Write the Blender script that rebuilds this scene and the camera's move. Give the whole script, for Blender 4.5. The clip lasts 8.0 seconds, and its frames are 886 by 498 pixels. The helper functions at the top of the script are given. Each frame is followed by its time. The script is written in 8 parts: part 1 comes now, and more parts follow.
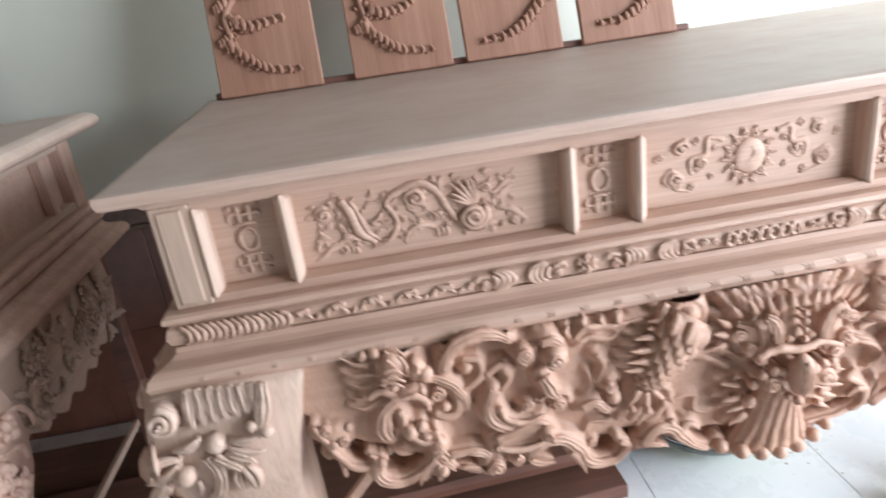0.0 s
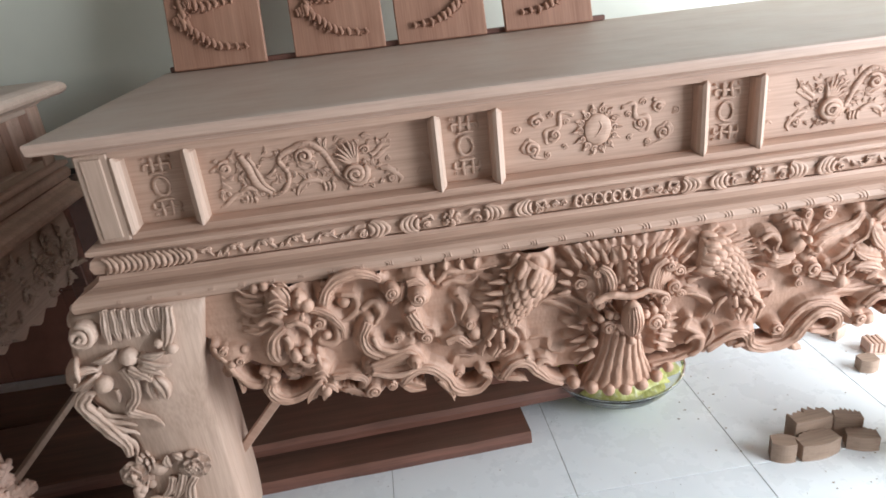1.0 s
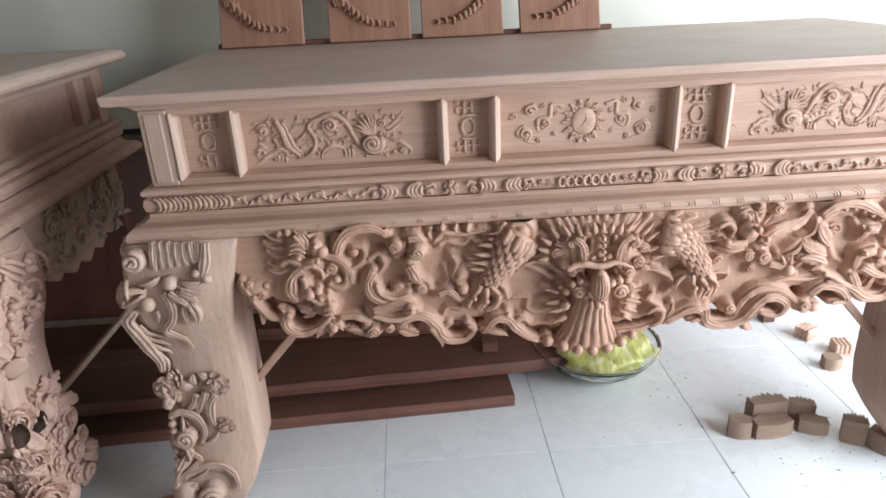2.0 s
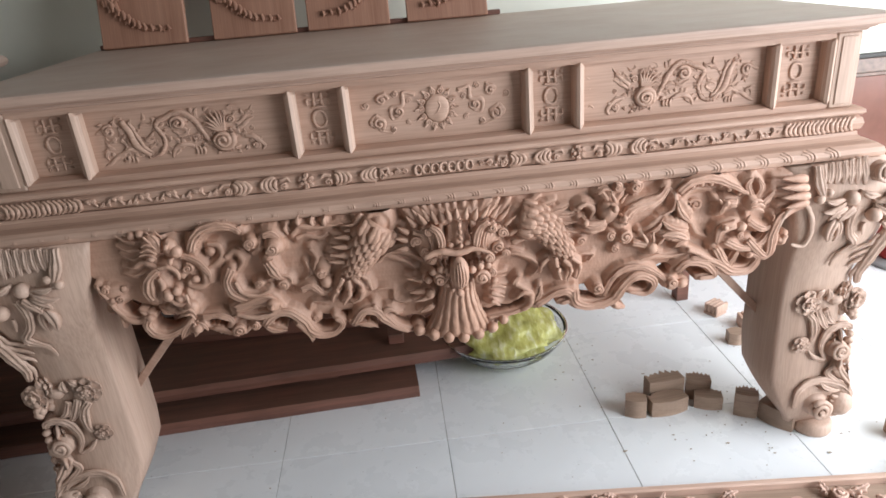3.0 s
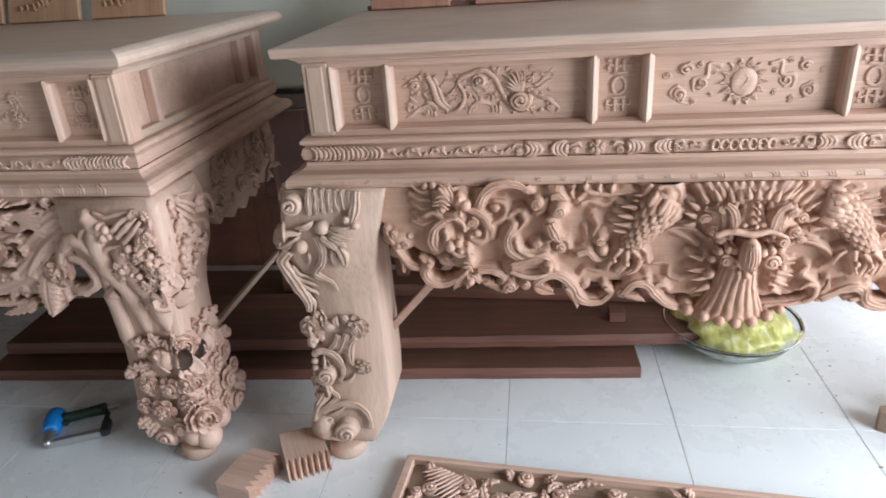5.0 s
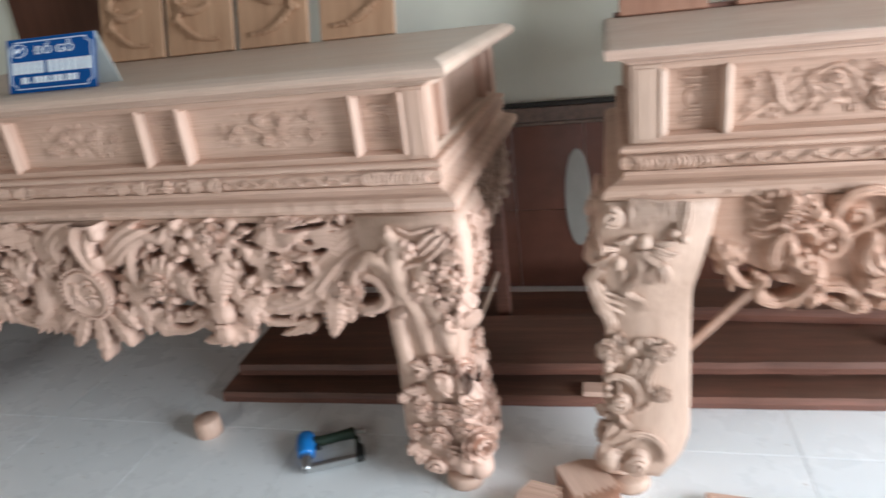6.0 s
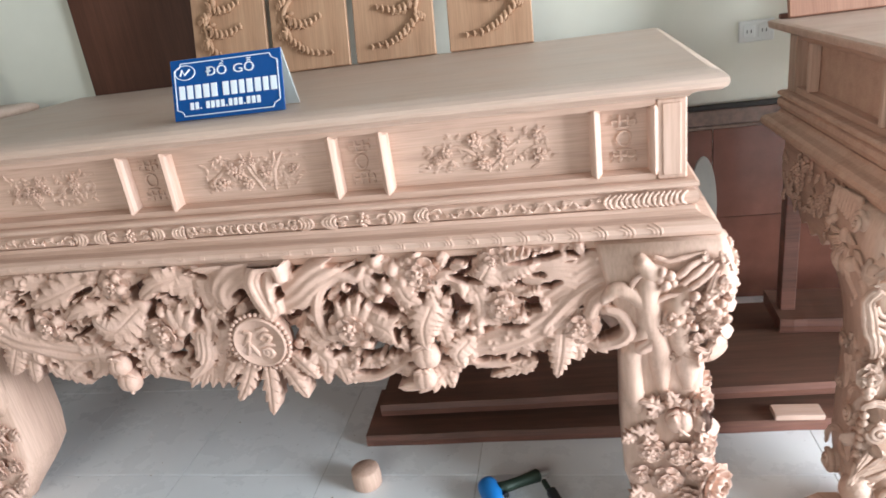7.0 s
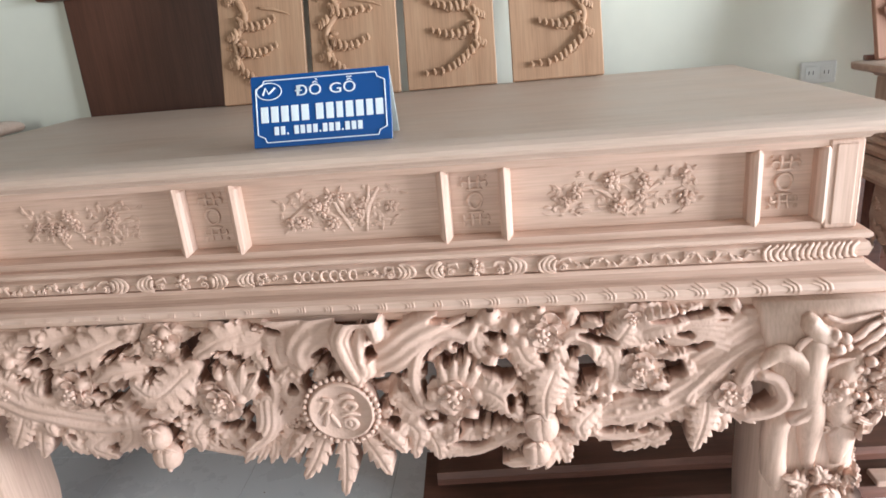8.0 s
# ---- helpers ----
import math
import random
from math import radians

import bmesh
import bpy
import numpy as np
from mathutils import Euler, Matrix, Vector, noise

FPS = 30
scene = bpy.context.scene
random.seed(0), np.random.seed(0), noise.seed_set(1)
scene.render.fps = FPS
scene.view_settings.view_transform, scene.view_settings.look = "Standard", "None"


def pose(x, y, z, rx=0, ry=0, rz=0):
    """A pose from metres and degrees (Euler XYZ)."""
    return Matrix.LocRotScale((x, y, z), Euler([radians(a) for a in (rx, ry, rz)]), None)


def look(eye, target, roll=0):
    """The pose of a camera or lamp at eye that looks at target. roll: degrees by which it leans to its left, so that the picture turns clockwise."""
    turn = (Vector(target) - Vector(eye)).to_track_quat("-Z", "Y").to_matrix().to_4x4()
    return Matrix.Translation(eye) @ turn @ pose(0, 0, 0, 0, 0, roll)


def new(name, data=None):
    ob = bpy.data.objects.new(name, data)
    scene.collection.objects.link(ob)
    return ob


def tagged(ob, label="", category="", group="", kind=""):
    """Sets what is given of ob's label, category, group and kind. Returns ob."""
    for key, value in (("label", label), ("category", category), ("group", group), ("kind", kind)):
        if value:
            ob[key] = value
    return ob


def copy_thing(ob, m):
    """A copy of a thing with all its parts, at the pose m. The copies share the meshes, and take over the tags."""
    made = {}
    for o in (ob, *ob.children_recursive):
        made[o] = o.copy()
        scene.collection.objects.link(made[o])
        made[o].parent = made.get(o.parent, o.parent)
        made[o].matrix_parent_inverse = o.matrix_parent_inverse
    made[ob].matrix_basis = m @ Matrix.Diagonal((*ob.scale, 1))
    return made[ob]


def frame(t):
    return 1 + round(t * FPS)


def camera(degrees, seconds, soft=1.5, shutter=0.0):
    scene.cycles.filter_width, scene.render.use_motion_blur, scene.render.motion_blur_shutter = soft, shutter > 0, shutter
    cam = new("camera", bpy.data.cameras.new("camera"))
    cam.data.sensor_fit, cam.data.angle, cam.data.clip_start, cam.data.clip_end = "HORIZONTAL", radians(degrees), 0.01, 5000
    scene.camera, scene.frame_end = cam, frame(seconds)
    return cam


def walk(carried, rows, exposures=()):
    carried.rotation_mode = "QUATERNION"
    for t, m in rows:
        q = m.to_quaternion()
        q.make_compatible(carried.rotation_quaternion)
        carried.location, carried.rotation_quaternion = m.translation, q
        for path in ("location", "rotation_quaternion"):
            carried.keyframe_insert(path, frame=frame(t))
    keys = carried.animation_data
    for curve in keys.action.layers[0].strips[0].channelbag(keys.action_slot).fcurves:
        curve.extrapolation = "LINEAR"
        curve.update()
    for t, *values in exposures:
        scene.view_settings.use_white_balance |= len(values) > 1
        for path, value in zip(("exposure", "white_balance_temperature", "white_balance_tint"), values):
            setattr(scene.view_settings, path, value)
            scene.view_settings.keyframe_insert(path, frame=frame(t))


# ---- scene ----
cam = camera(67.5, 8.0, soft=1.6, shutter=0.34)
PATH = [
    (0, (-0.65, -1.02, 1.38), (-0.485, 0.826, 0.629), -8.0),
    (0.5, (-0.448, -1.137, 1.347), (-0.309, 0.692, 0.549), -6.6),
    (1, (-0.43, -1.256, 1.36), (-0.302, 0.582, 0.581), -6.6),
    (1.2, (-0.475, -1.328, 1.37), (-0.365, 0.508, 0.584), -5.1),
    (2.3, (-0.319, -1.504, 1.364), (-0.248, 0.339, 0.589), -2.7),
    (2.5, (-0.245, -1.496, 1.351), (-0.134, 0.342, 0.569), -3.8),
    (3, (-0.11, -1.509, 1.341), (0.003, 0.321, 0.543), -5.0),
    (3.5, (-0.108, -1.519, 1.343), (0.035, 0.313, 0.553), -3.9),
    (4, (-0.201, -1.548, 1.353), (-0.138, 0.3, 0.591), -3.8),
    (4.5, (-0.299, -1.548, 1.339), (-0.448, 0.279, 0.54), -4.2),
    (4.7, (-0.379, -1.53, 1.337), (-0.612, 0.272, 0.5), -3.4),
    (5.8, (-0.848, -1.548, 1.335), (-1.238, 0.264, 0.584), -6.6),
    (6, (-1.05, -1.532, 1.32), (-1.544, 0.263, 0.583), -6.9),
    (6.4, (-1.325, -1.476, 1.364), (-1.942, 0.304, 0.667), -6.4),
    (6.5, (-1.412, -1.493, 1.38), (-1.988, 0.282, 0.675), -6.4),
    (7, (-1.718, -1.485, 1.39), (-2.1, 0.338, 0.661), -8.2),
    (7.5, (-1.956, -1.413, 1.382), (-2.272, 0.442, 0.705), -8.2),
    (8, (-2.139, -1.311, 1.391), (-2.333, 0.568, 0.735), -5.4),
]
walk(cam, [(t, look(eye, target, roll)) for t, eye, target, roll in PATH],
     [(0.0, 1.06, 6000, 10), (0.5, 0.72, 6200, 10), (1.0, 0.58, 6250, 10), (2.5, 0.34, 6150, 12), (3.0, 0.12, 6450, 13), (3.5, 0.1, 6450, 14), (4.0, 0.1, 6450, 12), (4.5, 0.42, 6050, 10), (5.8, 1.25, 6200, 10), (6.1, 1.42, 6250, 10), (6.5, 1.32, 6650, 10), (7.0, 2.06, 6200, 10), (7.5, 2.06, 6300, 10), (8.0, 2.06, 6150, 10)])

# ---- world and light ----
world = bpy.data.worlds.new("world")
scene.world = world
world.use_nodes = True
wn = world.node_tree.nodes
sky = wn.new("ShaderNodeTexSky")
sky.sky_type, sky.sun_disc = "NISHITA", False
sky.sun_elevation, sky.sun_rotation = radians(50), radians(110)
world.node_tree.links.new(sky.outputs[0], wn["Background"].inputs[0])
wn["Background"].inputs[1].default_value = 0.04


def area(name, m, sx, sy, watts, colour):
    lamp = bpy.data.lights.new(name, "AREA")
    lamp.shape, lamp.size, lamp.size_y, lamp.energy, lamp.color = "RECTANGLE", sx, sy, watts, colour
    ob = new(name, lamp)
    ob.matrix_world = m
    return ob


# east: daylight through the wide doorway; south: added fill lamp at an unseen, assumed opening
area("east_daylight", look((2.78, -1.05, 1.25), (1.1, 0.3, 0.4)), 3.0, 2.1, 182, (0.88, 0.955, 1.0))
area("south_daylight", look((-3.2, -4.4, 2.0), (-3.0, 0.2, 0.6)), 2.0, 1.7, 15, (0.97, 0.96, 0.85))


# ---- materials ----
def mat(name):
    m = bpy.data.materials.new(name)
    m.use_nodes = True
    n = m.node_tree.nodes
    return m, n, m.node_tree.links, n["Principled BSDF"]


def ramp(n, l, src, stops):
    r = n.new("ShaderNodeValToRGB")
    e = r.color_ramp.elements
    e[0].position, e[0].color = stops[0][0], (*stops[0][1], 1)
    e[1].position, e[1].color = stops[-1][0], (*stops[-1][1], 1)
    for p, c in stops[1:-1]:
        x = e.new(p)
        x.color = (*c, 1)
    l.new(src, r.inputs[0])
    return r.outputs[0]


def noise_tex(n, l, vec, scale, detail=4, rough=0.55):
    t = n.new("ShaderNodeTexNoise")
    t.inputs["Scale"].default_value, t.inputs["Detail"].default_value, t.inputs["Roughness"].default_value = scale, detail, rough
    l.new(vec, t.inputs["Vector"])
    return t.outputs[0]


def mixc(n, l, fac, a, b, mode="MIX"):
    x = n.new("ShaderNodeMix")
    x.data_type, x.blend_type = "RGBA", mode
    for sock, val in ((x.inputs[0], fac), (x.inputs[6], a), (x.inputs[7], b)):
        if isinstance(val, (int, float)):
            sock.default_value = val
        elif isinstance(val, tuple):
            sock.default_value = (*val, 1)
        else:
            l.new(val, sock)
    return x.outputs[2]


def bump(n, l, b, height, strength, dist):
    x = n.new("ShaderNodeBump")
    x.inputs["Strength"].default_value, x.inputs["Distance"].default_value = strength, dist
    l.new(height, x.inputs["Height"])
    l.new(x.outputs[0], b.inputs["Normal"])


def mapped(n, l, scale, rot=(0, 0, 0)):
    tc, mp = n.new("ShaderNodeTexCoord"), n.new("ShaderNodeMapping")
    mp.inputs["Scale"].default_value, mp.inputs["Rotation"].default_value = scale, rot
    l.new(tc.outputs["Object"], mp.inputs["Vector"])
    return mp.outputs[0]


def wood(name, dark, mid, light, axis=0, rough=0.6, grain=1.0, top_tone=0.0):
    """Wood with long grain along one axis, fine pores, blotches and, if asked, upward faces in another tone."""
    m, n, l, b = mat(name)
    s = [26.0, 26.0, 26.0]
    s[axis] = 1.4
    v = mapped(n, l, s)
    g = noise_tex(n, l, v, 1.0, 6, 0.6)
    col = ramp(n, l, g, [(0.30, dark), (0.52, mid), (0.72, light)])
    s2 = [240.0, 240.0, 240.0]
    s2[axis] = 9.0
    p = noise_tex(n, l, mapped(n, l, s2), 1.0, 2, 0.5)
    col = mixc(n, l, 0.28 * grain, col, ramp(n, l, p, [(0.35, tuple(c * 0.6 for c in mid)), (0.6, light)]), "MIX")
    blot = noise_tex(n, l, mapped(n, l, (3.2, 3.2, 3.2)), 1.0, 3, 0.5)
    col = mixc(n, l, ramp(n, l, blot, [(0.35, (0.0, 0.0, 0.0)), (0.75, (0.3, 0.3, 0.3))]), col, tuple(min(1, c * 1.12 + 0.02) for c in light))
    # upward faces mix unevenly to a pale tone, dark green on dark woods
    if top_tone:
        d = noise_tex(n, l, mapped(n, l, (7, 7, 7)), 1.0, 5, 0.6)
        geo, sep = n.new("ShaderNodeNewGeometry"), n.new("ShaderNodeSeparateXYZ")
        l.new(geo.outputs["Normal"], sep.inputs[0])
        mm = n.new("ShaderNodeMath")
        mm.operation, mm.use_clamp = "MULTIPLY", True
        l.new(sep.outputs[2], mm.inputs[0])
        l.new(ramp(n, l, d, [(0.3, (top_tone * 0.3,) * 3), (0.7, (top_tone,) * 3)]), mm.inputs[1])
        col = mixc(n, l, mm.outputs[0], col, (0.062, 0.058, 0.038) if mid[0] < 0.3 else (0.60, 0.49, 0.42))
    l.new(col, b.inputs["Base Color"])
    b.inputs["Roughness"].default_value = rough
    if grain < 0.5:
        # marks of the gouge
        w = n.new("ShaderNodeTexVoronoi")
        w.feature = "SMOOTH_F1"
        w.inputs["Scale"].default_value, w.inputs["Smoothness"].default_value = 1.0, 0.35
        l.new(mapped(n, l, (150, 150, 95)), w.inputs["Vector"])
        p = mixc(n, l, 0.7, p, w.outputs["Distance"])
        bump(n, l, b, p, 0.35, 0.003)
    else:
        bump(n, l, b, p, 0.25, 0.0012)
    return m


WOOD = wood("carved_wood", (0.41, 0.225, 0.15), (0.47, 0.27, 0.187), (0.53, 0.325, 0.235), 0, 0.6, 0.4)
WOOD_L = wood("leg_carving_wood", (0.405, 0.262, 0.19), (0.48, 0.32, 0.242), (0.54, 0.378, 0.295), 0, 0.6, 0.4)
WOOD_X = wood("plank_wood", (0.365, 0.213, 0.148), (0.465, 0.285, 0.205), (0.54, 0.355, 0.268), 0)
WOOD_Y = wood("side_wood", (0.335, 0.20, 0.142), (0.44, 0.27, 0.197), (0.52, 0.34, 0.257), 1)
WOOD_Z = wood("upright_wood", (0.385, 0.25, 0.18), (0.475, 0.318, 0.238), (0.55, 0.385, 0.30), 2)
PALE = wood("pale_carved_wood", (0.51, 0.32, 0.239), (0.58, 0.372, 0.286), (0.64, 0.43, 0.345), 0, 0.6, 0.4)
PALE_X = wood("pale_plank_wood", (0.44, 0.27, 0.196), (0.57, 0.37, 0.276), (0.66, 0.455, 0.366), 0)
PALE_Y = wood("pale_side_wood", (0.40, 0.27, 0.20), (0.52, 0.365, 0.28), (0.61, 0.455, 0.36), 1)
PALE_Z = wood("pale_upright_wood", (0.44, 0.27, 0.196), (0.57, 0.37, 0.276), (0.66, 0.455, 0.366), 2)
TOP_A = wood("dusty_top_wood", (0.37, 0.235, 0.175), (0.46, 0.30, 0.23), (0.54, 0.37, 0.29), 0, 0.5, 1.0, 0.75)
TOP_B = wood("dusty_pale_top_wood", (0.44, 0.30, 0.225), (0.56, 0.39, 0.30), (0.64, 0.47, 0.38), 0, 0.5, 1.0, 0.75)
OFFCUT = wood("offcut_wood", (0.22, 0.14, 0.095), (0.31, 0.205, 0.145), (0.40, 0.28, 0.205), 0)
REDBOARD = wood("red_panel_wood", (0.26, 0.115, 0.07), (0.34, 0.165, 0.105), (0.42, 0.22, 0.145), 2)
TANBOARD = wood("tan_panel_wood", (0.34, 0.18, 0.10), (0.43, 0.24, 0.14), (0.51, 0.31, 0.19), 2)
DARKPLANK = wood("dark_plank_wood", (0.06, 0.027, 0.018), (0.135, 0.056, 0.038), (0.24, 0.10, 0.068), 0, 0.5, 1.0, 0.4)
DARKBOARD = wood("dark_board_wood", (0.06, 0.02, 0.011), (0.10, 0.036, 0.02), (0.135, 0.052, 0.03), 2, 0.45)


def plain(name, colour, rough=0.5, metal=0.0, vary=0.08, scale=14.0, bumpy=0.0):
    m, n, l, b = mat(name)
    t = noise_tex(n, l, mapped(n, l, (1, 1, 1)), scale, 5, 0.6)
    col = ramp(n, l, t, [(0.25, tuple(c * (1 - vary) for c in colour)), (0.75, tuple(min(1, c * (1 + vary)) for c in colour))])
    l.new(col, b.inputs["Base Color"])
    b.inputs["Roughness"].default_value, b.inputs["Metallic"].default_value = rough, metal
    if bumpy:
        bump(n, l, b, t, bumpy, 0.004)
    return m


PAINT = plain("wall_paint", (0.76, 0.755, 0.66), 0.75, 0, 0.05, 3.0, 0.08)
# unseen ceiling and walls: colours set dark to hold down bounced light
CEIL = plain("roof_sheet", (0.13, 0.122, 0.11), 0.7, 0, 0.06, 3.0)
UNSEEN_WALL = plain("bare_cement", (0.15, 0.138, 0.12), 0.85, 0, 0.08, 2.0)
GROUT = plain("grout", (0.40, 0.38, 0.35), 0.9)
DADO = plain("brown_wall_tile", (0.20, 0.085, 0.06), 0.25, 0, 0.18, 9.0)
DADOCAP = plain("dado_border", (0.22, 0.15, 0.12), 0.35, 0, 0.35, 40.0)
OVAL = plain("pale_inlay", (0.45, 0.44, 0.40), 0.3)
DARKIRON = plain("dark_rim", (0.04, 0.035, 0.03), 0.5)
BLUE = plain("blue_plastic", (0.015, 0.19, 0.55), 0.35)
BLACK = plain("black_plastic", (0.02, 0.022, 0.022), 0.45)
GREENBLACK = plain("dark_green_metal", (0.03, 0.05, 0.035), 0.4, 0.3)
STEEL = plain("steel", (0.55, 0.56, 0.56), 0.3, 0.9)
SIGNBLUE = plain("sign_blue", (0.010, 0.075, 0.27), 0.2, 0, 0.03)
SIGNWHITE = plain("sign_white", (0.8, 0.85, 0.9), 0.35, 0, 0.02)
ACRYL = plain("clear_backing", (0.55, 0.58, 0.56), 0.25)
SOCKET = plain("white_plastic", (0.72, 0.73, 0.70), 0.35, 0, 0.02)


def tile_material():
    """Glossy off-white floor tile with faint clouding, dust and small specks."""
    m, n, l, b = mat("floor_tile_glaze")
    geo = n.new("ShaderNodeNewGeometry")
    v = geo.outputs["Position"]
    a = noise_tex(n, l, v, 2.2, 6, 0.6)
    col = ramp(n, l, a, [(0.3, (0.77, 0.785, 0.79)), (0.7, (0.82, 0.83, 0.835))])
    d = noise_tex(n, l, v, 6.0, 6, 0.65)
    col = mixc(n, l, ramp(n, l, d, [(0.45, (0, 0, 0)), (0.85, (0.07, 0.07, 0.07))]), col, (0.56, 0.51, 0.45))
    s = noise_tex(n, l, v, 70.0, 2, 0.5)
    col = mixc(n, l, ramp(n, l, s, [(0.735, (0, 0, 0)), (0.76, (0.7, 0.7, 0.7))]), col, (0.16, 0.12, 0.09))
    info = n.new("ShaderNodeObjectInfo")
    col = mixc(n, l, 0.25, col, ramp(n, l, info.outputs["Random"], [(0.0, (0.68, 0.70, 0.71)), (1.0, (0.80, 0.81, 0.81))]))
    l.new(col, b.inputs["Base Color"])
    l.new(ramp(n, l, d, [(0.3, (0.16,) * 3), (0.8, (0.5,) * 3)]), b.inputs["Roughness"])
    return m


TILE = tile_material()


# ---- mesh kit ----
class Kit:
    """Gathers vertices and faces of one mesh."""

    def __init__(self):
        self.v, self.f = [], []

    def add(self, vs, fs):
        k = len(self.v)
        self.v.extend([tuple(p) for p in vs])
        self.f.extend([tuple(i + k for i in q) for q in fs])
        return self

    def loft(self, rings, closed=True, caps=True):
        """Skin rings of equal count, in order."""
        c = len(rings[0])
        vs = [p for r in rings for p in r]
        fs = []
        for i in range(len(rings) - 1):
            for j in range(c if closed else c - 1):
                a, b = i * c + j, i * c + (j + 1) % c
                fs.append((a, b, b + c, a + c))
        if caps and closed:
            fs.append(tuple(reversed(range(c))))
            fs.append(tuple(range((len(rings) - 1) * c, len(rings) * c)))
        return self.add(vs, fs)

    def box(self, x0, x1, y0, y1, z0, z1, c=0.002):
        """A box with chamfered edges."""
        c = min(c, (x1 - x0) * 0.45, (y1 - y0) * 0.45, (z1 - z0) * 0.45)

        def ring(z, i):
            a0, a1, b0, b1 = x0 + i, x1 - i, y0 + i, y1 - i
            return [(a0 + c, b0, z), (a1 - c, b0, z), (a1, b0 + c, z), (a1, b1 - c, z), (a1 - c, b1, z), (a0 + c, b1, z), (a0, b1 - c, z), (a0, b0 + c, z)]
        return self.loft([ring(z0, c * 0.8), ring(z0 + c, 0), ring(z1 - c, 0), ring(z1, c * 0.8)])

    def ball(self, c, r, seg=8, rings=6, m=None):
        r = (r, r, r) if isinstance(r, (int, float)) else r
        vs, fs = [], []
        for i in range(1, rings):
            a = math.pi * i / rings
            for j in range(seg):
                t = 2 * math.pi * j / seg
                vs.append(Vector((math.sin(a) * math.cos(t) * r[0], math.sin(a) * math.sin(t) * r[1], math.cos(a) * r[2])))
        vs += [Vector((0, 0, r[2])), Vector((0, 0, -r[2]))]
        for i in range(rings - 2):
            for j in range(seg):
                a, b = i * seg + j, i * seg + (j + 1) % seg
                fs.append((a, a + seg, b + seg, b))
        n = len(vs)
        for j in range(seg):
            fs.append((n - 2, j, (j + 1) % seg))
            k = (rings - 2) * seg
            fs.append((n - 1, k + (j + 1) % seg, k + j))
        if m:
            vs = [m @ v for v in vs]
        return self.add([v + Vector(c) for v in vs], fs)

    def tube(self, pts, radii, seg=6, squash=1.0, caps=True):
        """A tube along points; squash flattens it along y."""
        pts = [Vector(p) for p in pts]
        n = len(pts)
        if isinstance(radii, (int, float)):
            radii = [radii] * n
        rings = []
        for i, p in enumerate(pts):
            t = (pts[min(i + 1, n - 1)] - pts[max(i - 1, 0)])
            t = t.normalized() if t.length > 1e-9 else Vector((1, 0, 0))
            up = Vector((0, 1, 0)) if abs(t.y) < 0.9 else Vector((0, 0, 1))
            s = t.cross(up).normalized()
            u = s.cross(t).normalized()
            r = radii[i]
            rings.append([p + s * (math.cos(2 * math.pi * k / seg) * r) + u * (math.sin(2 * math.pi * k / seg) * r * squash) for k in range(seg)])
        return self.loft(rings, True, caps)

    def lathe(self, prof, seg=24, c=(0, 0, 0)):
        """Turn (radius, height) points about z."""
        return self.loft([[(c[0] + r * math.cos(2 * math.pi * k / seg), c[1] + r * math.sin(2 * math.pi * k / seg), c[2] + z) for k in range(seg)] for r, z in prof])

    def mould(self, prof, x, y0, y1, caps=True):
        """A moulding carried round a rectangle with mitred corners; prof: (out, height)."""
        return self.loft([[(-x - o, y0 - o, z), (x + o, y0 - o, z), (x + o, y1 + o, z), (-x - o, y1 + o, z)] for o, z in prof], True, caps)

    def mesh(self, name, material, smooth=False):
        me = bpy.data.meshes.new(name)
        me.from_pydata(self.v, [], self.f)
        me.materials.append(material)
        if smooth:
            me.polygons.foreach_set("use_smooth", [True] * len(me.polygons))
        me.update()
        return me

    def part(self, name, material, parent=None, label="", smooth=False):
        ob = new(name, self.mesh(name, material, smooth))
        ob.parent = parent
        if label:
            ob["label"] = label
        return ob


def thing(name, label, category, group="", at=None, kind=""):
    ob = new(name)
    ob.empty_display_size = 0.1
    if at is not None:
        ob.matrix_world = at
    return tagged(ob, label, category, group, kind)


def arc(n, a, b):
    return [a + (b - a) * i / (n - 1) for i in range(n)]


def spline(pts, n=24):
    """A smooth run through control points of any dimension (Catmull-Rom)."""
    p = [np.array(q, float) for q in pts]
    p = [2 * p[0] - p[1]] + p + [2 * p[-1] - p[-2]]
    out = []
    m = len(p) - 3
    for i in range(n):
        s = i / (n - 1) * m
        k = min(int(s), m - 1)
        t = s - k
        a, b, c, d = p[k:k + 4]
        out.append(0.5 * (2 * b + (c - a) * t + (2 * a - 5 * b + 4 * c - d) * t * t + (3 * b - a - 3 * c + d) * t ** 3))
    return out


def interp(table, z):
    xs, ys = zip(*table)
    return float(np.interp(z, xs, ys))


# ---- room ----
XW, XE, YS, YN, HC = -7.2, 2.9, -4.6, 1.22, 3.3


def slab(name, label, category, x0, x1, y0, y1, z0, z1, material):
    return tagged(Kit().box(x0, x1, y0, y1, z0, z1, 0.001).part(name, material), label, category, kind="structure")


floor = slab("floor", "off-white glazed floor tiles with thin dark joints and sawdust", "floor", XW, XE, YS, YN, -0.12, -0.0025, GROUT)
wall_north = slab("wall_north", "pale painted wall above a brown tiled dado", "wall", XW, XE, YN, YN + 0.2, -0.1, HC, PAINT)
# west wall and ceiling are out of view, added dark to weaken the fill
slab("wall_west", "unseen wall, darkened to cut bounced light", "wall", XW - 0.2, XW, YS - 0.2, YN + 0.2, -0.1, HC, UNSEEN_WALL)
slab("ceiling", "unseen ceiling, dull grey-brown to cut bounced light", "ceiling", XW - 0.2, XE + 0.2, YS - 0.2, YN + 0.2, HC, HC + 0.15, CEIL)
east = Kit()
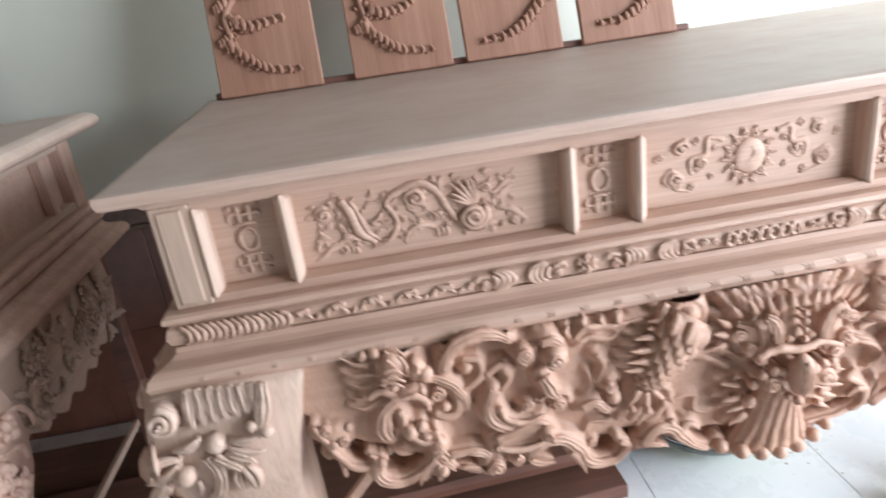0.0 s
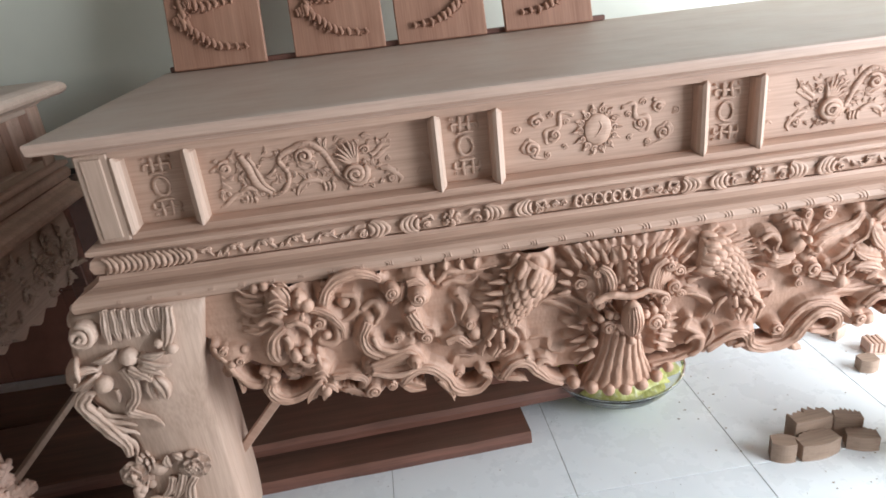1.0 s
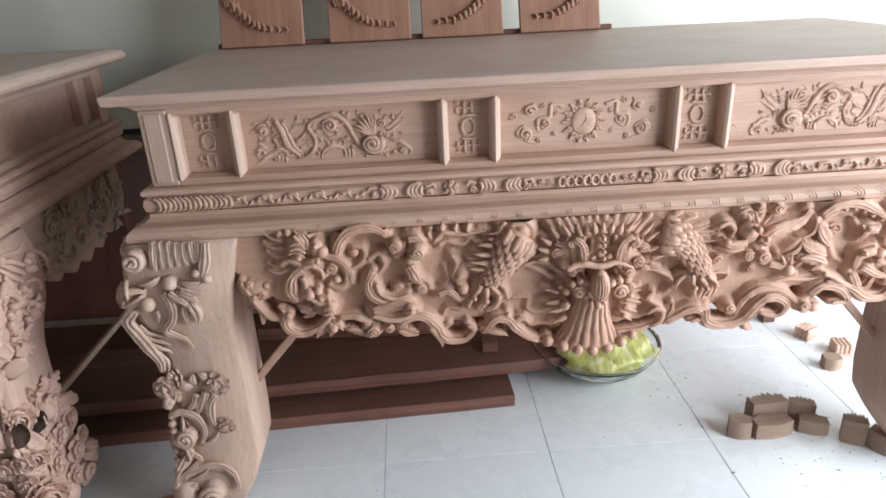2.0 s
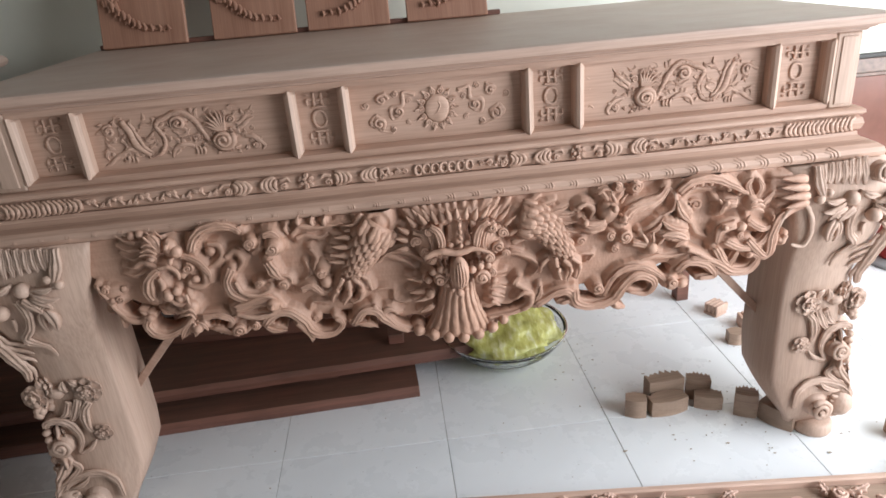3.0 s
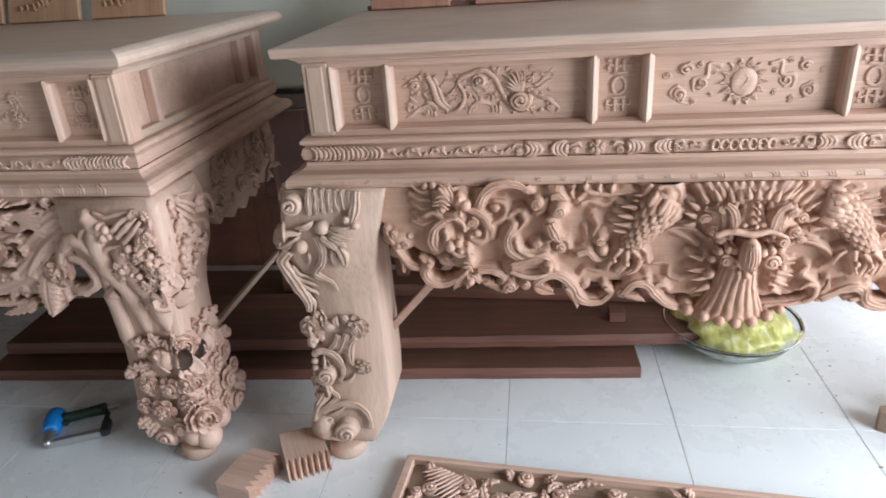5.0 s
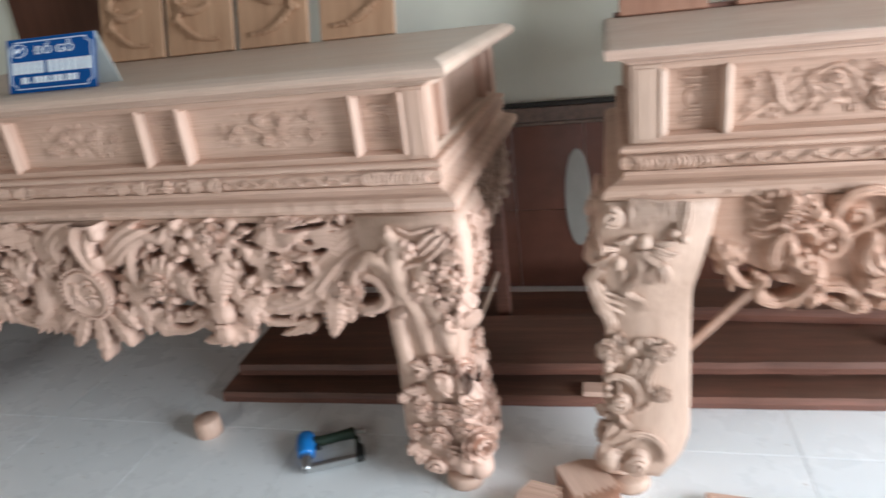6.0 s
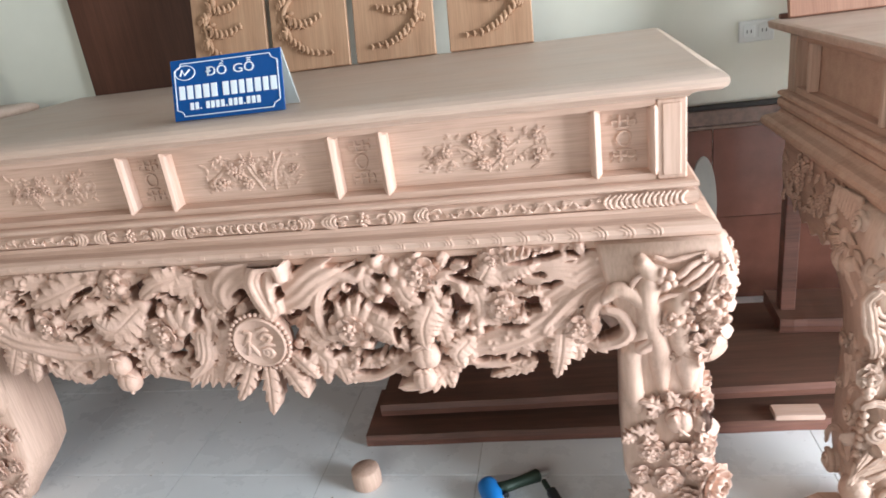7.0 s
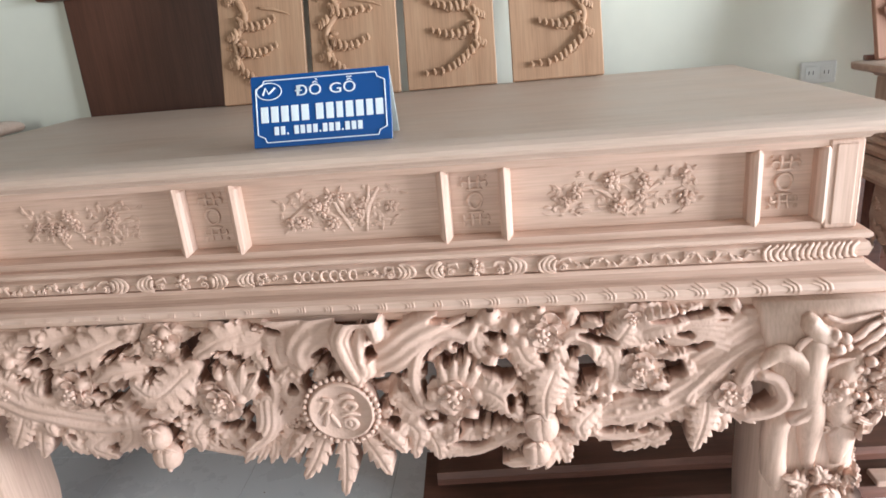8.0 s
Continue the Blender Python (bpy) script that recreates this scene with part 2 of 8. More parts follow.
east.box(XE, XE + 0.2, YS - 0.2, -2.8, -0.1, HC).box(XE, XE + 0.2, 0.7, YN + 0.2, -0.1, HC).box(XE, XE + 0.2, -2.798, 0.698, 2.7, HC)
tagged(east.part("wall_east", PAINT), "pale painted wall with a wide open doorway", "wall", kind="structure")
# unseen south wall, kept dark; its opening is added to go with the fill lamp
south = Kit()
south.box(XW, -4.3, YS - 0.2, YS, -0.1, HC).box(-2.1, XE, YS - 0.2, YS, -0.1, HC).box(-4.298, -2.102, YS - 0.2, YS, 2.9, HC)
tagged(south.part("wall_south", UNSEEN_WALL), "unseen wall, darkened to cut bounced light, with an added opening", "wall", kind="structure")

cap = Kit().box(XW, XE, YN - 0.018, YN - 0.001, 0.815, 0.835, 0.004)
cap.part("border_strip", DARKIRON, wall_north)
Kit().box(XW, XE, YN - 0.013, YN - 0.001, 0.755, 0.813, 0.002).part("border_tile", DADOCAP, wall_north)
Kit().box(XW, XE, YN - 0.016, YN - 0.001, 0.738, 0.753, 0.004).part("border_strip", DADOCAP, wall_north)


# ---- carving kit ----
def uneven(k, scale=55.0, amount=0.0022):
    """The slight unevenness of hand carving."""
    k.v = [(x + amount * noise.noise(Vector((x, y, z)) * scale), y + amount * noise.noise(Vector((y, z, x)) * scale), z + amount * noise.noise(Vector((z, x, y)) * scale)) for x, y, z in k.v]


class Carver:
    """Reliefs laid on a face that looks towards -y. Places are in centimetres along x and z; d is the height over the face in centimetres."""

    def __init__(self, face, own=None, limit=None, leafy=True, under=None):
        self.face, self.k, self.own, self.limit, self.leafy, self.made, self.under = face, Kit(), own, limit, leafy, [], under

    def p(self, u, z, d):
        u, z = u / 100, z / 100
        if self.limit:
            m = self.limit(z)
            u = max(-m, min(m, u))
        return Vector((u, self.face(u, z) - d / 100, z))

    def stroke(self, pts, r0, r1, d, d1=None, seg=8):
        """A fluted stem that tapers from r0 to r1."""
        d1 = d if d1 is None else d1
        if self.under:
            self.under.scroll(pts, r0 * 1.7 + 0.15, r1 * 1.7 + 0.15, min(d, 3.4) * 0.62 - r0 * 0.7, min(d1, 3.4) * 0.62 - r1 * 0.7)
        c = spline(pts, 6 * len(pts))
        n = len(c)
        path = [self.p(q[0], q[1], d * (1 - i / (n - 1)) + d1 * i / (n - 1) - 0.25 * (r0 * (1 - i / (n - 1)) + r1 * i / (n - 1))) for i, q in enumerate(c)]
        rad = []
        for i in range(n):
            t = i / (n - 1)
            rad.append((r0 * (1 - t) + r1 * t) * (0.55 + 0.5 * math.sin(math.pi * (0.12 + 0.8 * t)) ** 0.8) / 100)
        rad[-1] *= 0.5
        self.flute(path, rad, 12 if r0 > 0.75 else seg, 0.2 if r0 > 0.75 else 0.1)
        if self.leafy and r0 > 0.6 and n >= 18:
            self.lobes(c, r0, r1, d)
        # the stem's root in the ground
        if d > 1.4:
            low = [Vector((q.x, q.y + d / 100 * 0.5, q.z)) for q in path]
            self.k.tube(low, [v * 0.8 for v in rad], 6)
        return self

    def lobes(self, c, r0, r1, d):
        """Small acanthus lobes that spring from the sides of a scroll."""
        n = len(c)
        for i in range(2, n - 3, 3):
            t = c[i + 1] - c[i - 1]
            t = t / np.linalg.norm(t)
            nrm = np.array((-t[1], t[0])) * (1 if (i // 3) % 2 else -1)
            r = max(0.55, r0 + (r1 - r0) * i / n)
            q = c[i] + nrm * r * 0.45
            e = q + nrm * r * 1.7 + t * r * 2.0
            self.blade(self.k, q, e, 0.62 * r, d * 0.75, d * 0.95, 0, 0.45, 0.25)

    def flute(self, path, rad, seg, depth):
        # two crests with a groove between them, as a gouge leaves it
        form = ((1.0, -0.1), (0.98, 0.4), (0.70, 0.92), (0.50, 0.62), (0.34, 0.60), (0.14, 1.04), (-0.14, 1.04), (-0.34, 0.60), (-0.50, 0.62), (-0.70, 0.92), (-0.98, 0.4), (-1.0, -0.1), (-0.6, -0.7), (0.6, -0.7)) if seg >= 10 else ((1.0, 0.0), (0.75, 0.72), (0.0, 1.05), (-0.75, 0.72), (-1.0, 0.0), (-0.6, -0.7), (0.6, -0.7))
        n, rings = len(path), []
        for i, q in enumerate(path):
            t = (path[min(i + 1, n - 1)] - path[max(i - 1, 0)]).normalized()
            up = Vector((0, -1, 0)) if abs(t.y) < 0.95 else Vector((0, 0, 1))
            s = t.cross(up).normalized()
            u = s.cross(t).normalized()
            w = 1.28 - 0.12 * math.sin(9.0 * i / n)
            if u.y > 0:
                u = -u
                s = -s
            rings.append([q + s * (a * rad[i] * w) + u * (b * rad[i]) for a, b in form])
        self.k.loft(rings)

    def rod(self, pts, r, d):
        """A smooth half-round rib."""
        c = spline(pts, 7 * len(pts))
        n = len(c)
        self.k.tube([self.p(q[0], q[1], d - r) for q in c], [r / 100 * (0.45 + 0.55 * min(1.0, 6 * min(i, n - 1 - i) / n)) for i in range(n)], 16)
        return self

    def bead(self, c, r, d):
        if self.under:
            self.under.ball(c, r * 1.3, r * 1.3, min(d, 3.4) * 0.55 - r)
        self.k.ball(self.p(c[0], c[1], d - 0.2 * r), (r / 100, r * 1.1 / 100, r / 100), 10, 7)
        self.root(c, r * 0.8, d)
        return self

    def root(self, c, r, d):
        if d > 1.2:
            self.k.tube([self.p(c[0], c[1], -0.2), self.p(c[0], c[1], d)], r / 100 * 0.7, 6)

    def lump(self, c, rx, rz, d):
        if self.under:
            self.under.ball(c, rx * 1.35, rz * 1.35, min(d, 3.4) * 0.6 - rx)
        self.k.ball(self.p(c[0], c[1], d - 0.5 * min(rx, rz)), (rx / 100, min(rx, rz) / 100, rz / 100), 12, 9)
        self.root(c, min(rx, rz), d)
        return self

    def volute(self, c, r, turns, d):
        if self.under:
            self.under.ball(c, r * 1.25, r * 1.25, min(d, 3.4) * 0.7 - r)
        s = 1 if (c[0] * 7 + c[1]) % 2 > 1 else -1
        n = int(12 * turns) + 4
        path, rad = [], []
        for i in range(n):
            t = i / (n - 1)
            a, q = s * t * turns * 2 * math.pi + c[0], r * (0.80 - 0.66 * t)
            path.append(self.p(c[0] + q * math.cos(a), c[1] + q * math.sin(a), d + 0.35 * r * t))
            rad.append(r * (0.24 - 0.09 * t) / 100)
        self.k.tube(path, rad, 7)
        self.k.ball(self.p(c[0], c[1], d + 0.25 * r), r * 0.2 / 100, 8, 6)
        self.k.ball(self.p(c[0], c[1], d - 0.35 * r), (r * 0.86 / 100, r * 0.4 / 100, r * 0.86 / 100), 12, 7)
        self.root(c, r * 0.9, d)
        return self

    def blade(self, k, a, b, half, d0, d1, teeth=0, cup=0.35, bend=0.12):
        """A leaf with a midrib, raised halves and, if asked, a toothed edge."""
        ax, az, bx, bz = a[0], a[1], b[0], b[1]
        dx, dz = bx - ax, bz - az
        ln = max(1e-6, math.hypot(dx, dz))
        nx, nz = -dz / ln, dx / ln
        n = 17 if teeth == 1 else 8
        rings = []
        for i in range(n):
            t = i / (n - 1)
            w = half * (math.sin(math.pi * min(1, 0.10 + 0.90 * t ** 0.85)) ** 0.75 + 0.02)
            if teeth == 1:
                w *= 0.60 + 0.62 * ((i % 4) / 3) ** 1.3
            elif teeth == 2:
                w = half * (0.35 + 0.65 * math.sin(math.pi * min(1.0, 0.12 + 0.70 * t)) ** 0.6) * (1.0 if t < 0.99 else 0.72)
            off = bend * ln * math.sin(math.pi * t) * (1 if (ax + bz) % 2 > 1 else -1)
            mx, mz = ax + dx * t + nx * off, az + dz * t + nz * off
            d = d0 * (1 - t) + d1 * t + 0.25 * half * math.sin(math.pi * t)
            ring = []
            for s, h in ((-1.0, -0.45), (-0.55, cup), (-0.12, cup * 0.55), (0.0, 0.0), (0.12, cup * 0.55), (0.55, cup), (1.0, -0.45)):
                ring.append(self.p(mx + nx * w * s, mz + nz * w * s, d + w * h))
            ring.append(self.p(mx + nx * w * 0.3, mz + nz * w * 0.3, d - 0.35 * half - 0.25))
            ring.append(self.p(mx - nx * w * 0.3, mz - nz * w * 0.3, d - 0.35 * half - 0.25))
            rings.append(ring)
        k.loft(rings)

    def leaf(self, a, b, w, d):
        if self.own:
            k = Kit()
            self.blade(k, a, b, 0.95 * w, max(0, d - 0.9), d + 0.3, 1, 0.3)
            self.give("leaf", k)
        else:
            if self.under:
                self.under.leaf((a, ((a[0] + b[0]) / 2 + 0.3, (a[1] + b[1]) / 2 + 0.3), b), w * 1.1, d * 0.5, d * 0.7, 4)
            self.blade(self.k, a, b, 0.6 * w, d, d + 0.2)
            self.k.tube([self.p(a[0], a[1], -0.2), self.p(a[0], a[1], d)], 0.3 * w / 100, 6)
        return self

    def give(self, name, k):
        uneven(k)
        self.made.append(k.part(name, self.own[1], self.own[0], "", True))

    def spike(self, a, b, r, d):
        if self.under:
            self.under.scroll((a, ((a[0] + b[0]) / 2, (a[1] + b[1]) / 2), b), r * 1.4, r * 0.5, min(d, 3.0) * 0.6 - r, min(d, 3.0) * 0.6 - 0.5 * r)
        path = [self.p(a[0] + (b[0] - a[0]) * t, a[1] + (b[1] - a[1]) * t, d + 0.6 * t - 0.3 * (1 - t)) for t in arc(7, 0, 1)]
        self.k.tube(path, [r / 100 * v for v in (0.9, 1.0, 0.92, 0.78, 0.56, 0.32, 0.06)], 8)
        return self

    def scaled(self, pts, r0, r1, d):
        """A limb covered with overlapping scales."""
        if self.under:
            self.under.scroll(pts, r0 * 1.25, r1 * 1.25, 0.2, 0.2)
        c = spline(pts, 12)
        n = len(c)
        self.k.tube([self.p(q[0], q[1], d - r0 * 0.45) for q in c], [(r0 + (r1 - r0) * i / (n - 1)) / 100 for i in range(n)], 14)
        for i in range(0, n - 2):
            t = c[i + 1] - c[i]
            t = t / np.linalg.norm(t)
            nrm = np.array((-t[1], t[0]))
            r = r0 + (r1 - r0) * i / (n - 1)
            for j in range(-2, 3):
                a = (j + (0.5 if i % 2 else 0)) * 0.66
                if abs(a) > 1.4:
                    continue
                q = c[i] + nrm * r * math.sin(a)
                e = q + t * r * 0.95
                h = d - r0 * 0.45 + r * math.cos(a)
                self.blade(self.k, q, e, 0.40 * r, h - 0.05 * r, h + 0.17 * r, 2, 0.14, 0.0)
        return self

    def ribs(self, pts, r0, r1, d, count):
        c = spline(pts, count * 4)
        for i in range(2, len(c) - 2, 4):
            t = c[i + 1] - c[i - 1]
            t = t / np.linalg.norm(t)
            r = (r0 + (r1 - r0) * i / len(c)) * 1.08
            self.k.tube([self.p(c[i][0] - t[1] * r * math.sin(a), c[i][1] + t[0] * r * math.sin(a), d - 0.25 * r + r * math.cos(a)) for a in arc(9, -1.5, 1.5)], 0.16 * r / 100, 5)
        return self

    def flower(self, c, r, petals, d):
        k = Kit() if self.own else self.k
        if self.under:
            self.under.ball(c, r * 1.05, r * 1.05, d * 0.6 - 0.9 * r)
        for ring, (ra, rb, w, dd) in enumerate(((0.30, 1.0, 0.38, 0.0), (0.12, 0.66, 0.30, 0.26))):
            m = petals - 2 * ring
            for i in range(m):
                a = 2 * math.pi * (i + 0.5 * ring) / m + c[0]
                ca, sa = math.cos(a), math.sin(a)
                self.blade(k, (c[0] + ca * r * ra, c[1] + sa * r * ra), (c[0] + ca * r * rb, c[1] + sa * r * rb), w * r, d + dd * r - 0.1 * r, d + dd * r + 0.12 * r, 2, 0.16, 0.0)
        k.ball(self.p(c[0], c[1], d + 0.34 * r), (0.2 * r / 100, 0.2 * r / 100, 0.2 * r / 100), 8, 6)
        for i in range(6):
            a = math.pi * i / 3
            k.ball(self.p(c[0] + 0.24 * r * math.cos(a), c[1] + 0.24 * r * math.sin(a), d + 0.34 * r), 0.05 * r / 100, 6, 4)
        k.tube([self.p(c[0], c[1], -0.2), self.p(c[0], c[1], d + 0.2 * r)], 0.3 * r / 100, 8)
        if self.own:
            self.give("flower", k)
        return self

    def bloom(self, c, r, petals, d):
        """A blossom of broad cupped petals in two rows round a knot of beads."""
        k, keep = Kit(), self.k
        self.k = k
        out = Vector((0, -1, 0))
        for ring, (m, ln, half, lift) in enumerate(((petals, 1.0, 0.52, 0.16), (petals - 1, 0.60, 0.36, 0.45))):
            for i in range(m):
                a = 2 * math.pi * (i + 0.5 * ring) / m + c[0]
                way = Vector((math.cos(a), -lift, math.sin(a)))
                self.petal(self.p(c[0] + 0.12 * r * math.cos(a), c[1] + 0.12 * r * math.sin(a), d + 0.15 * r * ring), way, out, ln * r / 100, half * r / 100, -0.10)
        k.ball(self.p(c[0], c[1], d + 0.28 * r), 0.24 * r / 100, 10, 7)
        for i in range(5):
            a = 2 * math.pi * i / 5 + c[1]
            k.ball(self.p(c[0] + 0.24 * r * math.cos(a), c[1] + 0.24 * r * math.sin(a), d + 0.42 * r), 0.11 * r / 100, 8, 6)
        k.tube([self.p(c[0], c[1], -0.6), self.p(c[0], c[1], d + 0.2 * r)], 0.45 * r / 100, 10)
        self.k = keep
        if self.own:
            self.give("blossom", k)
        else:
            self.k.add(k.v, k.f)
        return self

    def tongue(self, a, b, r, d):
        m = ((a[0] + b[0]) / 2, (a[1] + b[1]) / 2)
        h = abs(a[1] - b[1]) / 2
        self.k.ball(self.p(m[0], m[1], d - 0.8 * r), (r / 100, r / 100, h * 1.2 / 100), 16, 10)
        for s in (-0.6, -0.3, 0.0, 0.3, 0.6):
            self.k.tube([self.p(m[0] + s * r * math.cos(t * 1.1), m[1] + h * t, d - 0.8 * r + 1.02 * r * math.sqrt(max(0, 1 - s * s - t * t * 0.62))) for t in arc(7, -0.95, 0.95)], 0.1 * r / 100, 5)
        self.root(m, r, d - r)
        return self

    def medallion(self, c, r, d):
        k = Kit()
        rings = []
        for q, h in ((1.0, 0.0), (1.0, d - 0.9), (0.97, d - 0.3), (0.93, d - 0.05), (0.90, d - 0.05), (0.87, d - 0.5), (0.02, d - 0.45)):
            rings.append([self.p(c[0] + r * q * math.cos(2 * math.pi * j / 40), c[1] + r * q * math.sin(2 * math.pi * j / 40), h) for j in range(40)])
        k.loft(rings)
        disc = k.part("medallion", self.own[1], self.own[0], "round carved medallion with a beaded rim", True)
        for j in range(34):
            a = 2 * math.pi * j / 34
            b = Kit().ball(self.p(c[0] + 1.09 * r * math.cos(a), c[1] + 1.09 * r * math.sin(a), d - 0.7), 0.085 * r / 100, 8, 6)
            b.part("bead", self.own[1], disc, "", True)
        g, keep = Kit(), self.k
        self.k = g
        for pts in (((-0.55, 0.5), (-0.3, 0.42), (-0.5, 0.1), (-0.7, -0.1)), ((-0.42, 0.1), (-0.5, -0.3), (-0.62, -0.55)), ((-0.38, -0.05), (-0.2, -0.4), (-0.12, -0.6)), ((0.0, 0.55), (0.3, 0.6), (0.5, 0.5)),
                    ((0.05, 0.2), (0.25, 0.38), (0.5, 0.25), (0.3, 0.05), (0.08, 0.16)), ((0.0, -0.1), (0.3, -0.05), (0.62, -0.12)), ((0.05, -0.3), (0.3, -0.25), (0.45, -0.45), (0.28, -0.62), (0.08, -0.5), (0.06, -0.3)), ((0.26, -0.28), (0.25, -0.45), (0.26, -0.6))):
            self.stroke([(c[0] + r * x * 0.9, c[1] + r * z * 0.9) for x, z in pts], 0.075 * r, 0.05 * r, d - 0.4)
        g.part("emblem", self.own[1], disc, "", True)
        self.k = keep
        return self

    def peach(self, c, r, d):
        k = Kit() if self.own else self.k
        for s in (-1, 1):
            k.ball(self.p(c[0] + 0.22 * s * r, c[1], d - 0.8 * r), (0.82 * r / 100, 0.9 * r / 100, r / 100), 14, 10)
        k.ball(self.p(c[0], c[1] - 1.0 * r, d - 0.6 * r), (0.2 * r / 100, 0.2 * r / 100, 0.3 * r / 100), 8, 6)
        k.tube([self.p(c[0], c[1], -0.2), self.p(c[0], c[1], d - r)], 0.5 * r / 100, 8)
        for s in (-1, 1):
            self.blade(k, (c[0], c[1] + r), (c[0] + s * 0.95 * r, c[1] + 0.25 * r), 0.32 * r, d - 0.3 * r, d - 0.5 * r)
        if self.own:
            self.give("peach", k)
        return self

    def snout(self, q, d):
        """A blunt muzzle that stands out from the face: brow, bridge, nostrils and cut cheeks."""
        (ax, az), (bx, bz), (cx, cz), (ex, ez) = q
        rings = []
        for i in range(15):
            t = i / 14
            lx, lz, rx, rz = ax + (ex - ax) * t, az + (ez - az) * t, bx + (cx - bx) * t, bz + (cz - bz) * t
            h = d * interp([(0, 0.45), (0.12, 0.72), (0.3, 0.80), (0.55, 0.78), (0.8, 0.98), (0.93, 1.0), (1, 0.86)], t)
            w = interp([(0, 0.86), (0.2, 1.05), (0.45, 0.84), (0.7, 0.95), (0.9, 1.12), (1, 1.05)], t)
            ring = []
            for s, e in ((-1, -0.05), (-1, 0.5), (-0.94, 0.8), (-0.7, 0.93), (-0.42, 0.86), (-0.3, 0.97), (0, 1.03), (0.3, 0.97), (0.42, 0.86), (0.7, 0.93), (0.94, 0.8), (1, 0.5), (1, -0.05)):
                m = 0.5 + 0.5 * s * w
                ring.append(self.p(lx + (rx - lx) * m, lz + (rz - lz) * m, h * e if e > 0 else -0.3))
            rings.append(ring)
        self.k.loft(rings)
        w = abs(bx - ax)
        mx, lz = (ex + cx) / 2, (ez + cz) / 2
        for s in (-1, 1):
            self.k.ball(self.p(mx + s * 0.3 * w, lz + 0.9, d - 0.1), (0.0085, 0.007, 0.007), 10, 7)
            self.k.ball(self.p(mx + s * 0.42 * w, az - 1.9, d * 0.74), (0.009, 0.007, 0.008), 10, 7)
            self.stroke(((mx + s * 0.62 * w, az - 3.4), (mx + s * 0.5 * w, az - 0.9), (mx + s * 0.14 * w, az - 1.6)), 0.6, 0.4, d * 0.84)
            self.stroke(((mx + s * 0.2 * w, lz - 0.1), (mx + s * 0.5 * w, lz - 0.5), (mx + s * 0.72 * w, lz + 0.6)), 0.45, 0.4, d * 0.95)
            for i in range(3):
                self.stroke(((mx + s * 0.52 * w, lz + 2 + 1.6 * i), (mx + s * 0.66 * w, lz + 2.5 + 1.6 * i), (mx + s * 0.74 * w, lz + 4.0 + 1.6 * i)), 0.45, 0.2, d * 0.6)
        return self

    def bell(self, a, b, r0, r1, d0, d1):
        """A beard of long locks that flares downwards, solid and fluted."""
        rings = []
        for i in range(25):
            t = i / 24
            cx, z, r = a[0] + (b[0] - a[0]) * t, a[1] + (b[1] - a[1]) * t, r0 + (r1 - r0) * t ** 1.7
            h = d0 + 2.6 - 1.8 * t + (d1 - d0 - 0.4) * t
            ring = []
            for j in range(-28, 29):
                an = j / 28 * math.pi / 2
                lock = abs(math.sin(an * 9 + 0.25 * math.sin(5 * t)))
                cut = 1 - 0.19 * (1 - lock) ** 2.2
                ring.append(self.p(cx + r * math.sin(an), z + (1.1 * lock - 0.6) * t ** 3, max(0.2, (0.25 + 0.75 * math.cos(an)) * h * cut)))
            ring += [self.p(cx + r * 0.95, z, -0.3), self.p(cx - r * 0.95, z, -0.3)]
            rings.append(ring)
        self.k.loft(rings)
        return self

    def petal(self, base, way, face, ln, half, curl):
        """A cupped petal that springs from base along way and curls towards face."""
        way = way.normalized()
        side = way.cross(face).normalized()
        nrm = side.cross(way).normalized()
        rings = []
        for i in range(8):
            t = i / 7
            w = half * (0.42 + 0.58 * math.sin(math.pi * min(1.0, 0.15 + 0.62 * t))) * (1 if t < 0.8 else math.sqrt(max(0.02, 1 - ((t - 0.8) / 0.2) ** 2)))
            q = base + way * (ln * t) + nrm * (curl * ln * t * t)
            rings.append([q + side * (w * s) + nrm * (w * h) for s, h in ((-1, 0.22), (-0.5, -0.10), (0, -0.02), (0.5, -0.10), (1, 0.22), (0.55, -0.36), (0, -0.42), (-0.55, -0.36))])
        self.k.loft(rings)

    def lotus(self, at, axis, r):
        axis = axis.normalized()
        a = axis.cross(Vector((0, 0, 1))).normalized()
        b = a.cross(axis)
        for ring, (m, out, ln, w, curl) in enumerate(((9, 1.0, 1.0, 0.36, 0.25), (8, 0.72, 0.92, 0.34, 0.25), (7, 0.40, 0.82, 0.30, 0.2), (5, 0.16, 0.7, 0.24, 0.1))):
            for i in range(m):
                t = 2 * math.pi * (i + 0.5 * (ring % 2)) / m
                o = a * math.cos(t) + b * math.sin(t)
                self.petal(at + o * (0.12 * r), o * out + axis * (1.05 - out), axis, r * ln, r * w, curl)
        self.k.ball(at - axis * 0.1 * r, 0.5 * r, 12, 8)
        return self

    def done(self, name, material, parent, label=""):
        """Close the present part and begin the next."""
        uneven(self.k)
        ob = self.k.part(name, material, parent, label, True)
        self.k = Kit()
        return ob


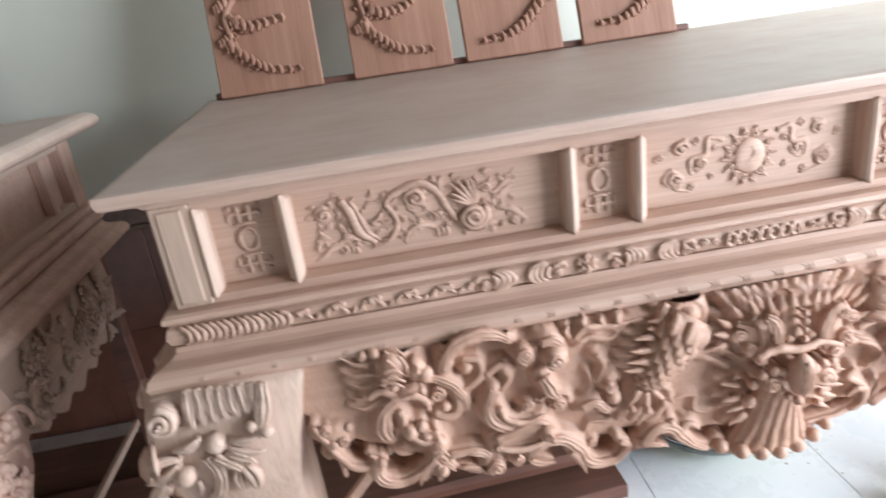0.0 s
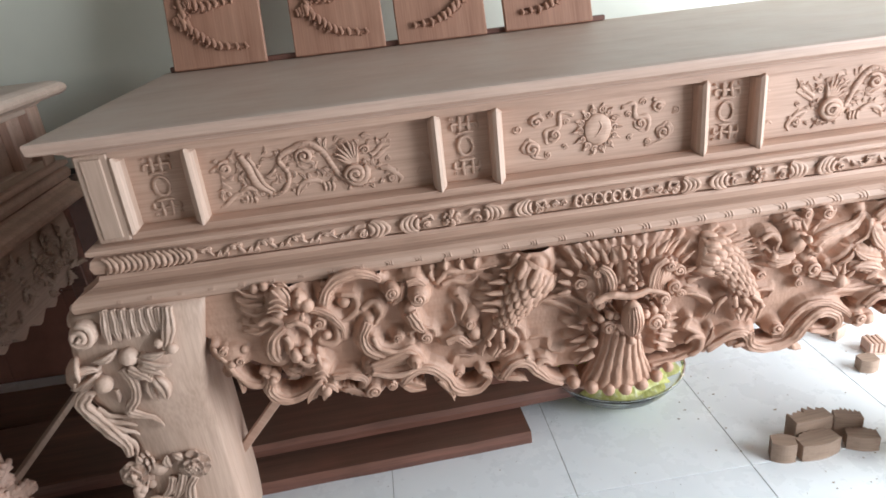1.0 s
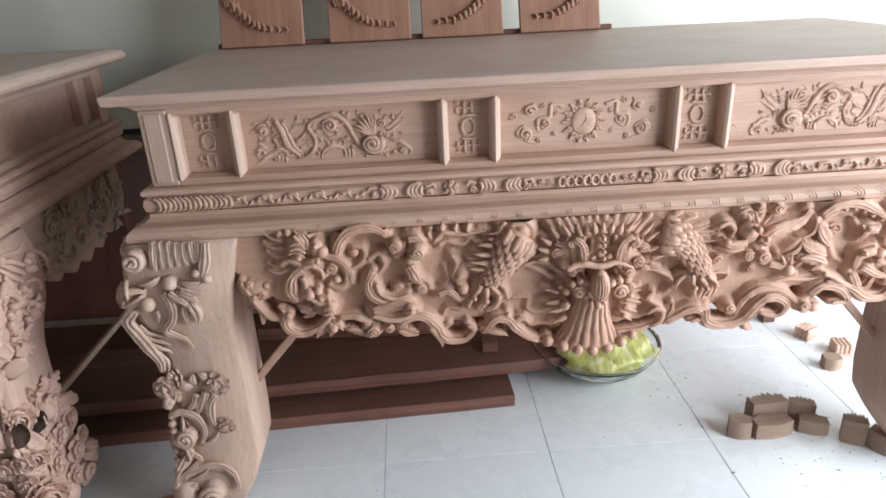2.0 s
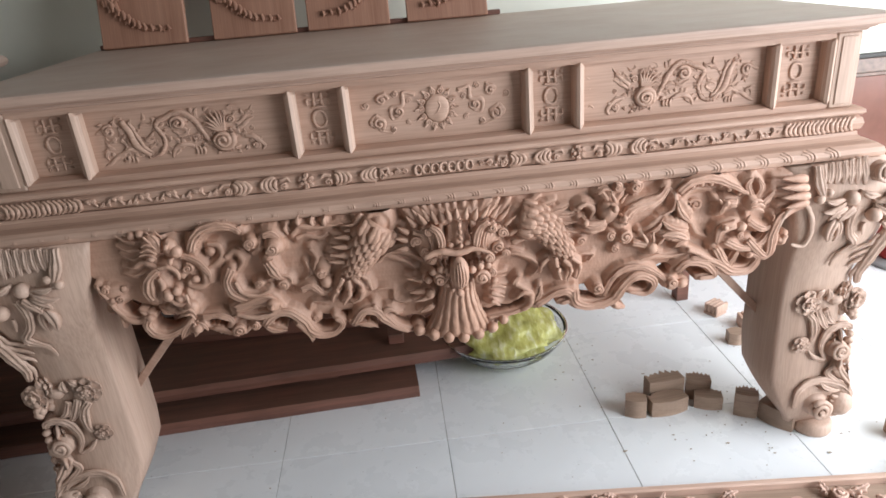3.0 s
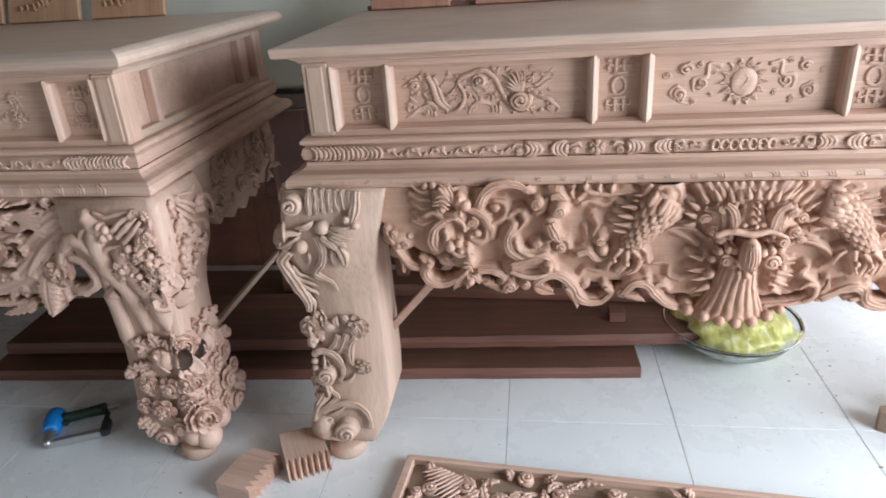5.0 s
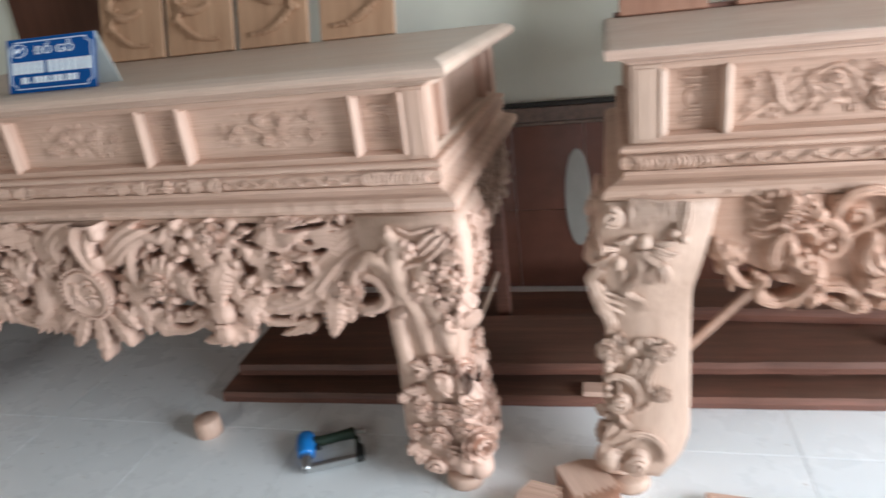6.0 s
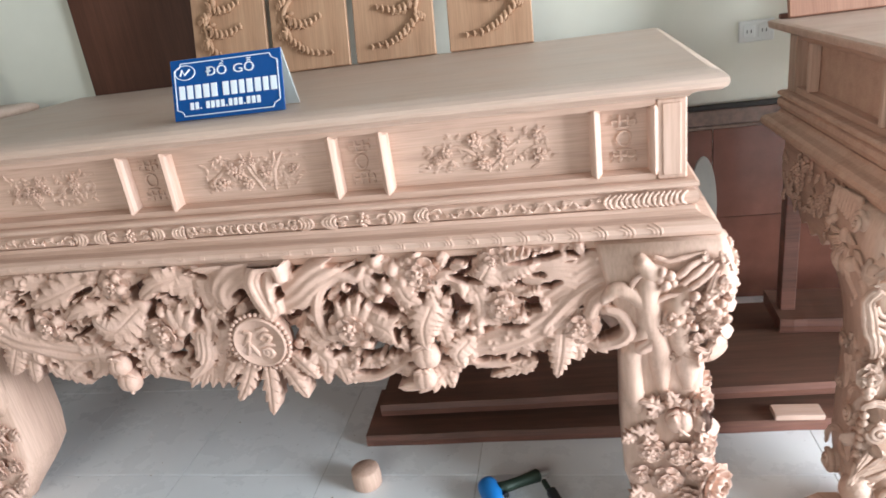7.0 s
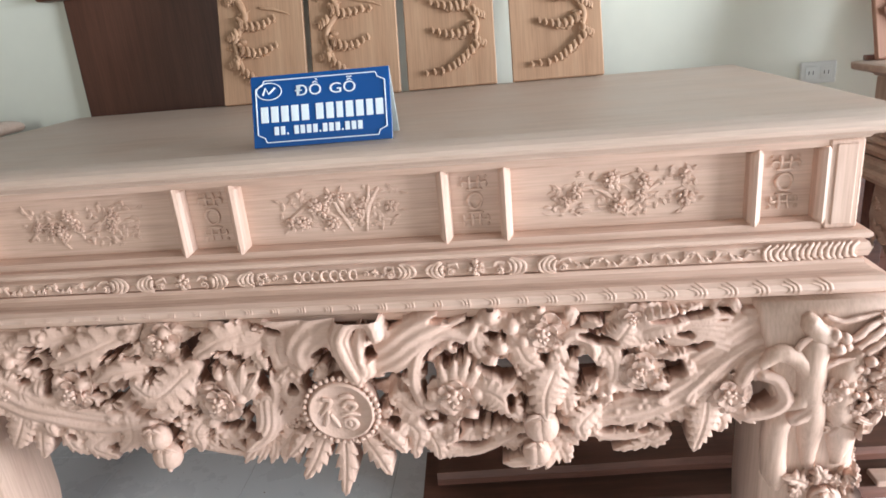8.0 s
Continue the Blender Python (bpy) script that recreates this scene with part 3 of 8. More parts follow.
class Relief:
    """One thick board cut in relief and pierced: heights and cover on a fine grid, in centimetres. Forms are laid over one another, the higher one wins."""

    def __init__(self, u0, u1, z0, z1, step):
        self.step, self.u, self.z = step, np.arange(u0, u1 + step, step), np.arange(z0, z1 + step, step)
        self.uu, self.zz = np.meshgrid(self.u, self.z, indexing="ij")
        self.cover, self.high = np.full(self.uu.shape, -9.0), np.full(self.uu.shape, -9.0)

    def window(self, lo_u, hi_u, lo_z, hi_z):
        i0, i1 = np.searchsorted(self.u, (lo_u, hi_u))
        j0, j1 = np.searchsorted(self.z, (lo_z, hi_z))
        return slice(max(0, i0 - 1), i1 + 1), slice(max(0, j0 - 1), j1 + 1)

    def lay(self, w, cover, high):
        self.cover[w] = np.maximum(self.cover[w], cover)
        self.high[w] = np.maximum(self.high[w], np.where(cover > -0.45, high, -9.0))

    def along(self, pts, reach):
        """For the grid near a smooth run through pts: how far along (0 to 1) and how far aside each place lies."""
        c = np.array(spline(pts, 10 * len(pts)))
        w = self.window(c[:, 0].min() - reach, c[:, 0].max() + reach, c[:, 1].min() - reach, c[:, 1].max() + reach)
        u, z = self.uu[w], self.zz[w]
        best, s, side = np.full(u.shape, 1e9), np.zeros(u.shape), np.zeros(u.shape)
        n = len(c) - 1
        for i in range(n):
            a, d = c[i], c[i + 1] - c[i]
            ln = max(1e-9, float(d @ d))
            t = np.clip(((u - a[0]) * d[0] + (z - a[1]) * d[1]) / ln, 0, 1)
            x, y = u - a[0] - t * d[0], z - a[1] - t * d[1]
            r = np.hypot(x, y)
            m = r < best
            best[m], s[m], side[m] = r[m], ((i + t) / n)[m], (np.sign(d[0] * y - d[1] * x) * r)[m]
        return w, s, side

    def leaf(self, pts, half, d0, d1, teeth=5):
        """A folded acanthus leaf: a rounded blade with a midrib, side veins and a cut margin; without teeth a smooth fluted one."""
        w, s, v = self.along(pts, half * 1.2)
        a = np.abs(v)
        wide = half * (np.sin(np.pi * np.clip(0.13 + 0.87 * s ** 0.8, 0, 1)) ** 0.7 + 0.03)
        q = a / np.maximum(wide, 0.05)
        body = 0.55 * half ** 0.8 * np.sqrt(np.clip(1 - 0.8 * q * q, 0, 1)) * (0.6 + 0.4 * np.sin(np.pi * s)) + 0.35 * np.sin(np.pi * s)
        if teeth:
            p = s * teeth * 1.6 - 0.55 * q
            saw = p - np.floor(p)
            wide = wide * (0.50 + 0.58 * saw ** 0.9)
            body = body + 0.26 * half ** 0.4 * (saw - 0.5) * np.clip(1.5 * q - 0.35, 0, 1) + 0.07 * np.cos(2 * np.pi * p) * np.clip(q * 2, 0, 1) - 0.30 * np.exp(-(a / 0.22) ** 2)
        else:
            body = body + 0.08 * half ** 0.6 * np.cos(v / half * 11.0 + 1.2 * s)
        self.lay(w, wide - a, d0 + (d1 - d0) * s + body)

    def scroll(self, pts, r0, r1, d0, d1):
        """A rounded stem with a gouged groove on each side of its crest."""
        w, s, v = self.along(pts, max(r0, r1) * 1.3)
        r = (r0 + (r1 - r0) * s) * (0.8 + 0.25 * np.sin(np.pi * s))
        q = np.abs(v) / r
        body = r * np.sqrt(np.clip(1 - 0.9 * q * q, 0, 1)) - 0.22 * r * np.exp(-((q - 0.5) / 0.13) ** 2)
        self.lay(w, r - np.abs(v), d0 + (d1 - d0) * s + body)

    def ball(self, c, rx, rz, d):
        w = self.window(c[0] - rx * 1.4, c[0] + rx * 1.4, c[1] - rz * 1.4, c[1] + rz * 1.4)
        q = np.hypot((self.uu[w] - c[0]) / rx, (self.zz[w] - c[1]) / rz)
        self.lay(w, (1 - q) * min(rx, rz), d + rx * np.sqrt(np.clip(1 - 0.95 * q * q, 0, 1)))

    def ground(self, low, depth, top, gaps=0.0):
        """The recessed board between the forms, down to a scalloped lower edge; gaps: how much of it is sawn away."""
        lo = np.array([low(u) for u in self.u])[:, None] + 0.7 * np.abs(np.sin(self.u * 0.55 + 2.0 * np.sin(self.u * 0.13)))[:, None]
        rough = np.array([[noise.noise(Vector((u * 0.30, z * 0.30, 3.0))) + 0.5 * noise.noise(Vector((u * 0.75, z * 0.75, 8.0))) for z in self.z] for u in self.u])
        whole = slice(None), slice(None)
        cover = np.minimum(self.zz - lo, top - self.zz)
        if gaps:
            sawn = np.array([[noise.noise(Vector((u * 0.24, z * 0.27, 21.0))) + 0.3 * noise.noise(Vector((u * 0.6, z * 0.6, 5.0))) for z in self.z] for u in self.u])
            cover = np.minimum(cover, np.maximum(4.0 * (gaps - sawn), 1.2 - np.abs(self.zz - top)))
        self.lay(whole, cover, depth + (1.1 * rough if gaps else 0.12 * rough))

    def pierce(self, c, rx, rz, tilt):
        """A cut right through; forms higher than the ground keep most of their edge."""
        a = radians(tilt)
        x, z = self.uu - c[0], self.zz - c[1]
        x, z = x * math.cos(a) + z * math.sin(a), z * math.cos(a) - x * math.sin(a)
        wob = 1 + 0.16 * np.sin(3 * np.arctan2(z, x) + c[0])
        self.cover = np.minimum(self.cover, (np.hypot(x / rx, z / rz) - wob) * min(rx, rz))

    def kit(self, face, back):
        """Skin what is covered: front by the heights, walls at each cut, a flat back."""
        k, ids, st = Kit(), {}, self.step
        cov, hi = self.cover, np.maximum(self.high, -2.0)

        def vert(key, u, z, h, behind):
            kk = (key, behind)
            if kk not in ids:
                ids[kk] = len(k.v)
                k.v.append((u / 100, back if behind else face(u / 100, z / 100) - h / 100, z / 100))
            return ids[kk]
        for i in range(cov.shape[0] - 1):
            for j in range(cov.shape[1] - 1):
                cs = ((i, j), (i + 1, j), (i + 1, j + 1), (i, j + 1))
                v = [cov[q] for q in cs]
                if max(v) <= 0:
                    continue
                poly = []
                for n in range(4):
                    p, q = cs[n], cs[(n + 1) % 4]
                    va, vb = v[n], v[(n + 1) % 4]
                    if va > 0:
                        poly.append((p, self.u[p[0]], self.z[p[1]], hi[p], False))
                    if (va > 0) != (vb > 0):
                        t = va / (va - vb)
                        solid = p if va > 0 else q
                        poly.append(((min(p, q), max(p, q)), self.u[p[0]] + (q[0] - p[0]) * t * st, self.z[p[1]] + (q[1] - p[1]) * t * st, hi[solid] - 0.15, True))
                if len(poly) < 3:
                    continue
                fr = [vert(*q[:4], False) for q in poly]
                bk = [vert(*q[:4], True) for q in poly]
                k.f.append(tuple(fr))
                k.f.append(tuple(reversed(bk)))
                for n in range(len(poly)):
                    m = (n + 1) % len(poly)
                    if poly[n][4] and poly[m][4]:
                        k.f.append((fr[m], fr[n], bk[n], bk[m]))
        return k


# ---- carved altar tables ----
Y0 = 0.005          # front face of the frieze
ZTOP = 1.155


def flat(u, z):
    return Y0 + 0.031


def sunk(u, z):
    return flat(u, z) + 0.0040


def shou(c, cx, z0, z1):
    """A long-life sign in low relief: two barred heads and an oval between."""
    m, h = (z0 + z1) / 2, (z1 - z0) / 2
    for s in (-1, 1):
        for x in (-1, 1):
            c.stroke([(cx + x * 0.9, m + s * h * 0.95), (cx + x * 0.9, m + s * h * 0.45)], 0.28, 0.28, 0.25)
            c.stroke([(cx + x * 1.0, m + s * h * 0.70), (cx + x * 2.4, m + s * h * 0.72), (cx + x * 2.5, m + s * h * 0.52)], 0.26, 0.2, 0.25)
            c.volute((cx + x * 2.5, m + s * h * 0.9), 0.45, 1.2, 0.1)
        c.stroke([(cx - 1.7, m + s * h * 0.44), (cx + 1.7, m + s * h * 0.44)], 0.26, 0.26, 0.25)
        c.stroke([(cx - 0.9, m + s * h * 0.70), (cx + 0.9, m + s * h * 0.70)], 0.24, 0.24, 0.25)
    c.stroke([(cx + 1.5 * math.cos(a), m + h * 0.30 * math.sin(a)) for a in arc(9, 0, 2 * math.pi)], 0.26, 0.26, 0.25)


def panel_dragon(c, cx, mir, m=102.6):
    """A coiling dragon with a fanned mane, in low relief."""
    def q(x, z):
        return (cx + mir * x, m + z)
    c.stroke([q(-11.2, -4.6), q(-8.2, -4.1), q(-6.7, -1.0), q(-8.0, 2.4), q(-5.3, 4.1), q(-2.4, 4.9), q(0.1, 3.4), q(1.8, 0.4), q(3.8, -3.1), q(6.8, -4.8), q(10.0, -4.0)], 0.42, 0.55, 0.4)
    c.ribs([q(-11.2, -4.6), q(-8.2, -4.1), q(-6.7, -1.0), q(-8.0, 2.4), q(-5.3, 4.1), q(-2.4, 4.9), q(0.1, 3.4), q(1.8, 0.4), q(3.8, -3.1), q(6.8, -4.8), q(10.0, -4.0)], 0.48, 0.6, 0.4, 40)
    c.stroke([q(-15.3, 4.0), q(-14.1, 1.5), q(-13.0, -2.1), q(-10.3, -4.5)], 0.75, 0.5, 0.45)
    c.stroke([q(-13.8, 3.8), q(-12.6, 0.6), q(-11.8, -2.1), q(-9.8, -3.9)], 0.4, 0.3, 0.4)
    c.volute(q(-18.5, 2.1), 1.7, 1.6, 0.3)
    c.stroke([q(-21.3, 1.6), q(-20.1, 2.3), q(-19.1, 2.5)], 0.4, 0.3, 0.3)
    c.volute(q(-3.0, 2.4), 2.1, 1.5, 0.3)
    c.stroke([q(-4.6, 0.6), q(-2.4, -0.4), q(-0.7, 1.0)], 0.35, 0.25, 0.3)
    c.volute(q(6.4, -2.4), 3.0, 2.2, 0.5)
    c.lump(q(6.4, -2.4), 1.1, 1.1, 0.7)
    c.volute(q(8.9, 2.1), 1.2, 1.5, 0.4)
    c.volute(q(13.5, -4.2), 1.2, 1.6, 0.35)
    c.volute(q(12.9, 3.6), 0.9, 1.3, 0.3)
    c.spike(q(6.8, -0.6), q(2.7, 1.3), 0.5, 0.5)
    c.spike(q(6.8, -0.6), q(2.6, 2.6), 0.5, 0.5)
    c.spike(q(6.8, -0.6), q(3.3, 3.7), 0.5, 0.5)
    c.spike(q(6.8, -0.6), q(4.4, 4.4), 0.5, 0.5)
    c.spike(q(6.8, -0.6), q(5.6, 4.9), 0.5, 0.5)
    c.spike(q(6.8, -0.6), q(6.8, 4.5), 0.5, 0.5)
    c.spike(q(6.8, -0.6), q(7.7, 3.6), 0.5, 0.5)
    c.stroke([q(10.0, 0.8), q(12.1, 2.5), q(14.2, 5.0)], 0.45, 0.2, 0.35)
    c.stroke([q(10.4, 0.1), q(12.3, 1.3), q(14.0, 2.3)], 0.4, 0.2, 0.35)
    c.stroke([q(11.3, -2.0), q(13.2, -2.4), q(15.3, -4.4), q(14.9, -5.7)], 0.5, 0.3, 0.4)
    c.stroke([q(-0.5, -3.4), q(-2.9, -2.6), q(-5.0, -3.6), q(-5.7, -5.5)], 0.55, 0.35, 0.4)
    c.stroke([q(-16.2, -3.5), q(-17.8, -3.7), q(-19.7, -5.3), q(-20.9, -5.8)], 0.5, 0.25, 0.35)
    c.stroke([q(-16.7, -3.3), q(-14.7, -2.5), q(-13.2, -3.5)], 0.45, 0.3, 0.4)
    c.stroke([q(-0.3, -3.3), q(0.0, -4.3), q(-0.2, -5.2)], 0.34, 0.22, 0.5)
    c.stroke([q(0.6, -3.3), q(0.9, -4.3), q(0.7, -5.2)], 0.34, 0.22, 0.5)
    c.stroke([q(1.5, -3.4), q(1.7, -4.4), q(1.5, -5.3)], 0.34, 0.22, 0.5)
    c.stroke([q(-15.7, -4.2), q(-15.5, -4.9), q(-15.7, -5.6)], 0.32, 0.2, 0.45)
    c.stroke([q(-14.8, -4.2), q(-14.7, -4.9), q(-14.8, -5.6)], 0.32, 0.2, 0.45)
    c.stroke([q(-14.1, -4.3), q(-13.9, -5.0), q(-14.1, -5.7)], 0.32, 0.2, 0.45)
    c.stroke([q(-11.0, -0.9), q(-9.5, -0.0), q(-8.5, 1.4)], 0.4, 0.25, 0.3)
    c.stroke([q(-10.0, -2.3), q(-8.9, -1.6), q(-9.1, -0.5)], 0.35, 0.2, 0.3)
    c.stroke([q(19.7, 3.1), q(21.0, 3.9), q(21.3, 1.9)], 0.25, 0.18, 0.2)
    c.stroke([q(19.5, 0.8), q(20.8, -0.6), q(21.7, -2.2)], 0.25, 0.18, 0.2)
    c.stroke([q(18.7, -3.8), q(19.5, -3.1), q(20.4, -3.7)], 0.25, 0.18, 0.2)
    c.volute(q(16.7, -1.8), 0.4, 1.2, 0.2)
    c.blade(c.k, q(1.3, 3.6), q(1.8, 5.4), 0.42, 0.3, 0.55)
    c.blade(c.k, q(0.5, 4.6), q(0.1, 5.8), 0.42, 0.3, 0.55)
    c.blade(c.k, q(-2.4, -2.3), q(-2.7, -1.0), 0.42, 0.3, 0.55)
    c.blade(c.k, q(-1.5, -2.1), q(-1.1, -0.9), 0.42, 0.3, 0.55)
    c.blade(c.k, q(1.5, -1.3), q(0.4, -0.3), 0.42, 0.3, 0.55)
    c.blade(c.k, q(5.4, -5.1), q(4.5, -5.7), 0.42, 0.3, 0.55)
    c.blade(c.k, q(9.0, -5.1), q(9.9, -6.0), 0.42, 0.3, 0.55)
    c.blade(c.k, q(10.4, -1.9), q(11.9, -1.4), 0.42, 0.3, 0.55)
    c.blade(c.k, q(-8.0, 3.0), q(-8.6, 4.1), 0.42, 0.3, 0.55)
    c.blade(c.k, q(-6.5, 0.8), q(-5.5, 1.3), 0.42, 0.3, 0.55)
    c.blade(c.k, q(-15.1, 4.1), q(-15.6, 4.8), 0.42, 0.3, 0.55)
    c.blade(c.k, q(-17.4, 3.5), q(-16.8, 4.2), 0.42, 0.3, 0.55)
    c.blade(c.k, q(-12.5, 1.2), q(-11.6, 1.8), 0.42, 0.3, 0.55)
    c.blade(c.k, q(-18.5, -3.8), q(-18.8, -2.7), 0.42, 0.3, 0.55)
    c.blade(c.k, q(2.2, -3.4), q(1.5, -2.6), 0.42, 0.3, 0.55)
    c.blade(c.k, q(11.7, -4.1), q(10.9, -5.2), 0.42, 0.3, 0.55)
    c.blade(c.k, q(14.2, -3.3), q(15.1, -2.6), 0.42, 0.3, 0.55)
    c.blade(c.k, q(-6.9, -3.8), q(-6.0, -4.5), 0.42, 0.3, 0.55)
    rnd = random.Random(31)
    for i in range(110):
        x, z, a, ln = rnd.uniform(-20, 14), rnd.uniform(-4.6, 4.6), rnd.uniform(0, 6.28), rnd.uniform(1.2, 2.4)
        c.blade(c.k, q(x, z), q(x + ln * math.cos(a), max(-5.4, min(5.4, z + ln * math.sin(a)))), 0.36, 0.25, 0.5, 0, 0.4, 0.3)
    for i in range(26):
        c.volute(q(rnd.uniform(-20, 15), rnd.uniform(-4.6, 4.6)), rnd.uniform(0.5, 0.9), 1.4, rnd.uniform(0.1, 0.3))


def panel_sun(c, cx, m=102.6):
    """A sun medal with scalloped rim between two trailing clouds."""
    c.k.loft([[c.p(cx + 2.9 * q * math.cos(2 * math.pi * j / 28), m + 3.2 * q * math.sin(2 * math.pi * j / 28), h) for j in range(28)] for q, h in ((1.0, -0.1), (1.0, 0.6), (0.9, 0.78), (0.5, 0.85), (0.04, 0.85))])
    for i in range(14):
        a = 2 * math.pi * i / 14
        c.volute((cx + 3.7 * math.cos(a), m + 4.0 * math.sin(a)), 1.0, 1.4, 0.35)
        c.spike((cx + 3.9 * math.cos(a), m + 4.2 * math.sin(a)), (cx + 5.3 * math.cos(a), m + 5.4 * math.sin(a)), 0.5, 0.3)
    c.stroke([(cx + 0.2, m + 1.8), (cx + 0.7, m + 0.6), (cx + 0.2, m - 0.6), (cx - 0.6, m - 1.6)], 0.16, 0.12, 0.85)
    for s in (-1, 1):
        x = cx + s * 9
        c.stroke([(x - s * 4, m + 3.6), (x - s * 1.4, m + 4.2), (x - s * 1.0, m + 1.4), (x + s * 1.6, m + 1.0), (x + s * 1.4, m - 1.6), (x - s * 0.6, m - 1.4)], 0.5, 0.35, 0.3)
        c.stroke([(x + s * 2.6, m + 4.6), (x + s * 4.6, m + 3.4), (x + s * 3.6, m + 1.6)], 0.5, 0.3, 0.3)
        c.stroke([(x + s * 5.6, m - 0.4), (x + s * 3.6, m - 2.0), (x + s * 4.6, m - 3.8), (x + s * 1.4, m - 5.0)], 0.55, 0.3, 0.3)
        c.stroke([(x + s * 5.6, m - 0.4), (x + s * 6.6, m - 2.2), (x + s * 5.4, m - 3.6)], 0.5, 0.3, 0.3)
        for dx, dz, r in ((0, 0, 1.6), (3.6, 3.0, 1.7), (4.8, -2.4, 1.9), (-2.2, -2.6, 0.9), (-2.6, 2.2, 0.9), (7.4, 2.0, 1.1), (1.4, -4.0, 1.0), (0.6, 4.2, 1.0)):
            c.volute((x + s * dx, m + dz), r, 1.4, 0.25)


def panel_branch(c, cx, half, seed, bamboo=False, m=102.6):
    """A flowering branch or leaning bamboo stems, in low relief."""
    rnd = random.Random(seed)
    if bamboo:
        for x0, z0, x1, z1 in ((-3, 5, 2, -5), (-1.0, 4, 1.5, -2), (5, -5, 6.5, 5), (3.6, -3, 8.5, 4.5)):
            c.stroke([(cx + x0, m + z0), (cx + (x0 + x1) / 2, m + (z0 + z1) / 2), (cx + x1, m + z1)], 0.42, 0.42, 0.4)
            c.ribs([(cx + x0, m + z0), (cx + (x0 + x1) / 2, m + (z0 + z1) / 2), (cx + x1, m + z1)], 0.45, 0.45, 0.4, 4)
    c.stroke([(cx - half, m - 3), (cx - half * 0.5, m + 1.5), (cx, m - 2), (cx + half * 0.5, m + 2), (cx + half, m + 3.5)], 0.45, 0.2, 0.3)
    for i in range(120):
        x, z, a = rnd.uniform(-half, half), rnd.uniform(-4.2, 4.2), rnd.uniform(0, 6.28)
        ln = rnd.uniform(1.2, 2.4)
        c.blade(c.k, (cx + x, m + z), (cx + x + ln * math.cos(a), m + max(-5.2, min(5.2, z + ln * math.sin(a)))), 0.42, 0.2, 0.45)
    for i in range(10):
        c.flower((cx + rnd.uniform(-half, half) * 0.85, m + rnd.uniform(-3, 3)), rnd.uniform(1.2, 1.8), 6, 0.5)


def band_relief(root, half, material):
    """The carved pulvinated band: ribs at the ends, shell fans, trailing vines and a row of coins."""
    c = Carver(lambda u, z: Y0 - 0.012 - 0.013 * math.sqrt(max(0.0, 1 - ((z - 0.898) / 0.021) ** 2)))
    h = half * 100
    for s in (-1, 1):
        x = h - 0.4
        i = 0
        while x > h - 17:
            b = 1.0 * s
            c.stroke([(s * x, 91.4), (s * x - b, 90.6), (s * x - 1.25 * b, 89.8), (s * x - b, 88.9), (s * x, 88.2)], 0.38, 0.38, 0.1, seg=6)
            x -= 1.15
            i += 1
        for fx in (20.5, 43.5):
            for e in (-1, 1):
                for j in range(4):
                    r = 0.9 + j * 1.0
                    c.stroke([(s * fx + e * (5.2 - r * math.cos(a)), 89.8 + min(1.85, 0.5 + r * 0.6) * math.sin(a)) for a in arc(6, -1.3, 1.3)], 0.36, 0.36, 0.2, seg=6)
                c.volute((s * fx + e * 6.4, 89.3), 1.1, 1.4, 0.1)
                c.stroke([(s * fx + e * 5.6, 90.8), (s * fx + e * 7.2, 91.0), (s * fx + e * 8.0, 90.0)], 0.35, 0.2, 0.15, seg=6)
        c.flower((s * 32, 89.8), 1.9, 6, 0.1)
        for x in range(52, int(h - 18), 3):
            z = 89.8 + 0.8 * math.sin(x * 1.1)
            c.stroke([(s * x, z), (s * (x + 1.5), 89.8 - 0.9 * math.sin(x * 1.1)), (s * (x + 3), 89.8 + 0.8 * math.sin((x + 3) * 1.1))], 0.3, 0.25, 0.1, seg=6)
            c.volute((s * (x + 0.8), 89.8 - 0.7 * math.sin(x * 1.1)), 0.75, 1.3, 0.1)
            c.blade(c.k, (s * (x + 1.6), 89.8), (s * (x + 2.8), 90.9 if x % 2 else 88.7), 0.45, 0.1, 0.3)
        for x in range(9, 15, 2):
            c.volute((s * x, 89.9), 0.85, 1.3, 0.1)
            c.blade(c.k, (s * (x + 0.8), 89.8), (s * (x + 1.9), 90.9 if x % 4 == 1 else 88.7), 0.45, 0.1, 0.3)
    for i in range(-3, 4):
        c.stroke([(i * 2.0 + 0.9 * math.cos(a), 89.8 + 1.1 * math.sin(a)) for a in arc(8, 0, 2 * math.pi)], 0.26, 0.26, 0.12, seg=6)
    c.done("band_relief", material, root)


def rope_relief(root, half, material, pitch=5.8):
    """Cut crescents along the sloping rope moulding."""
    c = Carver(lambda u, z: Y0 - interp([(0.82, 0.057), (0.834, 0.0625), (0.845, 0.0575), (0.853, 0.046)], z))
    for o, ln in ((0, 1.5), (0.5, 1.2), (0.95, 0.8)):
        c.stroke([(-0.5 - o, 83.7 + ln), (0.35 - o, 83.7 + 0.4 * ln), (0.45 - o, 83.7 - 0.4 * ln), (0.0 - o, 83.7 - ln)], 0.16, 0.08, 0.06, seg=5)
    me = c.k.mesh("crescent", material, True)
    for i in range(int(2 * half * 100 / pitch)):
        ob = new("crescent", me)
        ob.parent = root
        t = i * pitch / (2 * half * 100)
        ob.location.x = (-half * 100 + 3 + i * pitch) / 100
        ob.scale.x = 0.6 + 1.3 * t
        ob.scale.z = 0.5 + 0.65 * t
        ob.location.z = 0.837 * (1 - ob.scale.z)


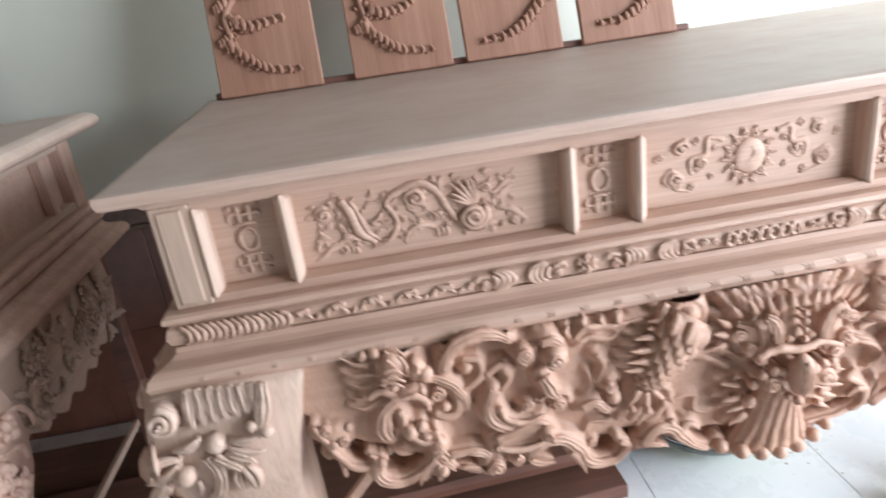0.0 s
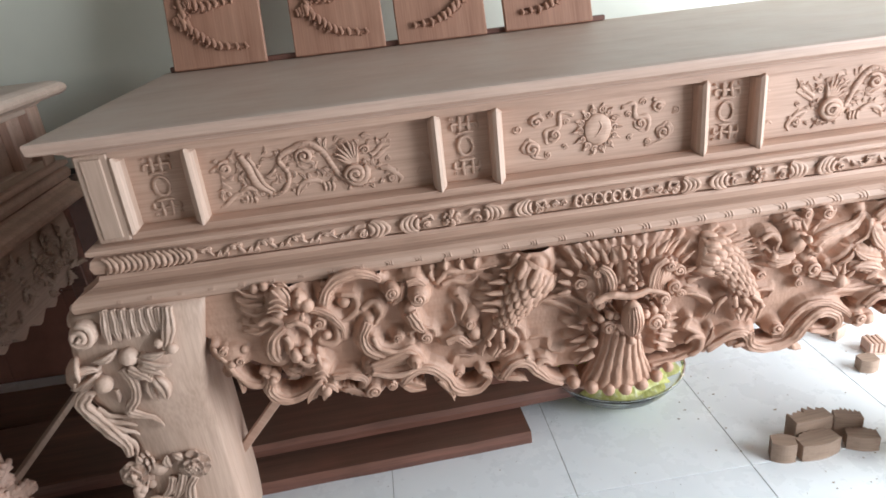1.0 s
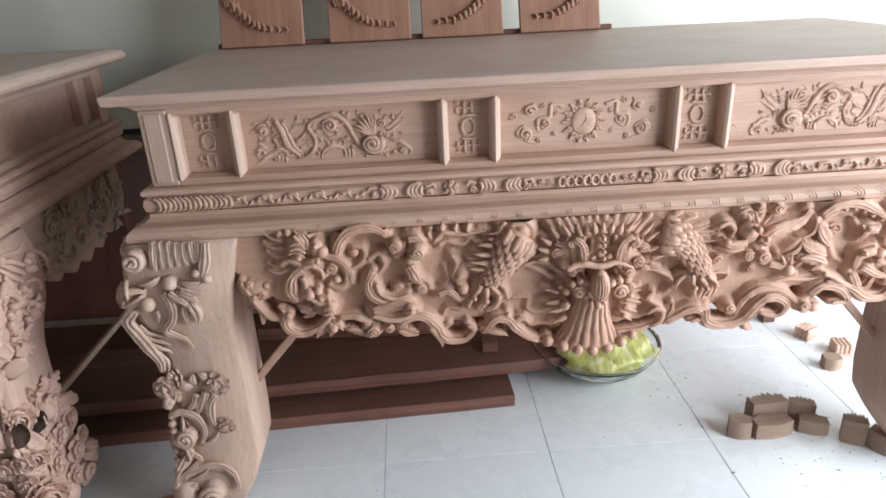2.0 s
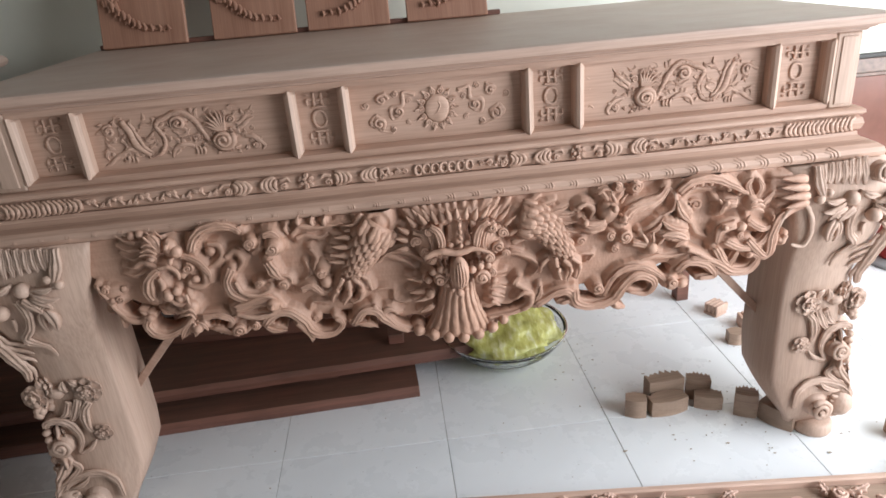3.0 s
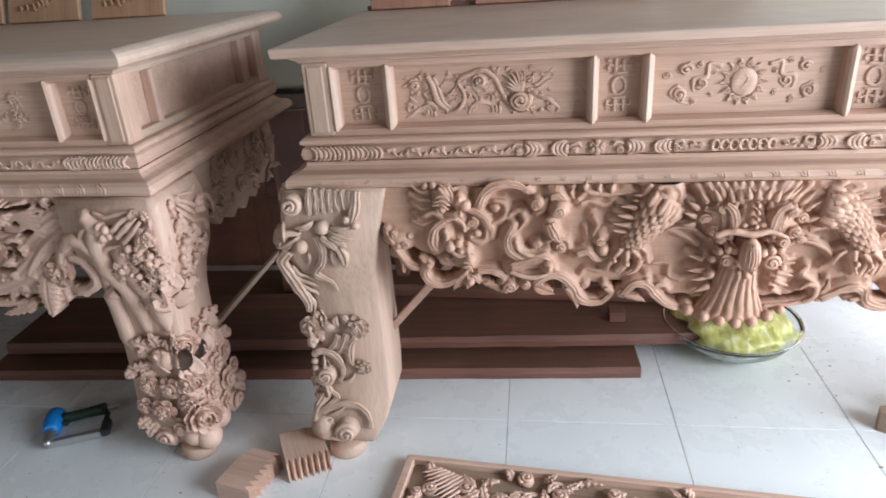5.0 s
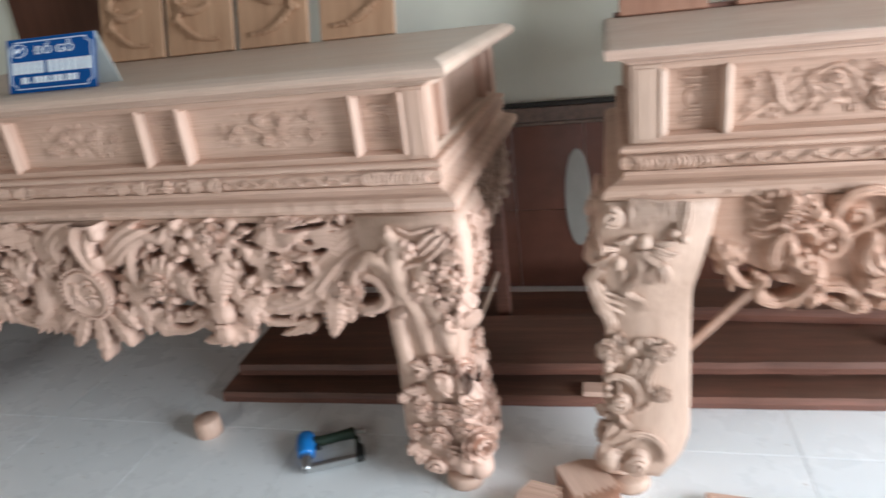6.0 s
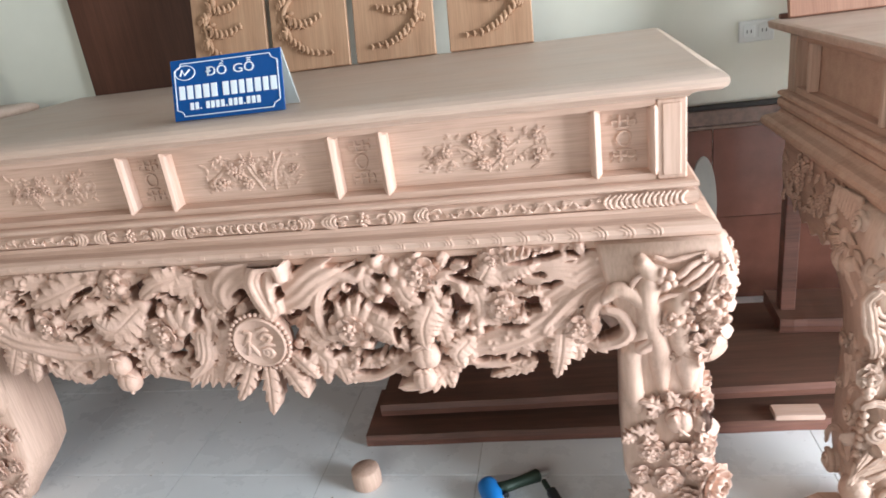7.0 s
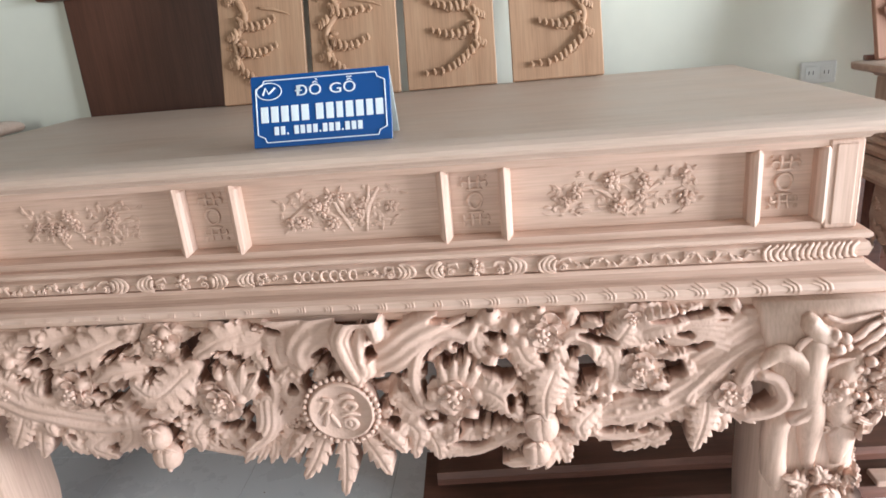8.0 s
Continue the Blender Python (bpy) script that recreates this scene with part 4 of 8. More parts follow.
def altar(root, half, depth, cuts, ztop, WT, WX, WY, WZ, edge):
    """The joinery that both altars share: top, frieze, mouldings."""
    yb = depth
    top = Kit()
    prof = [(-0.02, 1.112), (0.004, 1.113), (0.008, 1.119), (0.016, 1.122), (0.022, 1.128)] + edge + [(edge[-1][0] - 0.012, ztop)]
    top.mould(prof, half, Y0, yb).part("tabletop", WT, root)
    Kit().mould([(-0.032, 0.93), (-0.032, 1.113)], half, Y0, yb).part("frieze_board", WX, root)
    for s in (-1, 1):
        for y in (Y0, yb - 0.065):
            a, b = sorted((s * half, s * (half - 0.062)))
            k = Kit().box(a, b, y, y + 0.065, 0.936, 1.1115, 0.003)
            if y == Y0:
                k.box(a + 0.012, b - 0.012, y - 0.003, y + 0.001, 0.945, 1.103, 0.0015)
            k.part("corner_post", WZ, root)
    hx = half - 0.063
    for z0, z1 in ((0.936, 0.957), (1.098, 1.1115)):
        k = Kit()
        k.loft([[(x, Y0 + 0.003, z0), (x, Y0 + 0.003, z1 - 0.006 if z0 < 1 else z1), (x, Y0 + 0.022, z1), (x, Y0 + 0.034, z1), (x, Y0 + 0.034, z0)] for x in (-hx, hx)])
        k.part("rail", WX, root)
        for s in (-1, 1):
            Kit().box(*sorted((s * (half - 0.004), s * (half - 0.034))), Y0 + 0.066, yb - 0.066, z0, z1, 0.002).part("rail", WY, root)
    sec = [(-0.0125, 0.034), (-0.0125, 0.008), (-0.007, 0.0), (0.0, -0.004), (0.007, 0.0), (0.0125, 0.008), (0.0125, 0.034)]
    for c in cuts:
        for s in (1,):
            k = Kit()
            k.loft([[(s * c + a * w, Y0 + b, z) for a, b in sec] for z, w in ((0.948, 0.45), (0.957, 1.0), (1.092, 1.0), (1.1005, 0.45))])
            k.part("divider", WZ, root)
    for s in (-1, 1):
        for y in (Y0 + 0.17, yb - 0.17):
            a, b = sorted((s * (half - 0.001), s * (half - 0.034)))
            Kit().box(a, b, y - 0.012, y + 0.012, 0.953, 1.1, 0.005).part("divider", WZ, root)
    # mouldings under the frieze
    Kit().mould([(-0.03, 0.9355), (0.016, 0.9355), (0.022, 0.931), (0.023, 0.924), (0.018, 0.919), (-0.03, 0.919)], half, Y0, yb).part("ledge", WX, root)
    Kit().mould([(-0.03, 0.9175), (0.010, 0.9175), (0.019, 0.911), (0.023, 0.898), (0.019, 0.884), (0.010, 0.8785), (-0.03, 0.8785)], half, Y0, yb).part("carved_band", WX, root)
    Kit().mould([(-0.03, 0.877), (0.014, 0.877), (0.016, 0.868), (0.026, 0.860), (0.036, 0.857), (-0.03, 0.857)], half, Y0, yb).part("cove", WX, root)
    Kit().mould([(-0.03, 0.856), (0.036, 0.856), (0.048, 0.853), (0.058, 0.845), (0.062, 0.834), (0.060, 0.824), (0.052, 0.820), (-0.03, 0.820)], half, Y0, yb).part("rope_moulding", WX, root)
    band_relief(root, half, WX)
    rope_relief(root, half, WX)
    # closing boards under the top, so that the frame is a box
    Kit().box(-half + 0.05, half - 0.05, 0.06, yb - 0.05, 0.83, 0.845, 0.002).part("bottom_board", WX, root)


OUT = [(0.0, 0.00), (0.03, 0.012), (0.08, 0.040), (0.13, 0.038), (0.2, 0.02), (0.3, 0.012), (0.42, 0.008), (0.50, 0.012), (0.56, 0.026), (0.63, 0.052), (0.70, 0.064), (0.76, 0.062), (0.82, 0.045)]
INNER = [(0.0, 0.0), (0.05, 0.01), (0.12, 0.05), (0.18, 0.07), (0.3, 0.07), (0.60, 0.065), (0.64, 0.075), (0.75, 0.10), (0.82, 0.115)]
BACK = [(0.0, 0.0), (0.04, 0.02), (0.1, 0.08), (0.17, 0.145), (0.25, 0.16), (0.5, 0.165), (0.82, 0.165)]


def leg(root, sx, sy, half, yfront, material, wide=0.0, swell=1.0):
    """A heavy cabriole leg: two swelling outer faces, two plain inner faces that sweep in to the foot."""
    k, rings = Kit(), []
    for i in range(34):
        z = 0.035 + (0.8195 - 0.035) * i / 33
        o = interp(OUT, z) * swell
        xo, xi = half + o, half - 0.115 - interp(INNER, z) - wide
        yo, yi = yfront - sy * o, yfront + sy * (0.02 + interp(BACK, z))
        pts = [(xi + 0.01, yo + sy * 0.0), (xo - 0.022, yo), (xo - 0.006, yo + sy * 0.006), (xo, yo + sy * 0.022), (xo, yi - sy * 0.01), (xo - 0.01, yi), (xi + 0.02, yi), (xi, yi - sy * 0.02), (xi, yo + sy * 0.012)]
        pts = [(sx * a, b, z) for a, b in pts]
        rings.append(pts if sx * sy > 0 else pts[::-1])
    k.loft(rings)
    lg = k.part("leg", material, root, "", True)
    f = Kit().lathe([(0.052, 0.0), (0.055, 0.008), (0.052, 0.03), (0.046, 0.036)], 20, (sx * (half - 0.03), yfront + sy * 0.0, 0.0))
    f.part("foot_pad", material, lg, "", True)
    return lg


def brace(root, a, b, material, r=0.011):
    a, b = Vector(a), Vector(b)
    k = Kit().box(-r, r, -r * 1.3, r * 1.3, 0, (b - a).length, 0.002)
    ob = k.part("brace", material, root)
    ob.matrix_basis = Matrix.Translation(a) @ (b - a).to_track_quat("Z", "Y").to_matrix().to_4x4()
    return ob


def apron_a_low(u):
    u = abs(u)
    return interp([(0, 0.50), (0.13, 0.51), (0.25, 0.545), (0.36, 0.545), (0.5, 0.575), (0.63, 0.575), (0.74, 0.63), (0.8, 0.68), (0.88, 0.75)], u)


def face_a(u, z):
    return -0.046 - 0.012 * math.sin(math.pi * max(0.0, min(1.0, (z - 0.5) / 0.32)))


def leg_front(yfront, swell=1.0):
    return lambda u, z: yfront - swell * interp(OUT, z)


# ---- the altar with the dragon apron ----
altar_a = thing("altar_table", "unvarnished pinkish carved wooden altar table with a dragon apron", "altar table", "carved altar tables")
HA = 1.005
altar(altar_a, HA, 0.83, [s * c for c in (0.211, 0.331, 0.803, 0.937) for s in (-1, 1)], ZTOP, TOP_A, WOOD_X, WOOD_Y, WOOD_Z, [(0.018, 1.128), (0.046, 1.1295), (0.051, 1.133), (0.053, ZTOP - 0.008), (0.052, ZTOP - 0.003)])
pc = Carver(flat)
for x in (-86.9, -27.1, 27.1, 86.9):
    shou(pc, x, 96.6, 109.0)
    tagged(pc.done("sign_relief", WOOD_X, altar_a), kind="stuff")
pc = Carver(sunk)
for x, s in ((-56.0, 1), (56.0, -1)):
    panel_dragon(pc, x, s)
    tagged(pc.done("dragon_relief", WOOD_X, altar_a), kind="stuff")
panel_sun(pc, 0.0)
pc.done("sun_relief", WOOD_X, altar_a)


def leg_carving_a(c):
    # knee: a roundel, a lock of hair, buds and leaves
    c.volute((-104.9, 79.1), 2.9, 1.8, 2.2)
    c.lump((-104.9, 79.1), 2.9, 2.7, 1.0)
    c.stroke(((-100.3, 83.3), (-100.5, 80.0), (-100.5, 76.4)), 0.77, 0.51, 1.0)
    c.stroke(((-98.7, 83.1), (-98.8, 79.9), (-98.7, 76.6)), 0.77, 0.51, 1.0)
    c.stroke(((-97.0, 83.0), (-97.1, 79.7), (-96.9, 76.9)), 0.77, 0.51, 1.0)
    c.stroke(((-95.3, 82.8), (-95.5, 79.5), (-95.1, 77.1)), 0.77, 0.51, 1.0)
    c.stroke(((-93.7, 82.6), (-93.8, 79.3), (-93.3, 77.3)), 0.77, 0.51, 1.0)
    c.stroke(((-92.0, 82.5), (-92.1, 79.2), (-91.5, 77.6)), 0.77, 0.51, 1.0)
    c.stroke(((-90.3, 82.3), (-90.4, 79.0), (-89.7, 77.8)), 0.77, 0.51, 1.0)
    c.stroke(((-88.6, 82.2), (-89.2, 77.8), (-90.9, 72.8)), 1.02, 0.77, 1.2)
    c.lump((-97.9, 73.3), 1.92, 1.92, 1.6)
    c.bead((-103.8, 68.5), 1.79, 2.0)
    c.bead((-89.4, 74.0), 1.15, 1.4)
    c.bead((-91.5, 75.5), 1.02, 1.4)
    c.leaf((-104.0, 71.9), (-109.9, 70.5), 1.66, 1.5)
    c.leaf((-104.3, 70.8), (-110.3, 68.2), 1.66, 1.5)
    c.leaf((-104.3, 69.9), (-108.8, 66.6), 1.66, 1.5)
    c.leaf((-100.2, 74.7), (-104.5, 73.7), 1.66, 1.5)
    c.leaf((-95.3, 73.3), (-90.7, 73.7), 1.66, 1.5)
    c.leaf((-95.9, 72.2), (-90.2, 70.7), 1.66, 1.5)
    c.leaf((-96.4, 71.1), (-92.1, 68.3), 1.66, 1.5)
    c.leaf((-97.4, 70.3), (-94.9, 67.1), 1.66, 1.5)
    c.stroke(((-99.7, 71.0), (-98.7, 67.3), (-99.4, 63.6), (-101.8, 60.4), (-99.8, 58.3), (-98.0, 56.9), (-96.9, 53.9)), 1.02, 0.38, 1.0)
    c.stroke(((-98.5, 70.9), (-95.8, 69.1), (-93.8, 69.7)), 0.90, 0.64, 1.4)
    c.leaf((-94.6, 68.3), (-93.6, 61.9), 2.82, 1.2)
    c.leaf((-95.5, 67.7), (-95.5, 61.8), 1.79, 0.9)
    c.stroke(((-102.5, 66.2), (-103.0, 62.5)), 0.51, 0.26, 0.7)
    # wave down the outer edge
    c.stroke(((-107.7, 66.7), (-109.8, 64.0), (-110.1, 59.2), (-107.3, 54.5), (-106.0, 50.5), (-106.1, 47.3)), 1.41, 0.90, 1.0)
    c.stroke(((-107.7, 62.3), (-106.4, 59.7), (-103.6, 58.4), (-101.9, 58.2)), 0.51, 0.26, 0.7)
    c.stroke(((-107.8, 60.1), (-106.2, 57.5), (-103.7, 56.3), (-102.1, 55.4)), 0.51, 0.26, 0.7)
    c.stroke(((-107.4, 57.9), (-105.8, 55.3), (-103.6, 53.7), (-102.5, 52.7)), 0.51, 0.26, 0.7)
    c.stroke(((-106.8, 55.4), (-105.4, 52.7), (-104.4, 49.7), (-104.8, 47.1)), 0.64, 0.26, 0.7)
    # blossoms under the waist
    c.bloom((-107.3, 42.8), 3.07, 6, 1.2)
    c.bloom((-93.8, 42.8), 3.33, 6, 0.8)
    c.lump((-101.6, 42.8), 2.18, 1.79, 1.0)
    c.leaf((-107.9, 44.6), (-112.2, 43.4), 1.79, 1.6)
    c.leaf((-104.0, 45.1), (-104.7, 47.4), 1.54, 1.0)
    c.leaf((-99.1, 43.1), (-98.8, 46.4), 1.54, 1.0)
    c.leaf((-96.1, 44.4), (-97.5, 46.6), 1.54, 1.0)
    c.bead((-110.8, 38.9), 1.28, 1.6)
    c.bead((-108.4, 37.9), 1.28, 1.8)
    c.bead((-105.7, 38.6), 1.15, 1.6)
    c.bead((-111.6, 41.0), 1.02, 1.6)
    c.stroke(((-94.5, 39.5), (-96.3, 36.7), (-96.7, 32.9), (-95.9, 30.4)), 1.02, 0.64, 0.9)
    c.stroke(((-96.8, 40.5), (-98.5, 36.6), (-100.6, 33.8)), 1.02, 0.51, 0.9)
    c.stroke(((-99.1, 40.1), (-100.4, 36.9), (-102.4, 35.4)), 0.90, 0.51, 0.9)
    # shell with a small flower
    c.volute((-103.8, 27.8), 3.20, 2.0, 2.3)
    c.lump((-104.1, 27.5), 3.33, 3.07, 1.0)
    c.bloom((-93.4, 30.0), 2.30, 6, 0.8)
    c.stroke(((-108.5, 33.4), (-104.5, 35.0), (-100.7, 33.5), (-99.1, 28.7), (-100.7, 24.5)), 0.90, 0.51, 1.0)
    c.stroke(((-100.7, 24.5), (-97.9, 25.3), (-95.6, 27.8)), 0.64, 0.38, 0.8)
    c.bead((-109.3, 32.1), 1.02, 1.6)
    c.bead((-109.5, 30.0), 1.02, 1.5)
    c.bead((-110.4, 28.0), 1.02, 1.4000000000000001)
    c.bead((-110.6, 25.9), 1.02, 1.3)
    c.bead((-111.6, 23.8), 1.02, 1.2000000000000002)
    c.leaf((-108.4, 24.1), (-111.6, 26.7), 1.79, 1.2)
    c.leaf((-108.4, 23.0), (-112.4, 17.7), 2.30, 1.4)
    c.leaf((-104.8, 22.6), (-110.8, 15.9), 2.05, 1.4)
    c.stroke(((-103.2, 22.3), (-101.8, 19.9), (-104.8, 17.0), (-107.3, 12.8)), 0.77, 0.51, 1.0)
    # bud and leaf above the foot, and the foot's scroll
    c.leaf((-108.5, 20.1), (-112.4, 19.7), 1.50, 1.6)
    c.lump((-109.6, 20.9), 1.17, 1.00, 1.4)
    c.leaf((-109.6, 18.1), (-112.1, 15.3), 1.34, 1.2)
    c.stroke(((-105.4, 24.8), (-103.3, 22.7), (-105.5, 19.2), (-108.1, 17.0), (-109.4, 13.4), (-111.1, 8.7)), 0.75, 0.58, 1.1)
    c.lump((-99.5, 10.3), 3.84, 3.84, 0.4)
    c.volute((-99.8, 9.8), 3.67, 2.0, 2.3)
    c.stroke(((-112.1, 8.2), (-109.0, 13.4), (-104.0, 16.9), (-97.9, 18.0), (-93.5, 15.3), (-92.6, 10.1)), 0.92, 0.75, 0.9)
    c.stroke(((-109.2, 8.4), (-107.0, 11.8), (-103.2, 13.3)), 0.67, 0.42, 1.2)
    c.stroke(((-106.8, 8.1), (-105.3, 10.4), (-103.1, 11.9)), 0.58, 0.33, 1.2)
    c.leaf((-105.5, 14.6), (-99.3, 18.1), 1.34, 1.2)
    c.leaf((-103.1, 16.1), (-98.4, 18.8), 1.00, 0.8)
    c.stroke(((-109.3, 6.8), (-106.2, 5.9), (-102.1, 4.5)), 0.75, 0.50, 0.6)


def joint_scroll(c):
    """The hollow scroll where the apron meets the leg."""
    c.stroke(((-79.8, 62.4), (-80.0, 67.8), (-82.3, 72.3), (-85.4, 73.6), (-88.0, 69.6), (-88.9, 64.9), (-87.8, 61.4), (-84.4, 62.2)), 0.5, 0.45, 0.9)


def corner_carving(c, half, yfront, things, material, parent):
    """Blossoms, leaves and fruit that stand out at the outer corner of a leg, on the side of -x."""
    def corner(z, out):
        o = interp(OUT, z) - 0.008 + out * 0.7071
        return Vector((-(half + o), yfront - o, z))
    diag = Vector((-0.7071, -0.7071, 0))
    across = Vector((-0.7071, 0.7071, 0))
    made = []
    for kind, z, out, r, turn in things:
        at = corner(z, out)
        if kind == "lotus":
            c.lotus(at, Vector((-0.85, -0.3, 0.6)), r)
        elif kind == "blossom":
            c.lotus(at, diag, r)
        elif kind == "leaf":
            a = math.radians(turn)
            c.petal(at, diag * 0.75 + across * math.cos(a) + Vector((0, 0, math.sin(a))), diag, r, r * 0.34, -0.25)
        else:
            c.k.ball(at, (r, r, r * 1.1), 14, 10)
            c.k.ball(at + Vector((0, 0, -1.1 * r)), r * 0.2, 8, 6)
        made.append(c.done({"lotus": "lotus_blossom", "blossom": "blossom", "leaf": "leaf"}.get(kind, "fruit"), material, parent))
    return made


CORNER_A = [("leaf", 0.735, -0.022, 0.06, -90), ("leaf", 0.74, -0.022, 0.055, -140), ("ball", 0.705, -0.02, 0.018, 0),
            ("blossom", 0.445, -0.014, 0.034, 0), ("leaf", 0.43, -0.004, 0.05, -90), ("ball", 0.405, -0.004, 0.014, 0), ("ball", 0.385, -0.002, 0.013, 0), ("leaf", 0.36, -0.004, 0.05, -60), ("leaf", 0.34, -0.004, 0.05, -120), ("blossom", 0.29, -0.012, 0.032, 0),
            ("leaf", 0.245, -0.004, 0.055, -20), ("leaf", 0.245, -0.004, 0.055, -160), ("ball", 0.225, -0.004, 0.02, 0), ("leaf", 0.185, -0.004, 0.055, -90), ("ball", 0.10, -0.012, 0.038, 0)]
CORNER_B = [("leaf", 0.80 - 0.021 * i, -0.016, 0.036, (-60, -120, -90)[i % 3]) for i in range(9)] + \
           [("leaf", 0.61, -0.01, 0.05, 240), ("leaf", 0.61, -0.01, 0.05, -60), ("leaf", 0.56, -0.01, 0.05, 90), ("ball", 0.345, -0.022, 0.032, 0), ("leaf", 0.52, 0.0, 0.07, 90), ("leaf", 0.50, 0.0, 0.07, 40), ("leaf", 0.50, 0.0, 0.07, 140), ("blossom", 0.37, -0.015, 0.045, 0), ("leaf", 0.33, 0.0, 0.06, -60), ("leaf", 0.33, 0.0, 0.06, -120), ("blossom", 0.255, -0.012, 0.045, 0), ("leaf", 0.21, 0.0, 0.06, -90), ("blossom", 0.15, -0.005, 0.055, 0), ("ball", 0.075, -0.012, 0.04, 0)]


for sx in (-1, 1):
    lg = leg(altar_a, sx, 1, 1.045, -0.03, WOOD_Z, -0.004, 0.75)
    c = Carver(leg_front(-0.03, 0.75), None, lambda z: 1.058 + 0.75 * interp(OUT, z), False)
    leg_carving_a(c)
    front = c.done("leg_carving", WOOD_L, lg)
    edge = corner_carving(c, 1.045, -0.03, CORNER_A, WOOD_L, lg)
    if sx > 0:
        joint_scroll(c)
        scroll = c.done("joint_scroll", WOOD_L, lg)
        for ob in (front, scroll, *edge):
            ob.data.transform(Matrix.Diagonal((-1, 1, 1, 1)))
            ob.data.flip_normals()
    # the same cutting turned on to the outer side
    side = new("leg_carving", front.data.copy())
    side.parent = lg
    side.data.transform(Matrix.Translation((sx * 1.035, 0.010, 0)) @ Matrix(((0, -sx, 0, 0), (-sx, 0, 0, 0), (0, 0, 1, 0), (0, 0, 0, 1))) @ Matrix.Translation((-sx * 1.045, 0.03, 0)))
    side.data.flip_normals()
    Kit().box(*sorted((sx * 0.955, sx * 1.005)), 0.775, 0.825, 0.0, 0.8195, 0.003).part("back_post", DARKPLANK, altar_a, "thin dark squared post under the back corner")
    brace(altar_a, (sx * 0.90, 0.08, 0.32), (sx * 0.58, 0.08, 0.68), WOOD_Y, 0.008)
    brace(altar_a, (sx * 0.98, 0.12, 0.46), (sx * 0.98, 0.40, 0.82), WOOD)

ra = Relief(-90.0, 90.0, 44.0, 82.2, 0.36)
apron = new("apron", bpy.data.meshes.new("apron"))
apron.parent = altar_a
ca = Carver(face_a, None, None, False, ra)
# first head with its flames
ca.stroke(((-71.5, 81.0), (-73.8, 81.7), (-75.8, 83.2)), 0.50, 0.08, 1.56)
ca.stroke(((-71.0, 79.4), (-73.7, 79.4), (-75.9, 80.8)), 0.50, 0.08, 1.56)
ca.stroke(((-70.2, 77.7), (-73.1, 77.1), (-75.4, 78.7)), 0.50, 0.08, 1.56)
ca.stroke(((-69.6, 75.9), (-73.1, 75.2), (-75.6, 76.0)), 0.50, 0.08, 1.56)
ca.stroke(((-69.4, 74.5), (-73.0, 73.4), (-75.4, 73.9)), 0.50, 0.08, 1.56)
ca.bead((-72.1, 82.6), 0.95, 1.56)
ca.bead((-70.2, 82.9), 0.95, 1.82)
ca.bead((-69.6, 81.3), 0.82, 2.08)
ca.lump((-67.6, 80.4), 2.31, 2.72, 2.86)
ca.stroke(((-68.3, 83.5), (-67.2, 82.0), (-66.6, 80.3)), 0.33, 0.14, 5.2)
ca.stroke(((-66.3, 83.6), (-65.3, 81.8), (-65.5, 79.7)), 0.33, 0.14, 5.2)
ca.stroke(((-69.1, 81.2), (-67.3, 81.5), (-65.8, 80.5)), 0.23, 0.24, 5.59)
ca.stroke(((-69.5, 80.2), (-67.6, 80.4), (-65.8, 79.4)), 0.23, 0.24, 5.85)
ca.stroke(((-69.7, 79.1), (-67.8, 79.4), (-66.1, 78.3)), 0.23, 0.24, 5.46)
ca.bead((-67.9, 78.1), 0.95, 4.42)
ca.lump((-63.8, 79.5), 1.77, 2.45, 3.38)
ca.bead((-63.7, 80.6), 0.61, 5.72)
ca.bead((-62.5, 78.5), 1.50, 3.38)
ca.bead((-63.5, 77.1), 0.68, 5.72)
ca.stroke(((-67.0, 75.3), (-64.7, 75.5), (-63.0, 74.0), (-62.8, 72.3)), 0.56, 0.34, 4.16)
ca.stroke(((-72.4, 75.9), (-70.2, 76.8), (-68.3, 75.2), (-70.2, 73.7)), 0.67, 0.34, 2.86)
ca.volute((-61.0, 74.0), 1.63, 1.6, 2.6)
ca.stroke(((-62.1, 77.3), (-58.7, 75.6), (-56.5, 72.3), (-56.3, 69.7)), 0.78, 0.18, 2.6)
ca.stroke(((-61.4, 76.4), (-57.8, 73.5), (-57.8, 70.0), (-59.8, 68.9), (-61.5, 69.8), (-60.6, 71.5)), 0.61, 0.46, 2.08)
ca.bead((-60.0, 71.0), 1.09, 1.82)
ca.done("dragon_head", WOOD, apron)
# lower head
ca.stroke(((-67.8, 74.3), (-70.2, 72.0), (-70.8, 69.1), (-70.1, 67.1)), 0.78, 1.16, 2.6)
ca.stroke(((-67.7, 72.6), (-67.1, 70.6), (-67.9, 68.5)), 0.67, 0.34, 3.12)
ca.lump((-66.4, 68.3), 1.36, 1.63, 3.9)
ca.bead((-64.4, 69.1), 1.09, 3.38)
ca.bead((-63.9, 67.2), 1.09, 3.64)
ca.stroke(((-66.1, 67.1), (-64.3, 66.0), (-62.2, 66.4)), 0.56, 0.34, 3.9)
ca.lump((-62.1, 64.3), 1.77, 2.18, 3.38)
ca.stroke(((-62.2, 68.4), (-62.0, 66.9), (-61.8, 65.7)), 0.33, 0.23, 4.42)
ca.stroke(((-63.2, 65.0), (-61.7, 65.1), (-60.7, 63.5)), 0.22, 0.23, 5.46)
ca.stroke(((-63.5, 63.8), (-61.9, 63.8), (-61.2, 62.3)), 0.22, 0.23, 5.46)
ca.leaf((-69.7, 64.0), (-66.7, 62.4), 0.95, 1.3)
ca.done("dragon_head", WOOD, apron)
